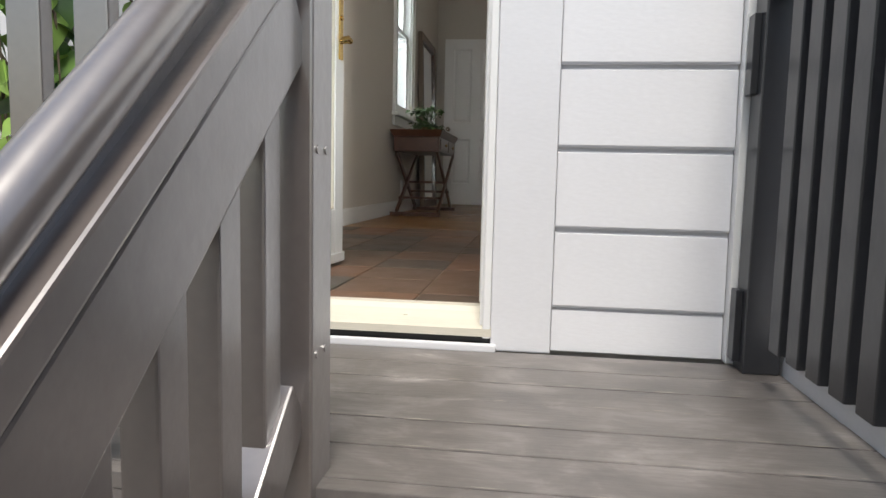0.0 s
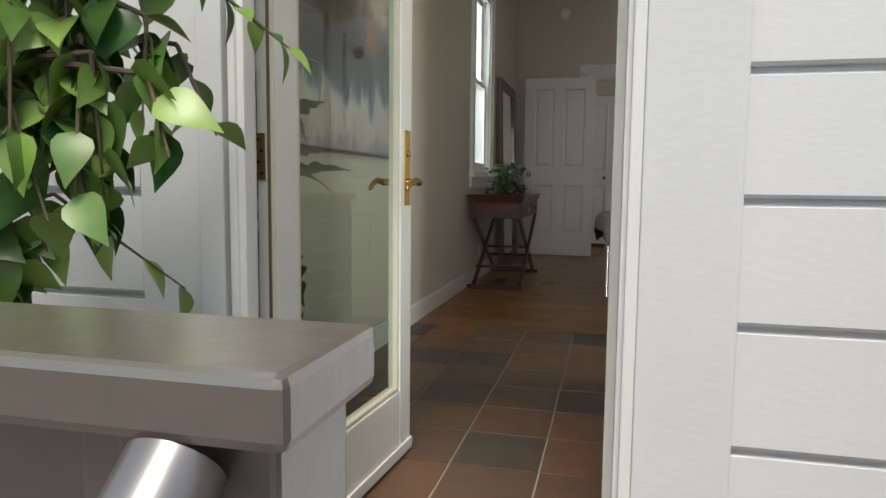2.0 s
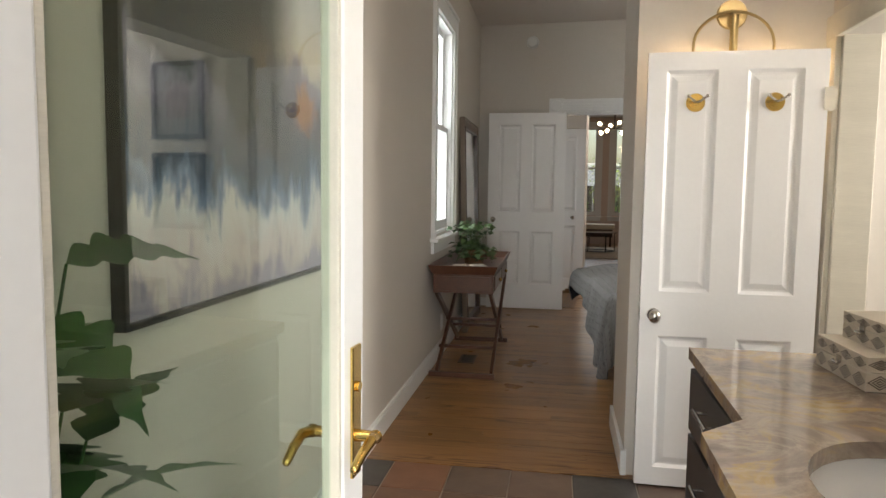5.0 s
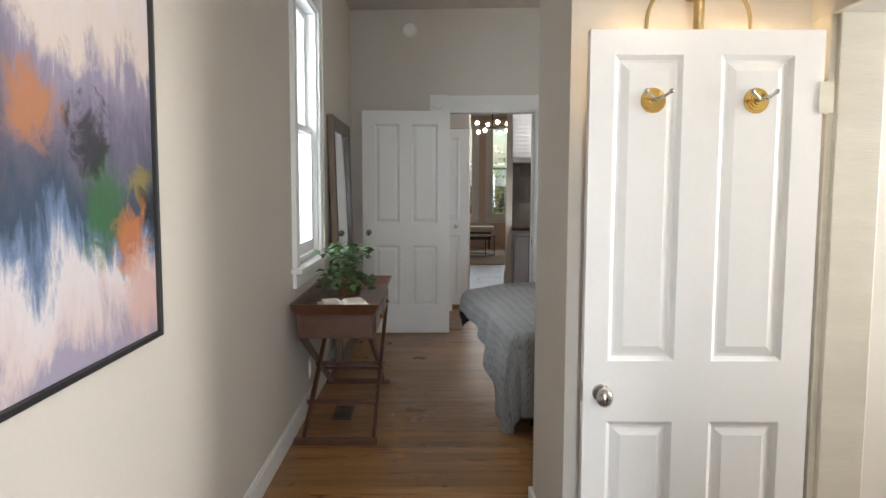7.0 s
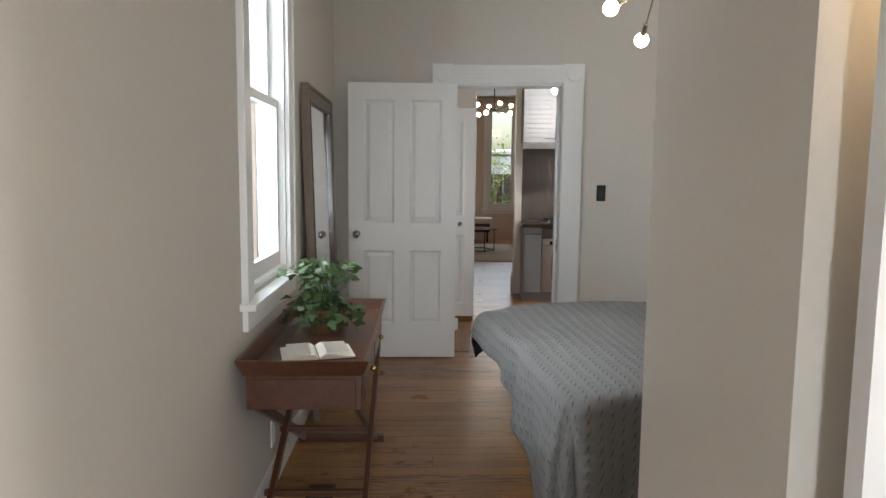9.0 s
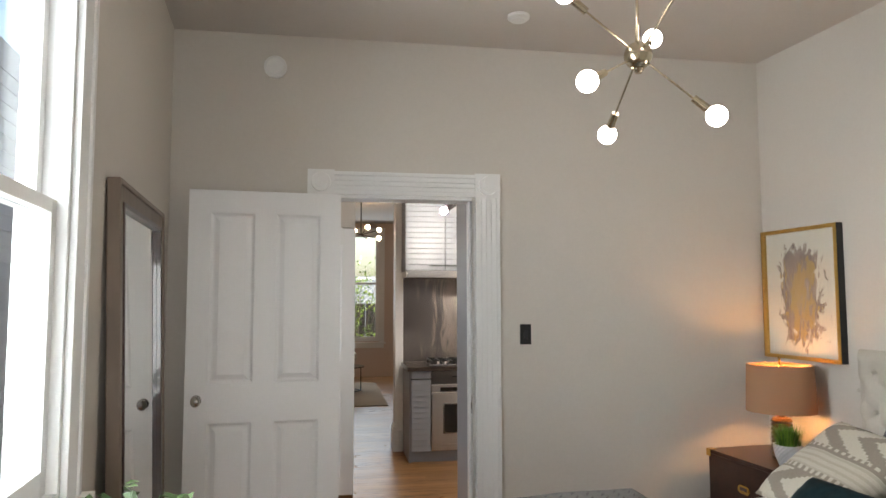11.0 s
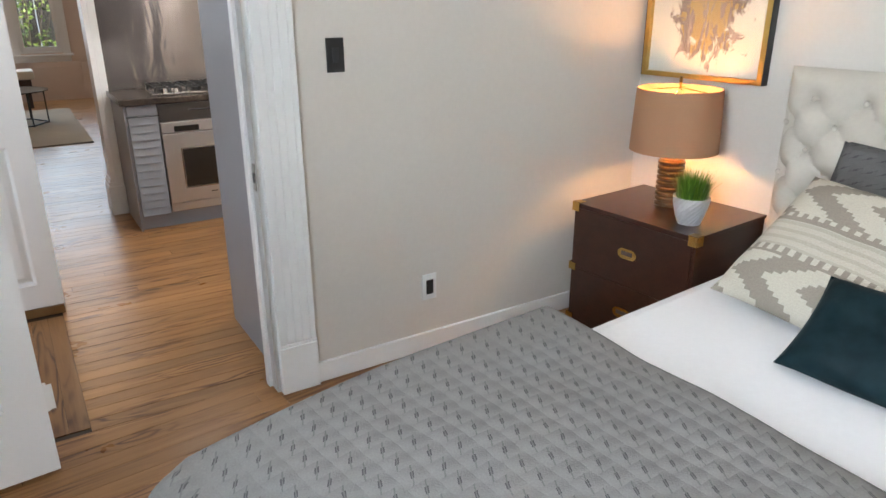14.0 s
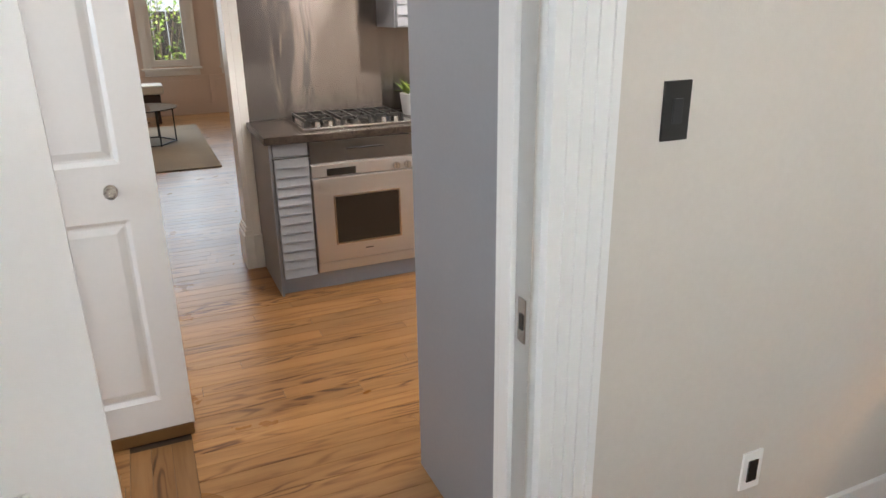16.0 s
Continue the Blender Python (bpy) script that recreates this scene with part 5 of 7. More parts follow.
# tray-topped console on crossed legs
co = thing("console_table", "dark mahogany tray-top console on crossed legs", "table", pose(-0.595, 6.60, 0))
part("drawer_box", boxes((-0.205, 0.205, -0.575, 0.575, 0.575, 0.705), bevel=0.004), MAHOGANY, co)
part("drawer_front", boxes((-0.185, 0.185, -0.586, -0.575, 0.592, 0.69), bevel=0.003), MAHOGANY, co)
part("side_drawer", boxes((0.205, 0.214, -0.53, -0.02, 0.592, 0.69), (0.205, 0.214, 0.02, 0.53, 0.592, 0.69), bevel=0.003), MAHOGANY, co)
for y in (-0.27, 0.27):
    bm = bmesh.new()
    ball(bm, (0.226, y, 0.64), 0.012, 12)
    part("drawer_knob", bm, BRASS, co, "", True)
bm = bmesh.new()
i0, i1, o0, o1 = (0.205, 0.585), (0.222, 0.602), (0.212, 0.592), (0.236, 0.618)
for z, (ax, ay) in ((0.706, o0), (0.765, o1), (0.765, (0.222, 0.604)), (0.716, (0.2, 0.58))):
    [bm.verts.new((sx * ax, sy * ay, z)) for sx, sy in ((-1, -1), (1, -1), (1, 1), (-1, 1))]
v = bm.verts[:]
bm.verts.ensure_lookup_table()
v = [bm.verts[i] for i in range(16)]
for j in range(3):
    for i in range(4):
        bm.faces.new((v[4 * j + i], v[4 * j + (i + 1) % 4], v[4 * j + 4 + (i + 1) % 4], v[4 * j + 4 + i]))
bm.faces.new(v[12:16])
bm.faces.new(v[0:4])
part("tray", bm, MAHOGANY, co)
for sx in (-0.185, 0.19):
    for a, b in (((-0.585, 0.03), (0.50, 0.578)), ((-0.50, 0.578), (0.57, 0.03))):
        o = 0.012 if a[1] < 0.1 else -0.012
        part("leg", bar((sx + o, a[0], a[1]), (sx + o, b[0], b[1]), 0.022, 0.042, 0.003), MAHOGANY, co)
for y, z in ((-0.345, 0.155), (0.22, 0.205), (-0.03, 0.30)):
    part("stretcher", bar((-0.2, y, z), (0.2, y, z), 0.028, 0.022, 0.003), MAHOGANY, co)
for y in (-0.595, 0.575):
    part("foot_bar", boxes((-0.225, 0.225, y - 0.02, y + 0.02, 0.0, 0.034), bevel=0.004), MAHOGANY, co)

bk = thing("open_book", "open book with cream pages lying on the console", "book", pose(-0.585, 6.27, 0.7165, 0, 0, 14))
bm = bmesh.new()
for s in (-1, 1):
    top_, bot = [], []
    for i in range(9):
        u = i / 8
        x = s * (0.002 + 0.135 * u)
        z = 0.008 + 0.016 * math.sin(math.pi * min(1, u * 1.15) ** 0.6) * (1 - 0.35 * u)
        top_.append([bm.verts.new((x, y, z)) for y in (-0.10, 0.10)])
        bot.append([bm.verts.new((x, y, 0.003)) for y in (-0.10, 0.10)])
    for i in range(8):
        bm.faces.new((top_[i][0], top_[i + 1][0], top_[i + 1][1], top_[i][1]))
        for k in (0, 1):
            bm.faces.new((bot[i][k], bot[i + 1][k], top_[i + 1][k], top_[i][k]))
    bm.faces.new((bot[8][0], bot[8][1], top_[8][1], top_[8][0]))
part("page_block", bm, PAPER, bk)
part("cover", boxes((-0.142, 0.142, -0.105, 0.105, 0.0, 0.003)), WALNUT, bk)
for s in (-1, 1):
    bm = bmesh.new()
    for j in range(14):
        y = -0.08 + j * 0.012
        x0, x1 = s * 0.03, s * 0.115
        z = 0.0262
        box(bm, min(x0, x1), max(x0, x1), y, y + 0.004, z - 0.003, z)
    tagged(part("text_block", bm, PRINT, bk), kind="stuff")

iv = thing("potted_ivy", "bushy green ivy spilling over a brown pot on the console", "plant", pose(-0.60, 6.66, 0.7165))
bm = bmesh.new()
cyl(bm, (0, 0, 0), (0, 0, 0.10), 0.07, 0.085, 24)
cyl(bm, (0, 0, 0.095), (0, 0, 0.108), 0.09, None, 24)
part("pot", bm, TERRACOTTA, iv, "", True)
rng = random.Random(11)
il = leaf_mesh("ivy_leaf", 0.046, 0.023, IVY, 0.15, 0.2, 5, 1)
bm = bmesh.new()
tips = []
for i in range(60):
    yaw = rng.uniform(0, math.tau)
    r, z = rng.uniform(0.05, 0.24), rng.uniform(0.08, 0.29)
    if rng.random() < 0.35:
        z = rng.uniform(0.005, 0.09)
    p = Vector((0.85 * r * math.cos(yaw), r * math.sin(yaw), z))
    q = Vector((p.x * 0.45, p.y * 0.45, max(z + 0.03, 0.14)))
    cyl(bm, (0, 0, 0.095), q, 0.0022, 0.0018, 5)
    cyl(bm, q, p, 0.0018, 0.001, 5)
    tips.append((q, p))
part("stem", bm, IVY, iv)
for i in range(285):
    q, p = tips[i % 60]
    at = q.lerp(p, rng.uniform(0.1, 1.05))
    put_leaf(il, iv, at + Vector((rng.uniform(-0.02, 0.02), rng.uniform(-0.02, 0.02), rng.uniform(-0.015, 0.02))), rng.uniform(-180, 180), rng.uniform(-30, 60), rng.uniform(-40, 40), rng.uniform(0.7, 1.25))


def plate(name, label, m, w, h, mat, parts):
    d = thing(name, label, "switch" if "switch" in name else "outlet", m)
    part("cover", boxes((-w / 2, w / 2, -0.007, -0.0005, -h / 2, h / 2), bevel=0.002), mat, d)
    for x0, x1, z0, z1, mt in parts:
        part("insert", boxes((x0, x1, -0.011, -0.0071, z0, z1), bevel=0.001), mt, d)
    return d


plate("light_switch", "black double light switch plate on the wall", F @ pose(0.438, FY, 1.292), 0.068, 0.12, BLACK, [(-0.012, 0.012, -0.025, 0.025, DARKP)])
plate("wall_outlet", "white wall outlet with a black socket", F @ pose(0.822, FY, 0.302), 0.070, 0.118, PLASTIC, [(-0.017, 0.017, -0.033, 0.033, BLACK)])
plate("wall_outlet", "white wall outlet behind the console", pose(XL, 6.66, 0.25, 0, 0, 90), 0.078, 0.125, PLASTIC, [(-0.017, 0.017, -0.033, 0.033, PLASTIC)])
fv = thing("floor_vent", "brown metal floor register under the console", "vent", pose(-0.62, 6.52, 0))
part("frame", boxes((-0.06, 0.06, -0.13, -0.11, 0, 0.004), (-0.06, 0.06, 0.11, 0.13, 0, 0.004), (-0.06, -0.045, -0.11, 0.11, 0, 0.004), (0.045, 0.06, -0.11, 0.11, 0, 0.004)), WALNUT, fv)
for i in range(9):
    y = -0.1 + 0.025 * i
    part("slat", boxes((-0.045, 0.045, y - 0.007, y + 0.007, 0.0005, 0.003)), BLACK, fv)


def detector(label, m, r=0.065, d=0.035):
    t_ = thing("smoke_detector", label, "detector", m)
    bm = bmesh.new()
    cyl(bm, (0, 0, 0), (0, -d * 0.55, 0), r, r, 32)
    part("base", bm, PLASTIC, t_, "", True)
    bm = bmesh.new()
    cyl(bm, (0, -d * 0.56, 0), (0, -d, 0), r * 0.94, r * 0.72, 32)
    part("cover", bm, PLASTIC, t_, "", True)


detector("white round smoke detector high on the wall", F @ pose(-1.045, FY, 2.845))
detector("white round detector on the ceiling", pose(0.99, 8.35, H, 90, 0, 0), 0.06, 0.03)

ch = thing("sputnik_chandelier", "polished brass six-arm chandelier with lit globe bulbs", "chandelier", pose(0.995, 7.14, 2.385))
bm = bmesh.new()
ball(bm, (0, 0, 0), 0.052, 24)
cyl(bm, (0, 0, -0.05), (0, 0, -0.066), 0.022, 0.012, 16)
part("hub", bm, CHAMPAGNE, ch, "", True)
bm = bmesh.new()
cyl(bm, (0, 0, 0.045), (0, 0, H - 2.385), 0.006, None, 12)
cyl(bm, (0, 0, 0.045), (0, 0, 0.11), 0.010, None, 12)
part("stem", bm, CHAMPAGNE, ch, "", True)
bm = bmesh.new()
cyl(bm, (0, 0, H - 2.385 - 0.03), (0, 0, H - 2.385), 0.05, 0.065, 28)
part("canopy", bm, CHAMPAGNE, ch, "", True)
for v in ((-0.27, 0.04, 0.225), (0.25, -0.10, -0.235), (0.03, -0.30, 0.19), (0.02, 0.285, -0.225), (-0.265, -0.12, -0.155), (0.195, 0.215, 0.165)):
    v = Vector(v)
    u = v.normalized()
    bm = bmesh.new()
    cyl(bm, u * 0.045, v - u * 0.07, 0.0042, None, 10)
    arm = part("arm", bm, CHAMPAGNE, ch, "", True)
    bm = bmesh.new()
    cyl(bm, v - u * 0.105, v - u * 0.04, 0.014, 0.016, 16)
    part("socket", bm, CHAMPAGNE, arm, "", True)
    bm = bmesh.new()
    ball(bm, v, 0.038, 20)
    part("bulb", bm, BULB, arm, "lit globe bulb", True)
# bed
bed = thing("bed", "queen bed with a cream tufted headboard and white mattress cover", "bed", pose(0, 0, 0))
part("base", boxes((0.45, 2.62, 6.22, 7.69, 0.09, 0.33), bevel=0.01), CREAM, bed)
part("mattress", boxes((0.68, 2.62, 6.18, 7.73, 0.33, 0.595), (0.43, 0.69, 6.19, 7.72, 0.33, 0.50), bevel=0.05), LINEN, bed)
for x, y in ((0.52, 6.3), (0.52, 7.6), (2.5, 6.3), (2.5, 7.6)):
    bm = bmesh.new()
    cyl(bm, (x, y, 0), (x, y, 0.1), 0.025, 0.03, 14)
    part("leg", bm, WALNUT, bed)


def tufted(y0, y1, z0, z1, x, depth):
    """Upholstered board facing -x with buttons in staggered rows."""
    bm = bmesh.new()
    py, pz = 0.185, 0.155
    btn = []
    r = 0
    z = z1 - 0.11
    while z > z0:
        off = 0 if r % 2 == 0 else py / 2
        y = y1 - 0.12 - off
        if off:
            btn.append((y1 - 0.12 + py / 2, z))
        while y > y0 + 0.05:
            btn.append((y, z))
            y -= py
        z -= pz / 1.55
        r += 1
    ny, nz = 150, 80
    grid = []
    for j in range(nz + 1):
        row = []
        for i in range(ny + 1):
            y, z = y0 + (y1 - y0) * i / ny, z0 + (z1 - z0) * j / nz
            e = min(y - y0, y1 - y, z1 - z)
            puff = depth * (1 - math.exp(-max(e, 0) / 0.03))
            d2 = sorted((((y - a) ** 2 + (z - c) ** 2), a, c) for a, c in btn)[:2]
            d = math.sqrt(d2[0][0])
            dip = 0.062 * math.exp(-d / 0.036)
            # pleat between neighbouring buttons
            (q0, a0, c0), (q1, a1, c1) = d2
            ln = math.hypot(a1 - a0, c1 - c0)
            if ln > 1e-6 and abs(abs(a1 - a0) - py / 2) < 0.02:
                perp = abs((a1 - a0) * (z - c0) - (c1 - c0) * (y - a0)) / ln
                dip += 0.014 * math.exp(-perp / 0.009)
            row.append(bm.verts.new((x - max(puff - dip, 0.002), y, z)))
        grid.append(row)
    for j in range(nz):
        for i in range(ny):
            bm.faces.new((grid[j][i], grid[j][i + 1], grid[j + 1][i + 1], grid[j + 1][i]))
    return bm, btn


hbm, btn = tufted(6.02, 7.925, 0.30, 1.235, 2.715, 0.075)
head = part("headboard", hbm, CREAM, bed, "cream tufted headboard", True)
part("headboard_back", boxes((2.7, 2.762, 6.025, 7.92, 0.02, 1.225), bevel=0.015), CREAM, head)
for y, z in btn:
    if z > 0.7:
        bm = bmesh.new()
        ball(bm, (2.672, y, z), 0.011, 8, (0.5, 1, 1))
        part("button", bm, CREAM, head, "", True)


def draped_blanket():
    """A cover over the foot of the bed that hangs down on three sides."""
    bm = bmesh.new()
    uvl = bm.loops.layers.uv.new("UVMap")
    nu, nv = 120, 150
    zt = 0.632
    R = 0.06

    def fold(d, edge_lift):
        """how far out and down a strip d past the rim lies"""
        if d <= 0:
            return 0.0, 0.0
        arc = R * math.pi / 2
        if d < arc:
            a = d / R
            return R * math.sin(a), R * (1 - math.cos(a))
        return R + (d - arc) * 0.10, R + (d - arc) * 0.98

    grid = []
    for j in range(nv + 1):
        row = []
        v = -1.32 + 2.42 * j / nv          # across: the hang on the near side is longer
        for i in range(nu + 1):
            ss = min(1.0, max(0.0, (0.35 - v) / 1.1))
            hem = 0.20 + 0.34 * ss * ss * (3 - 2 * ss)
            u = -hem + (hem + 0.887) * i / nu      # from the foot hem to the head side
            du, dv = max(0, -u), 0.0
            half = 0.82
            if abs(v) > half:
                dv = abs(v) - half
            sv = 1 if v > 0 else -1
            ou, zu = fold(du, 0)
            ov, zv = fold(dv, 0)
            hang = math.hypot(du, dv)
            o, zz = fold(hang, 0)
            w = 0 if hang < 1e-6 else du / hang
            x = 0.350 + max(u, 0) - o * w + 0.07 * v / half * min(1.0, max(u, 0) / 0.9)
            y = 6.985 + (max(-half, min(half, v)) + sv * o * (1 - w))
            x += 0.085 * max(-1.0, min(1.0, -v / half)) * max(0.0, 1 - max(u, 0) / 0.9)
            flare = max(0.0, v / half - 0.1) * w * min(1.0, hang / 0.12)
            x -= 0.05 * flare
            z = zt - zz - 0.055 * max(0.0, 1 - max(u, 0) / 0.55) ** 2
            if hang > 0.05:
                t = (v * 7.5 if du > dv else u * 8.5)
                amp = 0.022 * min(1, (hang - 0.05) / 0.25)
                s = math.sin(t * 2.1 + 1.3 * math.sin(t * 0.7))
                x -= amp * s * w
                y += amp * s * sv * (1 - w)
            nse = noise.noise(Vector((x * 3.1, y * 3.1, z * 2))) * 0.012 + noise.noise(Vector((x * 9, y * 9, 4))) * 0.004
            if hang < 0.02:
                z += nse
            else:
                x += nse
            z = max(z, 0.012)
            row.append((bm.verts.new((x, y, z)), u, v))
        grid.append(row)
    for j in range(nv):
        for i in range(nu):
            q = (grid[j][i], grid[j][i + 1], grid[j + 1][i + 1], grid[j + 1][i])
            f = bm.faces.new([p[0] for p in q])
            for lp, p in zip(f.loops, q):
                lp[uvl].uv = (p[2], p[1])
    return bm


bl_ = new("blanket", mesh_of("blanket", draped_blanket(), BLANKET))
smooth_by_angle(bl_.data, 80)
# near-black copy of the blanket's mesh, set 4 mm below it
under_sheet = bl_.data.copy()
under_sheet.materials.clear()
under_sheet.materials.append(material("near_black_under_sheet", (0.010, 0.012, 0.018), 0.9, amount=0.1))
up_ = 1 if sum(p.normal.z for p in bl_.data.polygons) > 0 else -1
for vt in under_sheet.vertices:
    vt.co -= vt.normal * 0.004 * up_
ln_ = new("under_sheet", under_sheet)
ln_.parent = bl_
ln_["label"] = "near-black sheet just under the blanket"
so = bl_.modifiers.new("thickness", "SOLIDIFY")
so.thickness, so.offset = 0.009, 1.0
tagged(bl_, "grey matelasse blanket with dark stitches draped over the bed's foot", "blanket")


def cushion(name, label, m, w, h, d, mat, pinch=0.06, seed=0):
    """A stuffed cushion standing in its local xz plane, thickness along y."""
    bm = bmesh.new()
    uvl = bm.loops.layers.uv.new("UVMap")
    n_ = 26
    sides = []
    for s in (-1, 1):
        g = []
        for j in range(n_ + 1):
            row = []
            for i in range(n_ + 1):
                u, v = i / n_ * 2 - 1, j / n_ * 2 - 1
                k = pinch * (1 - u * u) * abs(v) ** 3
                l_ = pinch * (1 - v * v) * abs(u) ** 3
                prof = (max(0, 1 - u ** 4) * max(0, 1 - v ** 4)) ** 0.55
                wr = 0.010 * noise.noise(Vector((u * 2.4 + seed, v * 2.4, s))) * prof
                row.append((bm.verts.new((w / 2 * (u - math.copysign(l_, u)), s * (d / 2 * prof) + wr * s, h / 2 * (v - math.copysign(k, v)))), i / n_, j / n_))
            g.append(row)
        for j in range(n_):
            for i in range(n_):
                q = (g[j][i], g[j][i + 1], g[j + 1][i + 1], g[j + 1][i])
                f = bm.faces.new([p[0] for p in q])
                for lp, p in zip(f.loops, q):
                    lp[uvl].uv = (p[1], p[2]) if "grey" not in label else (p[1] * w, p[2] * h)
        sides.append(g)
    bmesh.ops.remove_doubles(bm, verts=bm.verts[:], dist=0.0008)
    ob = new(name, mesh_of(name, bm, mat))
    smooth_by_angle(ob.data, 80)
    ob.matrix_world = m
    return tagged(ob, label, "cushion")


# each stands across the bed, tipped back against the headboard
def stand(x, y, z, tip, yaw=0.0, roll=0.0):
    return pose(x, y, z, 0, 0, -90 + yaw) @ pose(0, 0, 0, -tip, roll, 0)


cushion("grey_sham", "grey stitched pillow sham leaning on the headboard", stand(2.545, 7.34, 0.785, 30, 0, 3), 0.66, 0.44, 0.14, SHAM, 0.05, 1)
cushion("grey_sham", "grey stitched pillow sham beside another sham", stand(2.545, 6.62, 0.785, 30, 0, -3), 0.66, 0.44, 0.14, SHAM, 0.05, 2)
cushion("black_cushion", "black cushion tucked between patterned cushions", stand(2.33, 6.98, 0.745, 38, 0, 4), 0.46, 0.36, 0.12, BLACKCLOTH, 0.05, 3)
cushion("kilim_cushion", "large cream and taupe chevron cushion by the nightstand", stand(1.98, 7.33, 0.775, 54, -6, 4), 0.50, 0.52, 0.16, KILIM, 0.06, 5)
cushion("kilim_cushion", "large cream and taupe chevron cushion behind the teal one", stand(2.00, 6.77, 0.785, 53, 6, -4), 0.52, 0.52, 0.16, KILIM, 0.06, 7)
cushion("lumbar_cushion", "dark teal velvet lumbar cushion with a watery pattern", stand(1.69, 7.045, 0.695, 54, 2, 2), 0.46, 0.30, 0.12, TEAL, 0.06, 9)

# nightstand
ns = thing("nightstand", "dark mahogany campaign nightstand with brass corners", "nightstand", pose(2.485, 8.268, 0))
part("body", boxes((-0.232, 0.26, -0.315, 0.315, 0.03, 0.60), bevel=0.003), WALNUT, ns)
part("top", boxes((-0.24, 0.262, -0.32, 0.32, 0.601, 0.614), bevel=0.002), WALNUT, ns)
part("base", boxes((-0.22, 0.25, -0.30, 0.30, 0.0, 0.03)), WALNUT, ns)
for z0, z1 in ((0.05, 0.30), (0.315, 0.59)):
    dr = part("drawer_front", boxes((-0.239, -0.2325, -0.30, 0.30, z0, z1), bevel=0.002), WALNUT, ns)
    zc = (z0 + z1) / 2
    bm = bmesh.new()
    for k, (a, b, d) in enumerate(((0.05, 0.023, 0.0), (0.042, 0.016, 0.001))):
        pts = [(a * math.cos(t * math.tau / 28) * (1.0 if abs(math.cos(t * math.tau / 28)) < 0.7 else 0.98), b * max(-1, min(1, 1.25 * math.sin(t * math.tau / 28)))) for t in range(28)]
        f0 = [bm.verts.new((-0.2395, y, zc + z)) for y, z in pts]
        f1 = [bm.verts.new((-0.2425 - d, y, zc + z)) for y, z in pts]
        bm.faces.new(f1)
        for i in range(28):
            bm.faces.new((f0[i], f0[(i + 1) % 28], f1[(i + 1) % 28], f1[i]))
    part("recessed_pull", bm, BRASS, dr, "brass recessed pull")
    # flat dark piece gives the pull's hollow its shade by colour
    bm = bmesh.new()
    box(bm, -0.2455, -0.2437, -0.028, 0.028, zc - 0.006, zc + 0.012)
    part("pull_shadow_plate", bm, INLAYB, dr)
for sy in (-1, 1):
    for z0, z1 in ((0.575, 0.6165), (0.29, 0.325), (0.03, 0.07)):
        y = sy * 0.3225
        bm = bmesh.new()
        box(bm, -0.2425, -0.20, min(y, y - sy * 0.003), max(y, y - sy * 0.003), z0, z1)
        box(bm, -0.2428, -0.2395, min(y, y - sy * 0.04), max(y, y - sy * 0.04), z0, z1)
        if z1 > 0.6:
            box(bm, -0.2425, -0.20, sy * 0.3 - 0.0215, sy * 0.3 + 0.0215, 0.6145, 0.6165)
        part("corner_bracket", bm, BRASS, ns, "brass corner bracket")

lp = thing("table_lamp", "lit table lamp with a tan drum shade and ribbed bronze base", "lamp", pose(2.53, 8.295, 0.6145))
bm = bmesh.new()
prof = [(0.0, 0.0), (0.056, 0.0)]
for i in range(9):
    z = 0.004 + i * 0.023
    prof += [(0.052, z), (0.0575, z + 0.006), (0.0575, z + 0.014), (0.052, z + 0.02)]
prof += [(0.05, 0.213), (0.018, 0.222), (0.018, 0.235), (0.008, 0.237), (0.008, 0.26)]
rows = []
for r, z in prof:
    rows.append([bm.verts.new((max(r, 0.0005) * math.cos(a * math.tau / 32), max(r, 0.0005) * math.sin(a * math.tau / 32), z)) for a in range(32)])
for r0, r1 in zip(rows, rows[1:]):
    for i in range(32):
        bm.faces.new((r0[i], r0[(i + 1) % 32], r1[(i + 1) % 32], r1[i]))
part("base", bm, RIBBED, lp, "", True)
bm = bmesh.new()
o, i_ = [], []
for z, r in ((0.25, 0.186), (0.512, 0.176)):
    o.append([bm.verts.new((r * math.cos(a * math.tau / 48), r * math.sin(a * math.tau / 48), z)) for a in range(48)])
    i_.append([bm.verts.new(((r - 0.004) * math.cos(a * math.tau / 48), (r - 0.004) * math.sin(a * math.tau / 48), z)) for a in range(48)])
for k in range(48):
    n_ = (k + 1) % 48
    bm.faces.new((o[0][k], o[0][n_], o[1][n_], o[1][k]))
    bm.faces.new((i_[0][k], i_[1][k], i_[1][n_], i_[0][n_]))
    bm.faces.new((o[0][k], i_[0][k], i_[0][n_], o[0][n_]))
    bm.faces.new((o[1][k], o[1][n_], i_[1][n_], i_[1][k]))
part("shade", bm, SHADE, lp, "tan drum shade", True)
bm = bmesh.new()
cyl(bm, (0, 0, 0.26), (0, 0, 0.33), 0.015, None, 14)
for k in range(3):
    a = k * math.tau / 3 + 0.4
    cyl(bm, (0, 0, 0.515), (0.173 * math.cos(a), 0.173 * math.sin(a), 0.505), 0.002, None, 6)
for s in (-1, 1):
    for a, b in (((0.0, 0.3), (0.05, 0.38)), ((0.05, 0.38), (0.045, 0.46)), ((0.045, 0.46), (0.0, 0.515))):
        cyl(bm, (0, s * a[0], a[1]), (0, s * b[0], b[1]), 0.002, None, 6)
cyl(bm, (0, 0, 0.515), (0, 0, 0.56), 0.006, 0.008, 12)
part("harp", bm, BRASS, lp, "", True)
bm = bmesh.new()
ball(bm, (0, 0, 0.385), 0.032, 18, (1, 1, 1.25))
part("bulb", bm, BULBW, lp, "warm lit bulb", True)

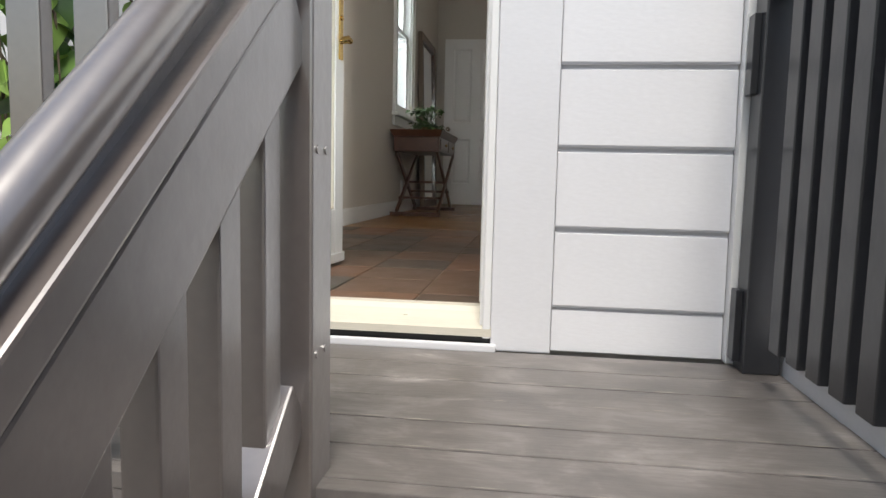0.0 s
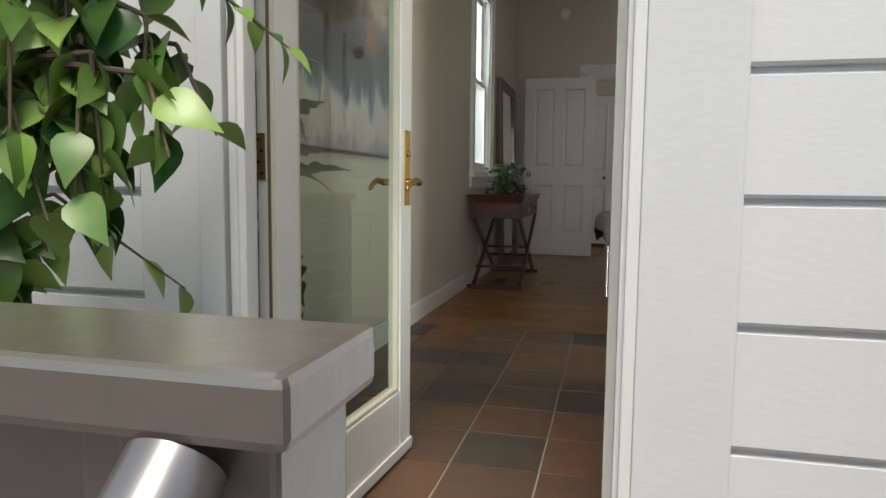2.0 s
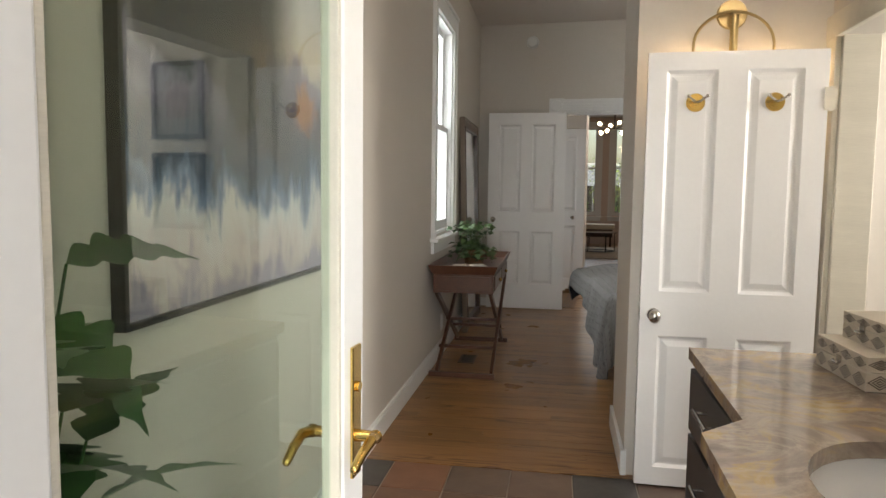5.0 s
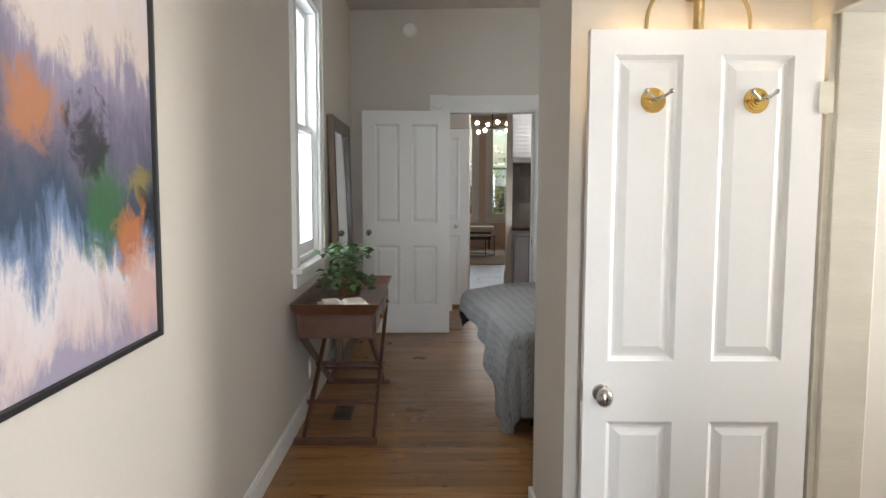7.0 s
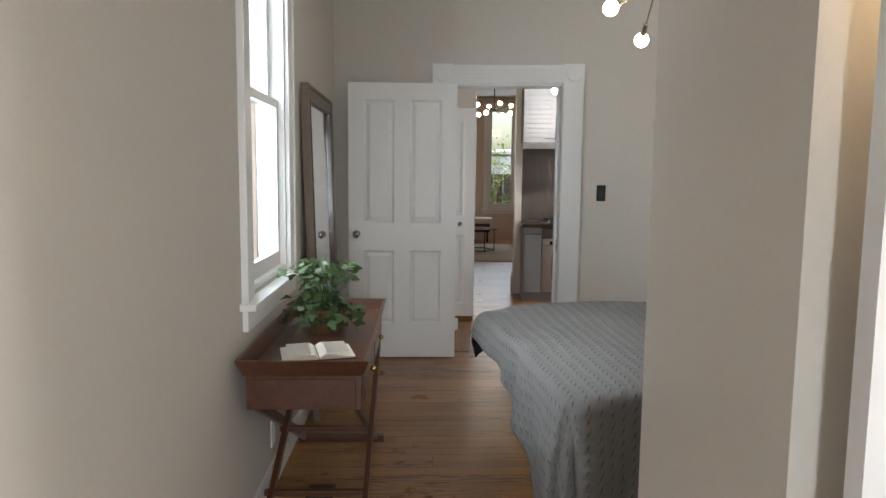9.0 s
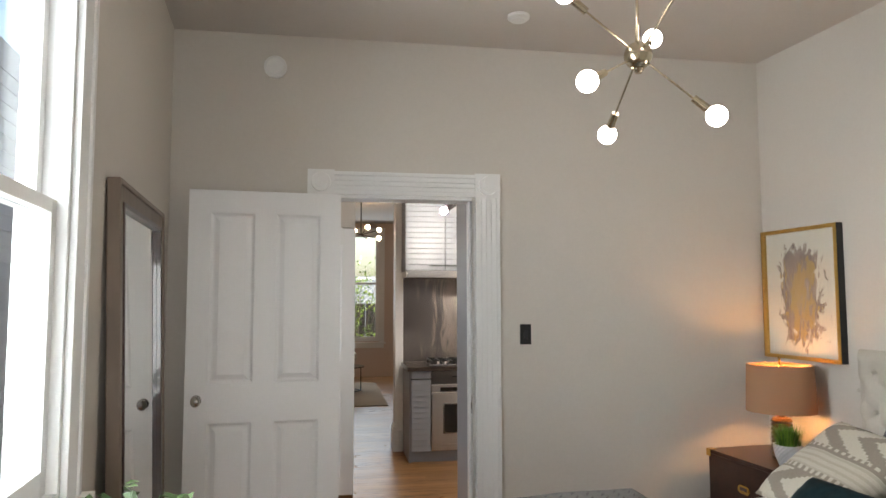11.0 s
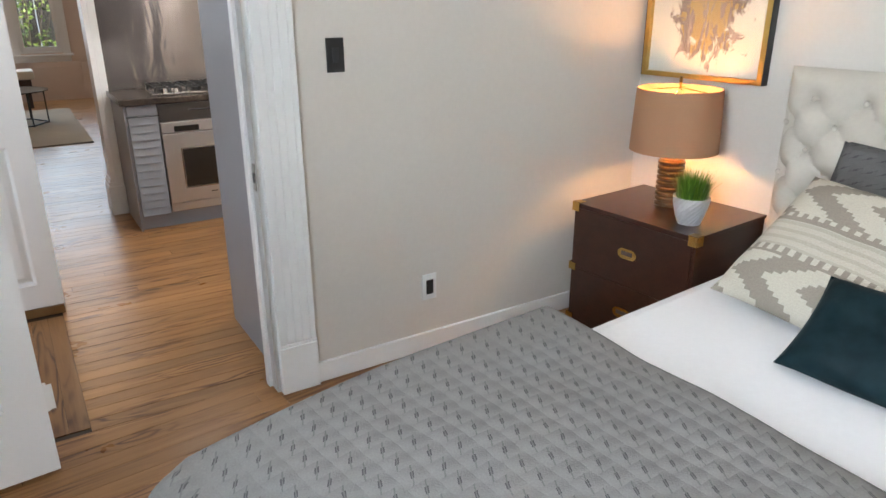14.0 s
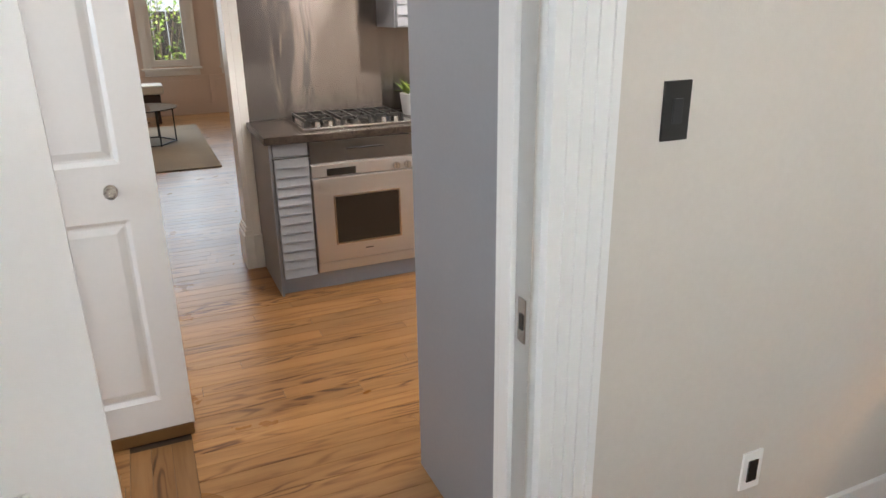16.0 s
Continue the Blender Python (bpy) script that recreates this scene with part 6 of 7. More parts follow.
gp = thing("potted_grass", "bright green grass in a dimpled white pot on the nightstand", "plant", pose(2.385, 8.085, 0.6145) @ Matrix.Diagonal((0.88, 0.88, 0.88, 1)))
bm = bmesh.new()
rows = []
for j in range(12):
    s = j / 11
    r = 0.05 + 0.032 * math.sin(s * 1.45)
    rows.append([bm.verts.new(((r + 0.0022 * ((a + j) % 2)) * math.cos(a * math.tau / 40), (r + 0.0022 * ((a + j) % 2)) * math.sin(a * math.tau / 40), 0.13 * s)) for a in range(40)])
for r0, r1 in zip(rows, rows[1:]):
    for i in range(40):
        bm.faces.new((r0[i], r0[(i + 1) % 40], r1[(i + 1) % 40], r1[i]))
bm.faces.new(rows[0])
ins = [bm.verts.new((v.co.x * 0.9, v.co.y * 0.9, 0.118)) for v in rows[-1]]
bm.faces.new(ins)
for i in range(40):
    bm.faces.new((rows[-1][i], rows[-1][(i + 1) % 40], ins[(i + 1) % 40], ins[i]))
part("pot", bm, POTWHITE, gp)
bm = bmesh.new()
rng = random.Random(3)
for i in range(520):
    a, r = rng.uniform(0, math.tau), 0.07 * math.sqrt(rng.random())
    b0 = Vector((r * math.cos(a), r * math.sin(a), 0.118))
    out = Vector((math.cos(a + rng.uniform(-0.8, 0.8)), math.sin(a + rng.uniform(-0.8, 0.8)), 0)) * (r * rng.uniform(0.2, 0.75) + 0.006)
    h = rng.uniform(0.07, 0.135)
    side = Vector((-math.sin(a), math.cos(a), 0)) * 0.0017
    mid, tip = b0 + out * 0.4 + Vector((0, 0, h * 0.6)), b0 + out + Vector((0, 0, h))
    v = [bm.verts.new(q) for q in (b0 - side, b0 + side, mid + side, mid - side, tip)]
    bm.faces.new((v[0], v[1], v[2], v[3]))
    bm.faces.new((v[3], v[2], v[4]))
tagged(part("grass", bm, GRASS, gp), kind="stuff")

# picture over the nightstand
art = thing("framed_abstract", "abstract grey and ochre painting in a gilt frame", "painting", pose(XR, 8.352, 1.532, 0, 0, -90))
W2, H2 = 0.298, 0.39
part("picture_frame", boxes((-W2, -W2 + 0.022, -0.045, -0.001, -H2, H2), (W2 - 0.022, W2, -0.045, -0.001, -H2, H2), (-W2 + 0.022, W2 - 0.022, -0.045, -0.001, H2 - 0.022, H2), (-W2 + 0.022, W2 - 0.022, -0.045, -0.001, -H2, -H2 + 0.022), bevel=0.002), GOLD, art)
for s_ in (-1, 1):
    x_ = s_ * (W2 + 0.0022)
    part("frame_side", boxes((x_ - 0.0017, x_ + 0.0017, -0.043, -0.001, -H2, H2)), BLACK, art)
part("sheet", boxes((-W2 + 0.022, W2 - 0.022, -0.022, -0.002, -H2 + 0.022, H2 - 0.022)), ARTSHEET, art)
g = part("glazing", boxes((-W2 + 0.022, W2 - 0.022, -0.030, -0.028, -H2 + 0.022, H2 - 0.022)), GLASS, art)
g.visible_shadow = False

# mirror over the headboard
hx = thing("geometric_mirror", "long hexagonal mirror in an open black wire frame", "mirror", pose(XR - 0.028, 7.06, 1.655, 0, 0, -93.5))
ins_ = [(-0.325, 0), (-0.245, 0.165), (0.245, 0.165), (0.325, 0), (0.245, -0.165), (-0.245, -0.165)]
bm = bmesh.new()
f0 = [bm.verts.new((x, -0.012, z)) for x, z in ins_]
f1 = [bm.verts.new((x, -0.016, z)) for x, z in ins_]
bm.faces.new(f0), bm.faces.new(f1)
for i in range(6):
    bm.faces.new((f0[i], f0[(i + 1) % 6], f1[(i + 1) % 6], f1[i]))
part("glass", bm, MIRROR, hx)
outs = [(-0.415, 0.055), (-0.30, 0.215), (0.0, 0.30), (0.30, 0.215), (0.415, 0.055), (0.415, -0.055), (0.30, -0.215), (0.0, -0.30), (-0.30, -0.215), (-0.415, -0.055)]
bm = bmesh.new()
rod = lambda a, b, ya, yb: cyl(bm, (a[0], ya, a[1]), (b[0], yb, b[1]), 0.0055, None, 8)
for i in range(6):
    rod(ins_[i], ins_[(i + 1) % 6], -0.016, -0.016)
for i in range(10):
    rod(outs[i], outs[(i + 1) % 10], -0.045, -0.045)
for a, b in ((0, 0), (9, 0), (1, 0), (1, 1), (2, 1), (2, 2), (3, 2), (3, 3), (4, 3), (5, 3), (6, 3), (6, 4), (7, 4), (7, 5), (8, 5), (8, 0)):
    rod(outs[a], ins_[b], -0.045, -0.016)
rod((0, 0.30), (0, 0.165), -0.045, -0.016)
rod((0, -0.30), (0, -0.165), -0.045, -0.016)
part("wire_frame", bm, BLACK, hx, "", True)

# ---- kitchen, beyond the far wall ----
tp = thing("tall_cabinet", "tall plain grey kitchen cabinet beside the doorway", "cabinet", F @ pose(0.165, FY + 0.15, 0))
part("side_panel", boxes((0, 0.02, 0.0, 0.62, 0.0, 2.35), bevel=0.002), GREYCAB, tp)
part("body", boxes((0.021, 0.62, 0.0, 0.6, 0.0, 2.35), bevel=0.002), GREYCAB, tp)
part("door_front", boxes((0.024, 0.618, 0.601, 0.62, 0.1, 2.34), bevel=0.002), GREYCAB, tp)

cd = door_leaf("closet_door", 0.76, 2.0, [(0.10, 0.66, 0.985, 1.90), (0.10, 0.66, 0.12, 0.80)], DOORWHITE, "white panelled closet door with a crystal knob", F @ pose(-1.29, 10.2, 0.05, 0, 0, 0.5))
bm = bmesh.new()
cyl(bm, (0.62, -0.019, 0.90), (0.62, -0.024, 0.90), 0.022, 0.02, 20)
cyl(bm, (0.62, -0.024, 0.90), (0.62, -0.04, 0.90), 0.008, None, 12)
part("knob_rose", bm, NICKEL, cd, "", True)
bm = bmesh.new()
ball(bm, (0.62, -0.052, 0.90), 0.021, 8)
part("crystal_knob", bm, CRYSTAL, cd, "cut crystal knob")
# added board in floor colour, covers the dark gap below the door
struct("trim_closet_sill", boxes((-1.29, -0.535, 10.185, 10.22, 0.0015, 0.046), bevel=0.002), OAKDARK, "oak-coloured board added to cover the dark gap under the closet door", F)
struct("wall_closet", boxes((-2.28, -1.30, 10.16, 10.26, 0, 3.08), (-1.30, -0.53, 10.22, 10.26, 2.06, 3.08), (-2.28, -0.53, 10.262, 10.9, 0, 3.08)), WALL, "pale closet block in the kitchen", F)


def louvred(parent, x0, x1, y, z0, z1, n_, name="louvred_door"):
    """A cabinet front of overlapping horizontal slats, facing -y."""
    fr_ = part(name, boxes((x0, x1, y, y + 0.018, z0, z1)), GREYCAB, parent)
    step = (z1 - z0) / n_
    for i in range(n_):
        bm = bmesh.new()
        za, zb = z0 + i * step, z0 + (i + 1) * step - 0.002
        pr = [(y - 0.001, zb), (y - 0.005, zb), (y - 0.016, za + 0.004), (y - 0.016, za), (y - 0.001, za)]
        l0 = [bm.verts.new((x0 + 0.002, *p)) for p in pr]
        l1 = [bm.verts.new((x1 - 0.002, *p)) for p in pr]
        bm.faces.new(l0), bm.faces.new(l1)
        for k in range(5):
            bm.faces.new((l0[k], l0[(k + 1) % 5], l1[(k + 1) % 5], l1[k]))
        part("slat", bm, GREYCAB, fr_)
    return fr_


KY = 11.33
kc = thing("base_cabinet", "grey louvred kitchen base cabinet beside the oven", "cabinet", F)
part("body", boxes((0.035, 0.225, KY, 11.88, 0.10, 0.84)), GREYCAB, kc)
part("end_panel", boxes((0.022, 0.035, KY - 0.012, 11.88, 0.0, 0.84), bevel=0.001), GREYCAB, kc)
part("plinth", boxes((0.035, 1.60, KY + 0.03, 11.88, 0.0, 0.099)), GREYCAB, kc)
louvred(kc, 0.04, 0.222, KY - 0.018, 0.105, 0.765, 13)
part("drawer_front", boxes((0.04, 0.222, KY - 0.018, KY, 0.775, 0.835), bevel=0.002), GREYCAB, kc)
bm = bmesh.new()
cyl(bm, (0.03, KY - 0.045, 0.77), (0.225, KY - 0.045, 0.77), 0.005, None, 10)
for x in (0.06, 0.2):
    cyl(bm, (x, KY - 0.018, 0.77), (x, KY - 0.045, 0.77), 0.004, None, 8)
part("pull", bm, BLACK, kc, "black bar pull", True)
kr = thing("base_cabinet", "grey louvred base cabinet with bar pulls", "cabinet", F)
part("body", boxes((0.825, 1.60, KY, 11.88, 0.10, 0.84)), GREYCAB, kr)
louvred(kr, 0.83, 1.2, KY - 0.018, 0.105, 0.40, 6)
louvred(kr, 0.83, 1.2, KY - 0.018, 0.41, 0.835, 9)

ov = thing("wall_oven", "stainless built-in oven with a dark window", "oven", F)
part("body", boxes((0.228, 0.822, KY - 0.01, 11.85, 0.105, 0.836)), STEEL, ov)
part("drawer_front", boxes((0.23, 0.82, KY - 0.022, KY - 0.0101, 0.72, 0.835), bevel=0.002), material("dark_steel", (0.2, 0.19, 0.18), 0.3, 1.0, amount=0.05), ov)
part("control_panel", boxes((0.23, 0.82, KY - 0.034, KY - 0.0101, 0.648, 0.712), bevel=0.003), OVENSTEEL, ov)
part("display", boxes((0.31, 0.47, KY - 0.0365, KY - 0.0342, 0.652, 0.69)), DARKGLASS, ov)
for x in (0.70, 0.765):
    bm = bmesh.new()
    cyl(bm, (x, KY - 0.034, 0.672), (x, KY - 0.055, 0.672), 0.02, 0.018, 20)
    box(bm, x - 0.004, x + 0.004, KY - 0.062, KY - 0.05, 0.655, 0.689)
    part("knob", bm, STEEL, ov, "", True)
dn_ = part("oven_door", boxes((0.23, 0.82, KY - 0.042, KY - 0.0101, 0.172, 0.641), bevel=0.004), OVENSTEEL, ov)
part("window", boxes((0.345, 0.705, KY - 0.0445, KY - 0.0422, 0.275, 0.535)), DARKGLASS, dn_)
part("window_trim", boxes((0.335, 0.344, KY - 0.0455, KY - 0.0422, 0.265, 0.545), (0.706, 0.715, KY - 0.0455, KY - 0.0422, 0.265, 0.545), (0.344, 0.706, KY - 0.0455, KY - 0.0422, 0.265, 0.274), (0.344, 0.706, KY - 0.0455, KY - 0.0422, 0.536, 0.545)), NICKEL, dn_)
part("badge", boxes((0.5, 0.545, KY - 0.0432, KY - 0.0422, 0.222, 0.228)), BLACK, dn_)
part("vent_strip", boxes((0.23, 0.82, KY - 0.03, KY - 0.0101, 0.112, 0.166), bevel=0.003), OVENSTEEL, ov)
bm = bmesh.new()
cyl(bm, (0.42, KY - 0.04, 0.79), (0.63, KY - 0.04, 0.79), 0.005, None, 10)
for x in (0.45, 0.6):
    cyl(bm, (x, KY - 0.022, 0.79), (x, KY - 0.04, 0.79), 0.004, None, 8)
part("drawer_pull", bm, BLACK, ov, "black bar pull", True)

kt = thing("kitchen_worktop", "polished dark brown marble kitchen worktop", "countertop", F)
part("slab", boxes((0.0, 1.62, KY - 0.045, 11.88, 0.842, 0.88), bevel=0.004), DARKMARBLE, kt)
ck = thing("gas_cooktop", "stainless gas cooktop with black grates", "cooktop", F)
part("tray", boxes((0.22, 0.84, KY + 0.05, 11.80, 0.8805, 0.895), bevel=0.004), STEEL, ck)
for x0 in (0.25, 0.45, 0.64):
    bm = bmesh.new()
    for y in (KY + 0.16, KY + 0.29, KY + 0.42):
        box(bm, x0, x0 + 0.17, y - 0.005, y + 0.005, 0.915, 0.928)
    for x in (x0, x0 + 0.08, x0 + 0.16):
        box(bm, x, x + 0.01, KY + 0.12, KY + 0.45, 0.913, 0.926)
    for x in (x0, x0 + 0.16):
        for y in (KY + 0.13, KY + 0.44):
            box(bm, x, x + 0.012, y - 0.006, y + 0.006, 0.8952, 0.915)
    part("grate", bm, BLACK, ck)
    for y in (KY + 0.2, KY + 0.37):
        bm = bmesh.new()
        cyl(bm, (x0 + 0.085, y, 0.8952), (x0 + 0.085, y, 0.91), 0.035, 0.03, 20)
        part("burner", bm, BLACK, ck, "", True)
for x in (0.31, 0.38, 0.68, 0.75):
    bm = bmesh.new()
    cyl(bm, (x, KY + 0.085, 0.8952), (x, KY + 0.085, 0.92), 0.016, 0.013, 16)
    part("knob", bm, STEEL, ck, "", True)
sp_m, n, l, b = nodes_of("wavy_steel_sheet", 0.2, 1.0)
b.inputs["Base Color"].default_value = (0.24, 0.212, 0.195, 1)
b.inputs["Anisotropic"].default_value = 0.95
tg = n.new("ShaderNodeTangent")
tg.direction_type, tg.axis = "RADIAL", "Z"
b.inputs["Anisotropic Rotation"].default_value = 0.25
l.new(tg.outputs[0], b.inputs["Tangent"])
relief(n, l, b, noise_tex(n, l, mapped(n, l, (3.0, 3.0, 0.9)), 2.4, 2, 0.4, 0.6), 0.3, 0.03)
l.new(calc(n, l, "MULTIPLY_ADD", noise_tex(n, l, mapped(n, l, (90, 90, 2)), 3.0), 0.06, 0.22), b.inputs["Roughness"])
bs = thing("steel_backsplash", "stainless steel backsplash sheet behind the cooktop", "backsplash", F @ pose(0.8, 11.88, 0.88))
part("sheet", boxes((-0.79, 0.82, -0.004, 0, 0.001, 0.86)), sp_m, bs)
part("edge_trim", boxes((-0.80, -0.79, -0.007, 0, 0.001, 0.86), bevel=0.001), STEEL, bs)
struct("wall_range", boxes((-0.03, 3.6, 11.881, 12.02, 0, 3.08)), WALL, "kitchen wall behind the range", F)
struct("trim_range_end", boxes((-0.062, -0.03, 11.85, 12.05, 0.0, 3.08), (-0.085, -0.03, 11.83, 12.07, 0.0, 0.21), (-0.078, -0.03, 11.838, 12.062, 0.21, 0.24), (-0.07, -0.03, 11.845, 12.055, 0.24, 0.262), (-0.03, 0.02, 11.85, 11.881, 0.0, 3.08), (-0.03, 0.021, 11.83, 11.85, 0.0, 0.21), bevel=0.003), WHITE, "white wall end trim with a tall moulded base", F)
up = thing("upper_cabinet", "grey louvred upper kitchen cabinet over the hood", "cabinet", F)
part("body", boxes((0.0, 0.80, 11.57, 11.878, 1.79, 2.75)), GREYCAB, up)
louvred(up, 0.005, 0.398, 11.55, 1.80, 2.74, 18)
louvred(up, 0.402, 0.795, 11.55, 1.80, 2.74, 18)
bm = bmesh.new()
cyl(bm, (0.24, 11.51, 1.84), (0.56, 11.51, 1.84), 0.005, None, 10)
for x in (0.27, 0.53):
    cyl(bm, (x, 11.548, 1.84), (x, 11.51, 1.84), 0.004, None, 8)
part("pull", bm, BLACK, up, "black bar pull", True)
ux = thing("upper_cabinet", "grey louvred wall cabinet with a black bar pull", "cabinet", F)
part("body", boxes((0.82, 1.6, 11.57, 11.878, 1.38, 2.75)), GREYCAB, ux)
louvred(ux, 0.825, 1.595, 11.55, 1.39, 2.74, 24)
bm = bmesh.new()
cyl(bm, (0.9, 11.51, 1.43), (1.1, 11.51, 1.43), 0.005, None, 10)
part("pull", bm, BLACK, ux, "black bar pull", True)
hd = thing("range_hood", "slim stainless range hood under the cabinet", "hood", F)
part("body", boxes((0.005, 0.80, 11.46, 11.878, 1.72, 1.788), bevel=0.004), STEEL, hd)
bm = bmesh.new()
for x in (0.12, 0.26, 0.54, 0.68):
    cyl(bm, (x, 11.458, 1.752), (x, 11.452, 1.752), 0.012, None, 14)
part("button", bm, NICKEL, hd, "", True)
sp = thing("track_spotlight", "lit black ceiling track spotlight", "lamp", F @ pose(0.27, 11.0, 2.30))
bm = bmesh.new()
cyl(bm, (0.05, 0.0, 0.03), (0.16, 0.02, 0.10), 0.03, 0.026, 18)
part("can", bm, BLACK, sp, "", True)
bm = bmesh.new()
cyl(bm, (0.13, 0.015, 0.08), (0.13, 0.015, 0.78), 0.008, None, 10)
part("stem", bm, BLACK, sp, "", True)
bm = bmesh.new()
ball(bm, (0.025, 0.0, 0.01), 0.032, 16)
part("bulb", bm, BULBK, sp, "lit spot bulb", True)
tagged(sp, group="track spotlights")
for x, y in ((1.25, 10.4), (0.85, 10.1)):
    copy_thing(sp, F @ pose(x, y, 2.30))
kp = thing("potted_succulent", "green succulents in a pale round pot on the worktop", "plant", F @ pose(0.99, 11.70, 0.8805))
bm = bmesh.new()
cyl(bm, (0, 0, 0), (0, 0, 0.12), 0.085, 0.1, 28)
part("pot", bm, POTWHITE, kp, "", True)
rng = random.Random(2)
sl = leaf_mesh("succulent_leaf", 0.13, 0.012, GARDEN, 0.5, 0.15, 5)
for i in range(46):
    put_leaf(sl, kp, (rng.uniform(-0.06, 0.06), rng.uniform(-0.06, 0.06), 0.11), rng.uniform(-180, 180), rng.uniform(-85, -15), 0, rng.uniform(0.45, 1.2))

# ---- living room ----
rg = new("rug", mesh_of("rug", boxes((-2.1, 0.13, 14.85, 17.7, 0.0, 0.014), bevel=0.004), RUGM))
rg.matrix_world = F
tagged(rg, "pale woven jute rug on the oak floor", "rug")
ctb = thing("coffee_table", "round glass coffee table on a black metal frame", "table", F @ pose(-0.55, 16.5, 0.0145))
bm = bmesh.new()
cyl(bm, (0, 0, 0.40), (0, 0, 0.412), 0.42, None, 48)
part("tabletop", bm, DARKGLASS, ctb, "", True)
for k in range(6):
    a = k * math.tau / 6
    p = (0.36 * math.cos(a), 0.36 * math.sin(a))
    bm = boxes((p[0] - 0.008, p[0] + 0.008, p[1] - 0.008, p[1] + 0.008, 0, 0.40))
    part("leg", bm, BLACK, ctb)
    q = (0.36 * math.cos(a + math.tau / 6), 0.36 * math.sin(a + math.tau / 6))
    part("ring_bar", bar((*p, 0.012), (*q, 0.012), 0.014, 0.014, 0), BLACK, ctb)
bh = thing("bench", "upholstered cream bench under the bay window", "bench", F @ pose(-0.75, 18.2, 0))
part("cushion", boxes((-0.55, 0.55, -0.22, 0.22, 0.40, 0.52), bevel=0.03), CREAM, bh)
part("frame", boxes((-0.5, 0.5, -0.19, 0.19, 0.22, 0.399), bevel=0.01), WALNUT, bh)
for x in (-0.45, 0.45):
    for y in (-0.15, 0.15):
        part("leg", boxes((x - 0.02, x + 0.02, y - 0.02, y + 0.02, 0, 0.22)), WALNUT, bh)
lc = thing("globe_chandelier", "black branching chandelier with glowing globe bulbs", "chandelier", F @ pose(-0.25, 15.5, 2.52))
bm = bmesh.new()
cyl(bm, (0, 0, 0), (0, 0, 0.56), 0.01, None, 10)
part("stem", bm, BLACK, lc, "", True)
for k in range(8):
    a = k * math.tau / 8 + 0.3
    v = Vector((0.30 * math.cos(a), 0.30 * math.sin(a), (0.09, -0.06)[k % 2]))
    bm = bmesh.new()
    cyl(bm, (0, 0, 0.0), v, 0.007, None, 8)
    arm = part("arm", bm, BLACK, lc)
    bm = bmesh.new()
    ball(bm, v, 0.037, 14)
    part("bulb", bm, BULBL, arm, "glowing globe bulb", True)

# ---- garden beyond the bay ----
fn = thing("lattice_fence", "dark board fence with a white lattice top", "fence", F @ pose(0, 21.0, -0.3))
for i in range(28):
    x = -3.0 + 0.24 * i
    part("board", boxes((x, x + 0.225, 0, 0.03, 0, 1.75)), FENCE, fn)
bm = bmesh.new()
for i in range(64):
    x = -3.4 + 0.115 * i
    for s in (-1, 1):
        beam(bm, (x, 0.012 + 0.006 * s, 1.76), (x + s * 0.55, 0.012 + 0.006 * s, 2.31), 0.008, 0.028, (0, 1, 0))
part("lattice", bm, WHITE, fn, "white crossed lattice")
part("rail", boxes((-3.0, 3.7, -0.01, 0.04, 2.31, 2.37)), WHITE, fn)
rng = random.Random(17)
for nm, cx, cy, hh in (("garden_tree", -0.15, 20.3, 2.5), ("garden_shrub", -1.25, 20.2, 1.2), ("garden_tree", 1.35, 20.5, 2.4)):
    gt = thing(nm, "sunlit yellow-green garden shrub before the fence", "shrub", F @ pose(cx, cy, -0.3))
    bm = bmesh.new()
    bm2 = bmesh.new()
    for k in range(16):
        yaw, top_ = rng.uniform(0, math.tau), rng.uniform(0.35, 1.0) * hh
        e = Vector((0.6 * rng.random() * math.cos(yaw), 0.35 * rng.random() * math.sin(yaw), top_))
        cyl(bm, (0, 0, 0), e * 0.5 + Vector((0, 0, 0.05)), 0.018, 0.012, 7)
        cyl(bm, e * 0.5 + Vector((0, 0, 0.05)), e, 0.012, 0.004, 7)
        for i in range(46):
            c = e + Vector((rng.gauss(0, 0.17), rng.gauss(0, 0.13), rng.gauss(0, 0.16)))
            m_ = pose(*c, rng.uniform(-180, 180), rng.uniform(-60, 60), rng.uniform(-180, 180))
            ln, wd = rng.uniform(0.05, 0.1), rng.uniform(0.018, 0.03)
            q = [bm2.verts.new(m_ @ Vector(p)) for p in ((0, 0, 0), (ln * 0.5, -wd, 0.01), (ln, 0, 0), (ln * 0.5, wd, 0.01))]
            bm2.faces.new(q)
    part("trunk", bm, TWIG, gt)
    tagged(part("crown", bm2, GARDEN, gt), kind="stuff")
struct("backdrop", boxes((-9, 9, 24.0, 24.2, -0.3, 2.2)), BLUEGREY, "pale house wall beyond the garden fence", F)

# ---- pieces: siding, deck boards, tiles, floor strips ----


def board_mesh(name, x0, x1, h, mat):
    """Lapped weatherboard: thick at its lower edge, rabbeted at the top."""
    bm = bmesh.new()
    pr = [(0.028, 0), (0.001, 0), (-0.002, 0.006), (0.004, h - 0.014), (0.011, h - 0.009), (0.012, h), (0.028, h)]
    a = [bm.verts.new((x0, y, z)) for y, z in pr]
    b = [bm.verts.new((x1, y, z)) for y, z in pr]
    bm.faces.new(a), bm.faces.new(b)
    for i in range(len(pr)):
        k = (i + 1) % len(pr)
        bm.faces.new((a[i], a[k], b[k], b[i]))
    return mesh_of(name, bm, mat)


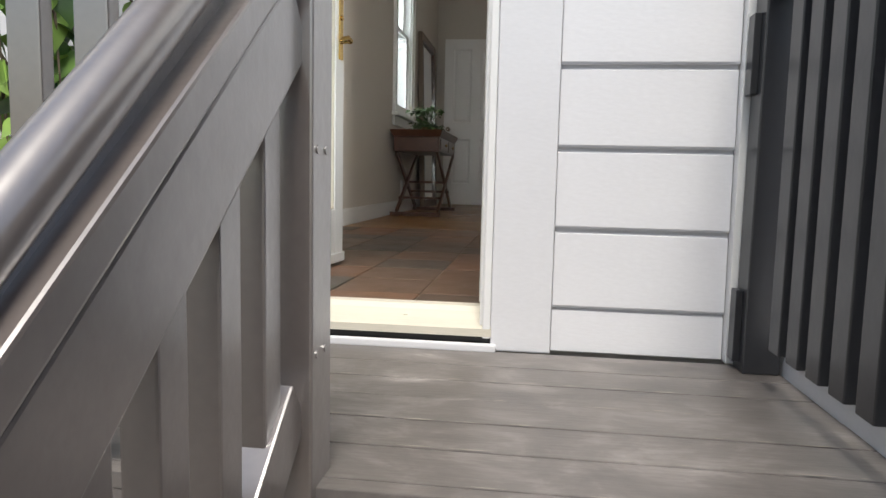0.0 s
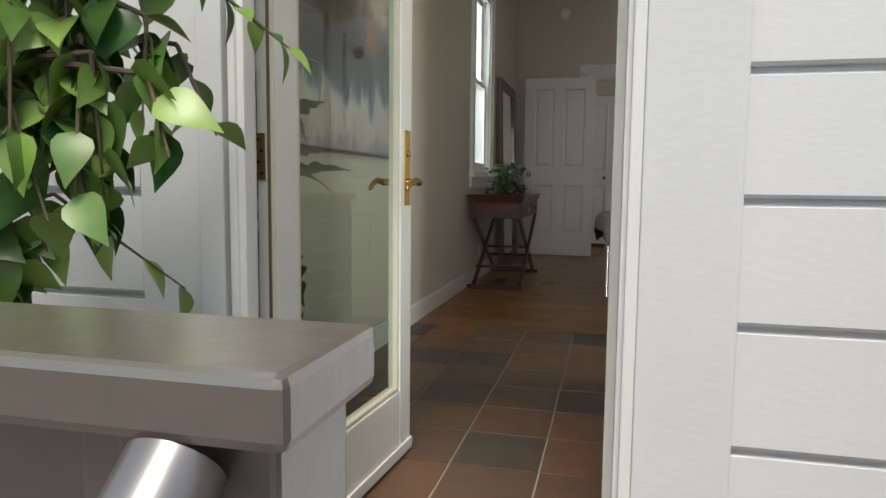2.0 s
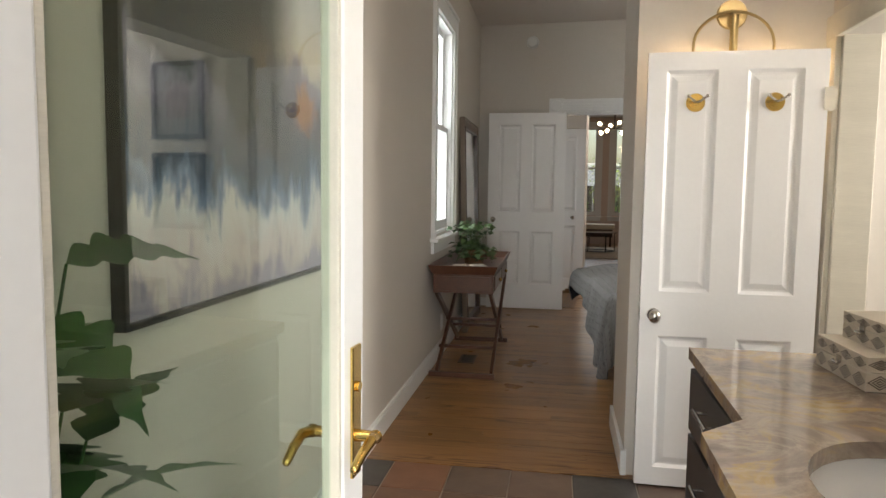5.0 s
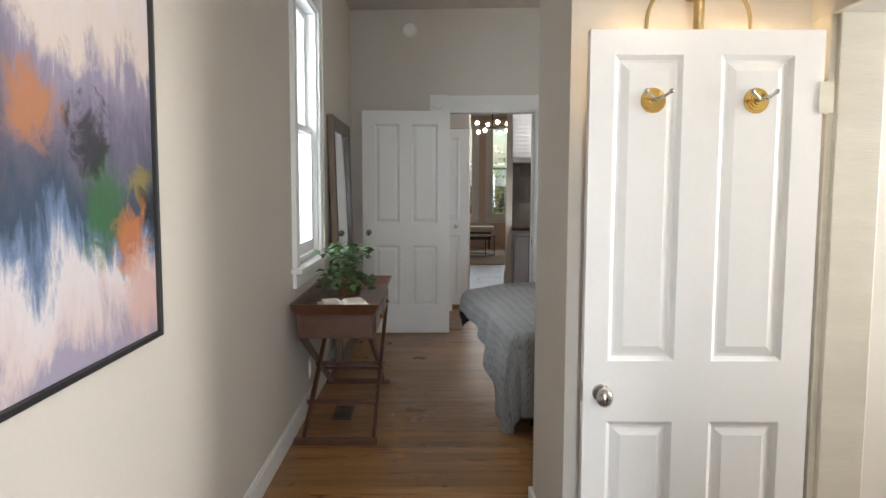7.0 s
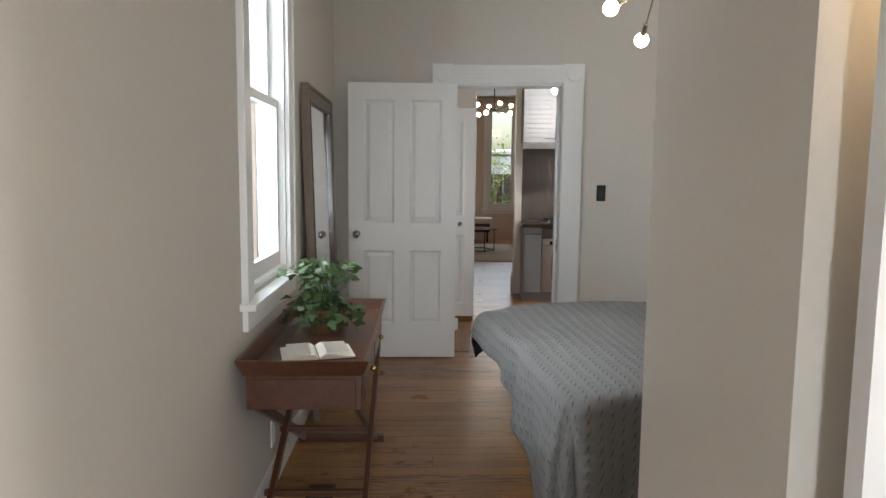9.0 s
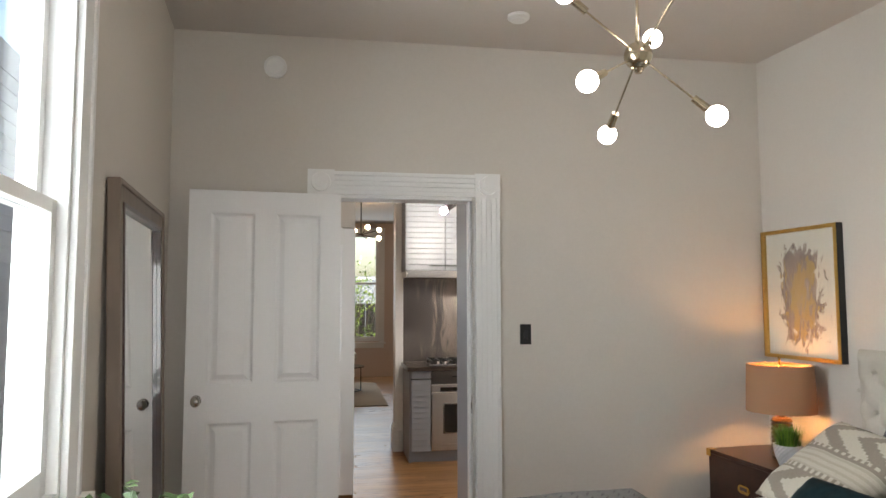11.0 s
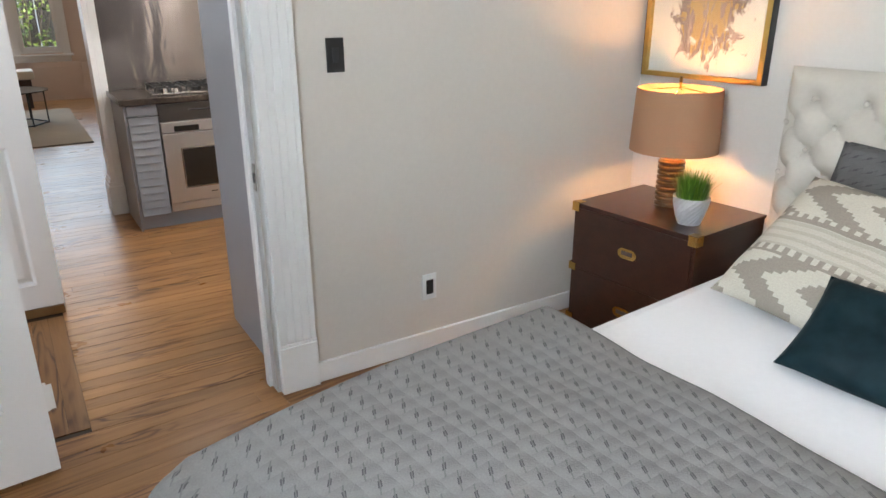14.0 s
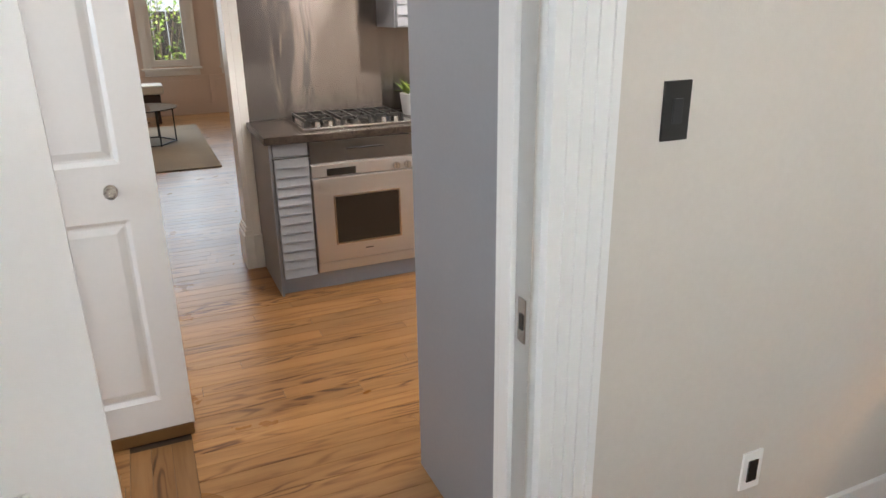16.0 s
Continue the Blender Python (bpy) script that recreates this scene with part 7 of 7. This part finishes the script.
for x0, x1 in ((0.504, 0.923), (-1.79, -0.577)):
    sd = struct("siding", boxes((x0, x1, YE + 0.0282, YE + 0.0298, -0.09, 3.3)), SIDING, "white painted lapped weatherboards")
    me = board_mesh("board", x0, x1, 0.2015, SIDING)
    for i in range(17):
        b = new("board", me)
        b.parent = sd
        b.location = (0, YE, -0.176 + 0.2015 * i if i else -0.09)
        if i == 0:
            b.scale = (1, 1, 0.57)

dk = struct("deck", boxes((-1.75, 1.03, 0.86, YE - 0.03, -0.20, -0.119)), DECKP, "worn dark painted deck boards")
rng = random.Random(31)
FLECK = material("bare_joint_wood", (0.42, 0.38, 0.33), 0.8, amount=0.15)
edges_ = [0.86, 0.897, 1.025, 1.153, 1.281, 1.409, 1.537, YE - 0.032]
for a, b in zip(edges_, edges_[1:]):
    bm = boxes((-1.75, 1.03, a + 0.0014, b - 0.0014, -0.118, -0.09 + rng.uniform(-0.0014, 0.0014)), bevel=0.002)
    p = new("plank", mesh_of("plank", bm, DECKP))
    p.parent = dk
bm = bmesh.new()
for y in edges_[1:6]:
    x = -0.6
    while x < 0.95:
        ln = rng.uniform(0.01, 0.09)
        if rng.random() < 0.55:
            s_ = rng.choice((-1, 1)) * 0.002
            w_ = rng.uniform(0.0008, 0.0028)
            q = [(x, y + s_), (x + ln * 0.5, y + s_ - w_), (x + ln, y + s_), (x + ln * 0.6, y + s_ + w_)]
            bm.faces.new([bm.verts.new((*v, -0.0878)) for v in q])
        x += ln + rng.uniform(0.0, 0.05)
tagged(part("paint_chips", bm, FLECK, dk), kind="stuff")

tl = bpy.data.objects["floor_tiled"]
tile = mesh_of("tile", boxes((-0.1335, 0.1335, -0.138, 0.138, -0.008, 0.0), bevel=0.0025), SLATE)
for i in range(-3, 5):
    for j in range(-1, 9):
        x0, x1 = max(0.122 + 0.273 * (i - 1), XL), min(0.122 + 0.273 * i, 1.12)
        y0, y1 = max(2.25 + 0.2825 * (j - 1), YE + T), min(2.25 + 0.2825 * j, 4.51)
        if x1 - x0 < 0.04 or y1 - y0 < 0.04:
            continue
        full = x1 - x0 > 0.27 and y1 - y0 > 0.28
        me = tile if full else mesh_of("tile", boxes((-(x1 - x0) / 2 + 0.003, (x1 - x0) / 2 - 0.003, -(y1 - y0) / 2 + 0.003, (y1 - y0) / 2 - 0.003, -0.008, 0.0), bevel=0.0025), SLATE)
        t_ = new("tile", me)
        t_.parent = tl
        t_.location = ((x0 + x1) / 2, (y0 + y1) / 2, rng.uniform(-0.0012, 0.0012))

DARKGAP = material("floor_gap", (0.03, 0.016, 0.008), 0.7, amount=0.1)


def strip_floor(name, label, x0, x1, y0, y1, near, m=None, width=0.0575, seed=5, border=None):
    """Oak strips along x; those in the near stretch are pieces, the others one mesh."""
    base = struct(name, boxes((x0, x1, y0, y1, -0.06, -0.0045)), DARKGAP, label, m)
    r = random.Random(seed)
    bm = bmesh.new()
    count, y = 0, y0
    while y < y1 - 0.01:
        ye = min(y + width, y1)
        x = x0 - r.uniform(0, 0.6)
        while x < x1:
            xe = x + r.uniform(0.7, 1.9)
            a, b = max(x, x0), min(xe, x1)
            if border and y < border[3] and border[2] < ye:
                if a < border[0] < b:
                    b = border[0]
                    xe = border[1]
                elif border[0] <= a < border[1]:
                    a = border[1]
                    b = max(b, a)
            if b - a > 0.01:
                dz = r.uniform(-0.0003, 0.0003)
                if near and near[0] < (a + b) / 2 < near[1] and near[2] < y < near[3] and count < 300:
                    q = bmesh.new()
                    box(q, a + 0.0009, b - 0.0009, y + 0.0009, ye - 0.0009, -0.004, dz)
                    p = new("plank", mesh_of("plank", q, OAK))
                    p.parent = base
                    count += 1
                else:
                    v = [(a + 0.0009, y + 0.0009), (b - 0.0009, y + 0.0009), (b - 0.0009, ye - 0.0009), (a + 0.0009, ye - 0.0009)]
                    lo_ = [bm.verts.new((*q, -0.004)) for q in v]
                    hi_ = [bm.verts.new((*q, dz)) for q in v]
                    bm.faces.new(hi_)
                    for k in range(4):
                        bm.faces.new((lo_[k], lo_[(k + 1) % 4], hi_[(k + 1) % 4], hi_[k]))
            x = xe
        y = ye
    if border:
        wide = (border[1] - border[0]) / 3
        for k in range(3):
            q = bmesh.new()
            box(q, -0.4, 0.4, -wide / 2 + 0.0006, wide / 2 - 0.0006, -0.004, 0)
            p = new("border_plank", mesh_of("border_plank", q, OAKDARK))
            p.parent = base
            p.matrix_basis = pose(border[0] + (k + 0.5) * wide, (border[2] + border[3]) / 2, 0, 0, 0, 90) @ Matrix.Diagonal(((border[3] - border[2]) / 0.8, 1, 1, 1))
    rest = part("planks", bm, OAK, base)
    tagged(rest, kind="stuff")
    return base


strip_floor("floor", "dark polished oak strip floor", XL - 0.02, 2.8, 4.512, 8.98, (-0.9, 1.4, 5.6, 8.9), None, 0.080)
strip_floor("floor_kitchen", "polished oak strip floor of the kitchen", -2.3, 3.6, FY + 0.03, 18.8, (-0.8, 0.9, FY, 11.4), F, 0.080, 9, (-0.76, -0.55, FY + 0.14, 10.15))
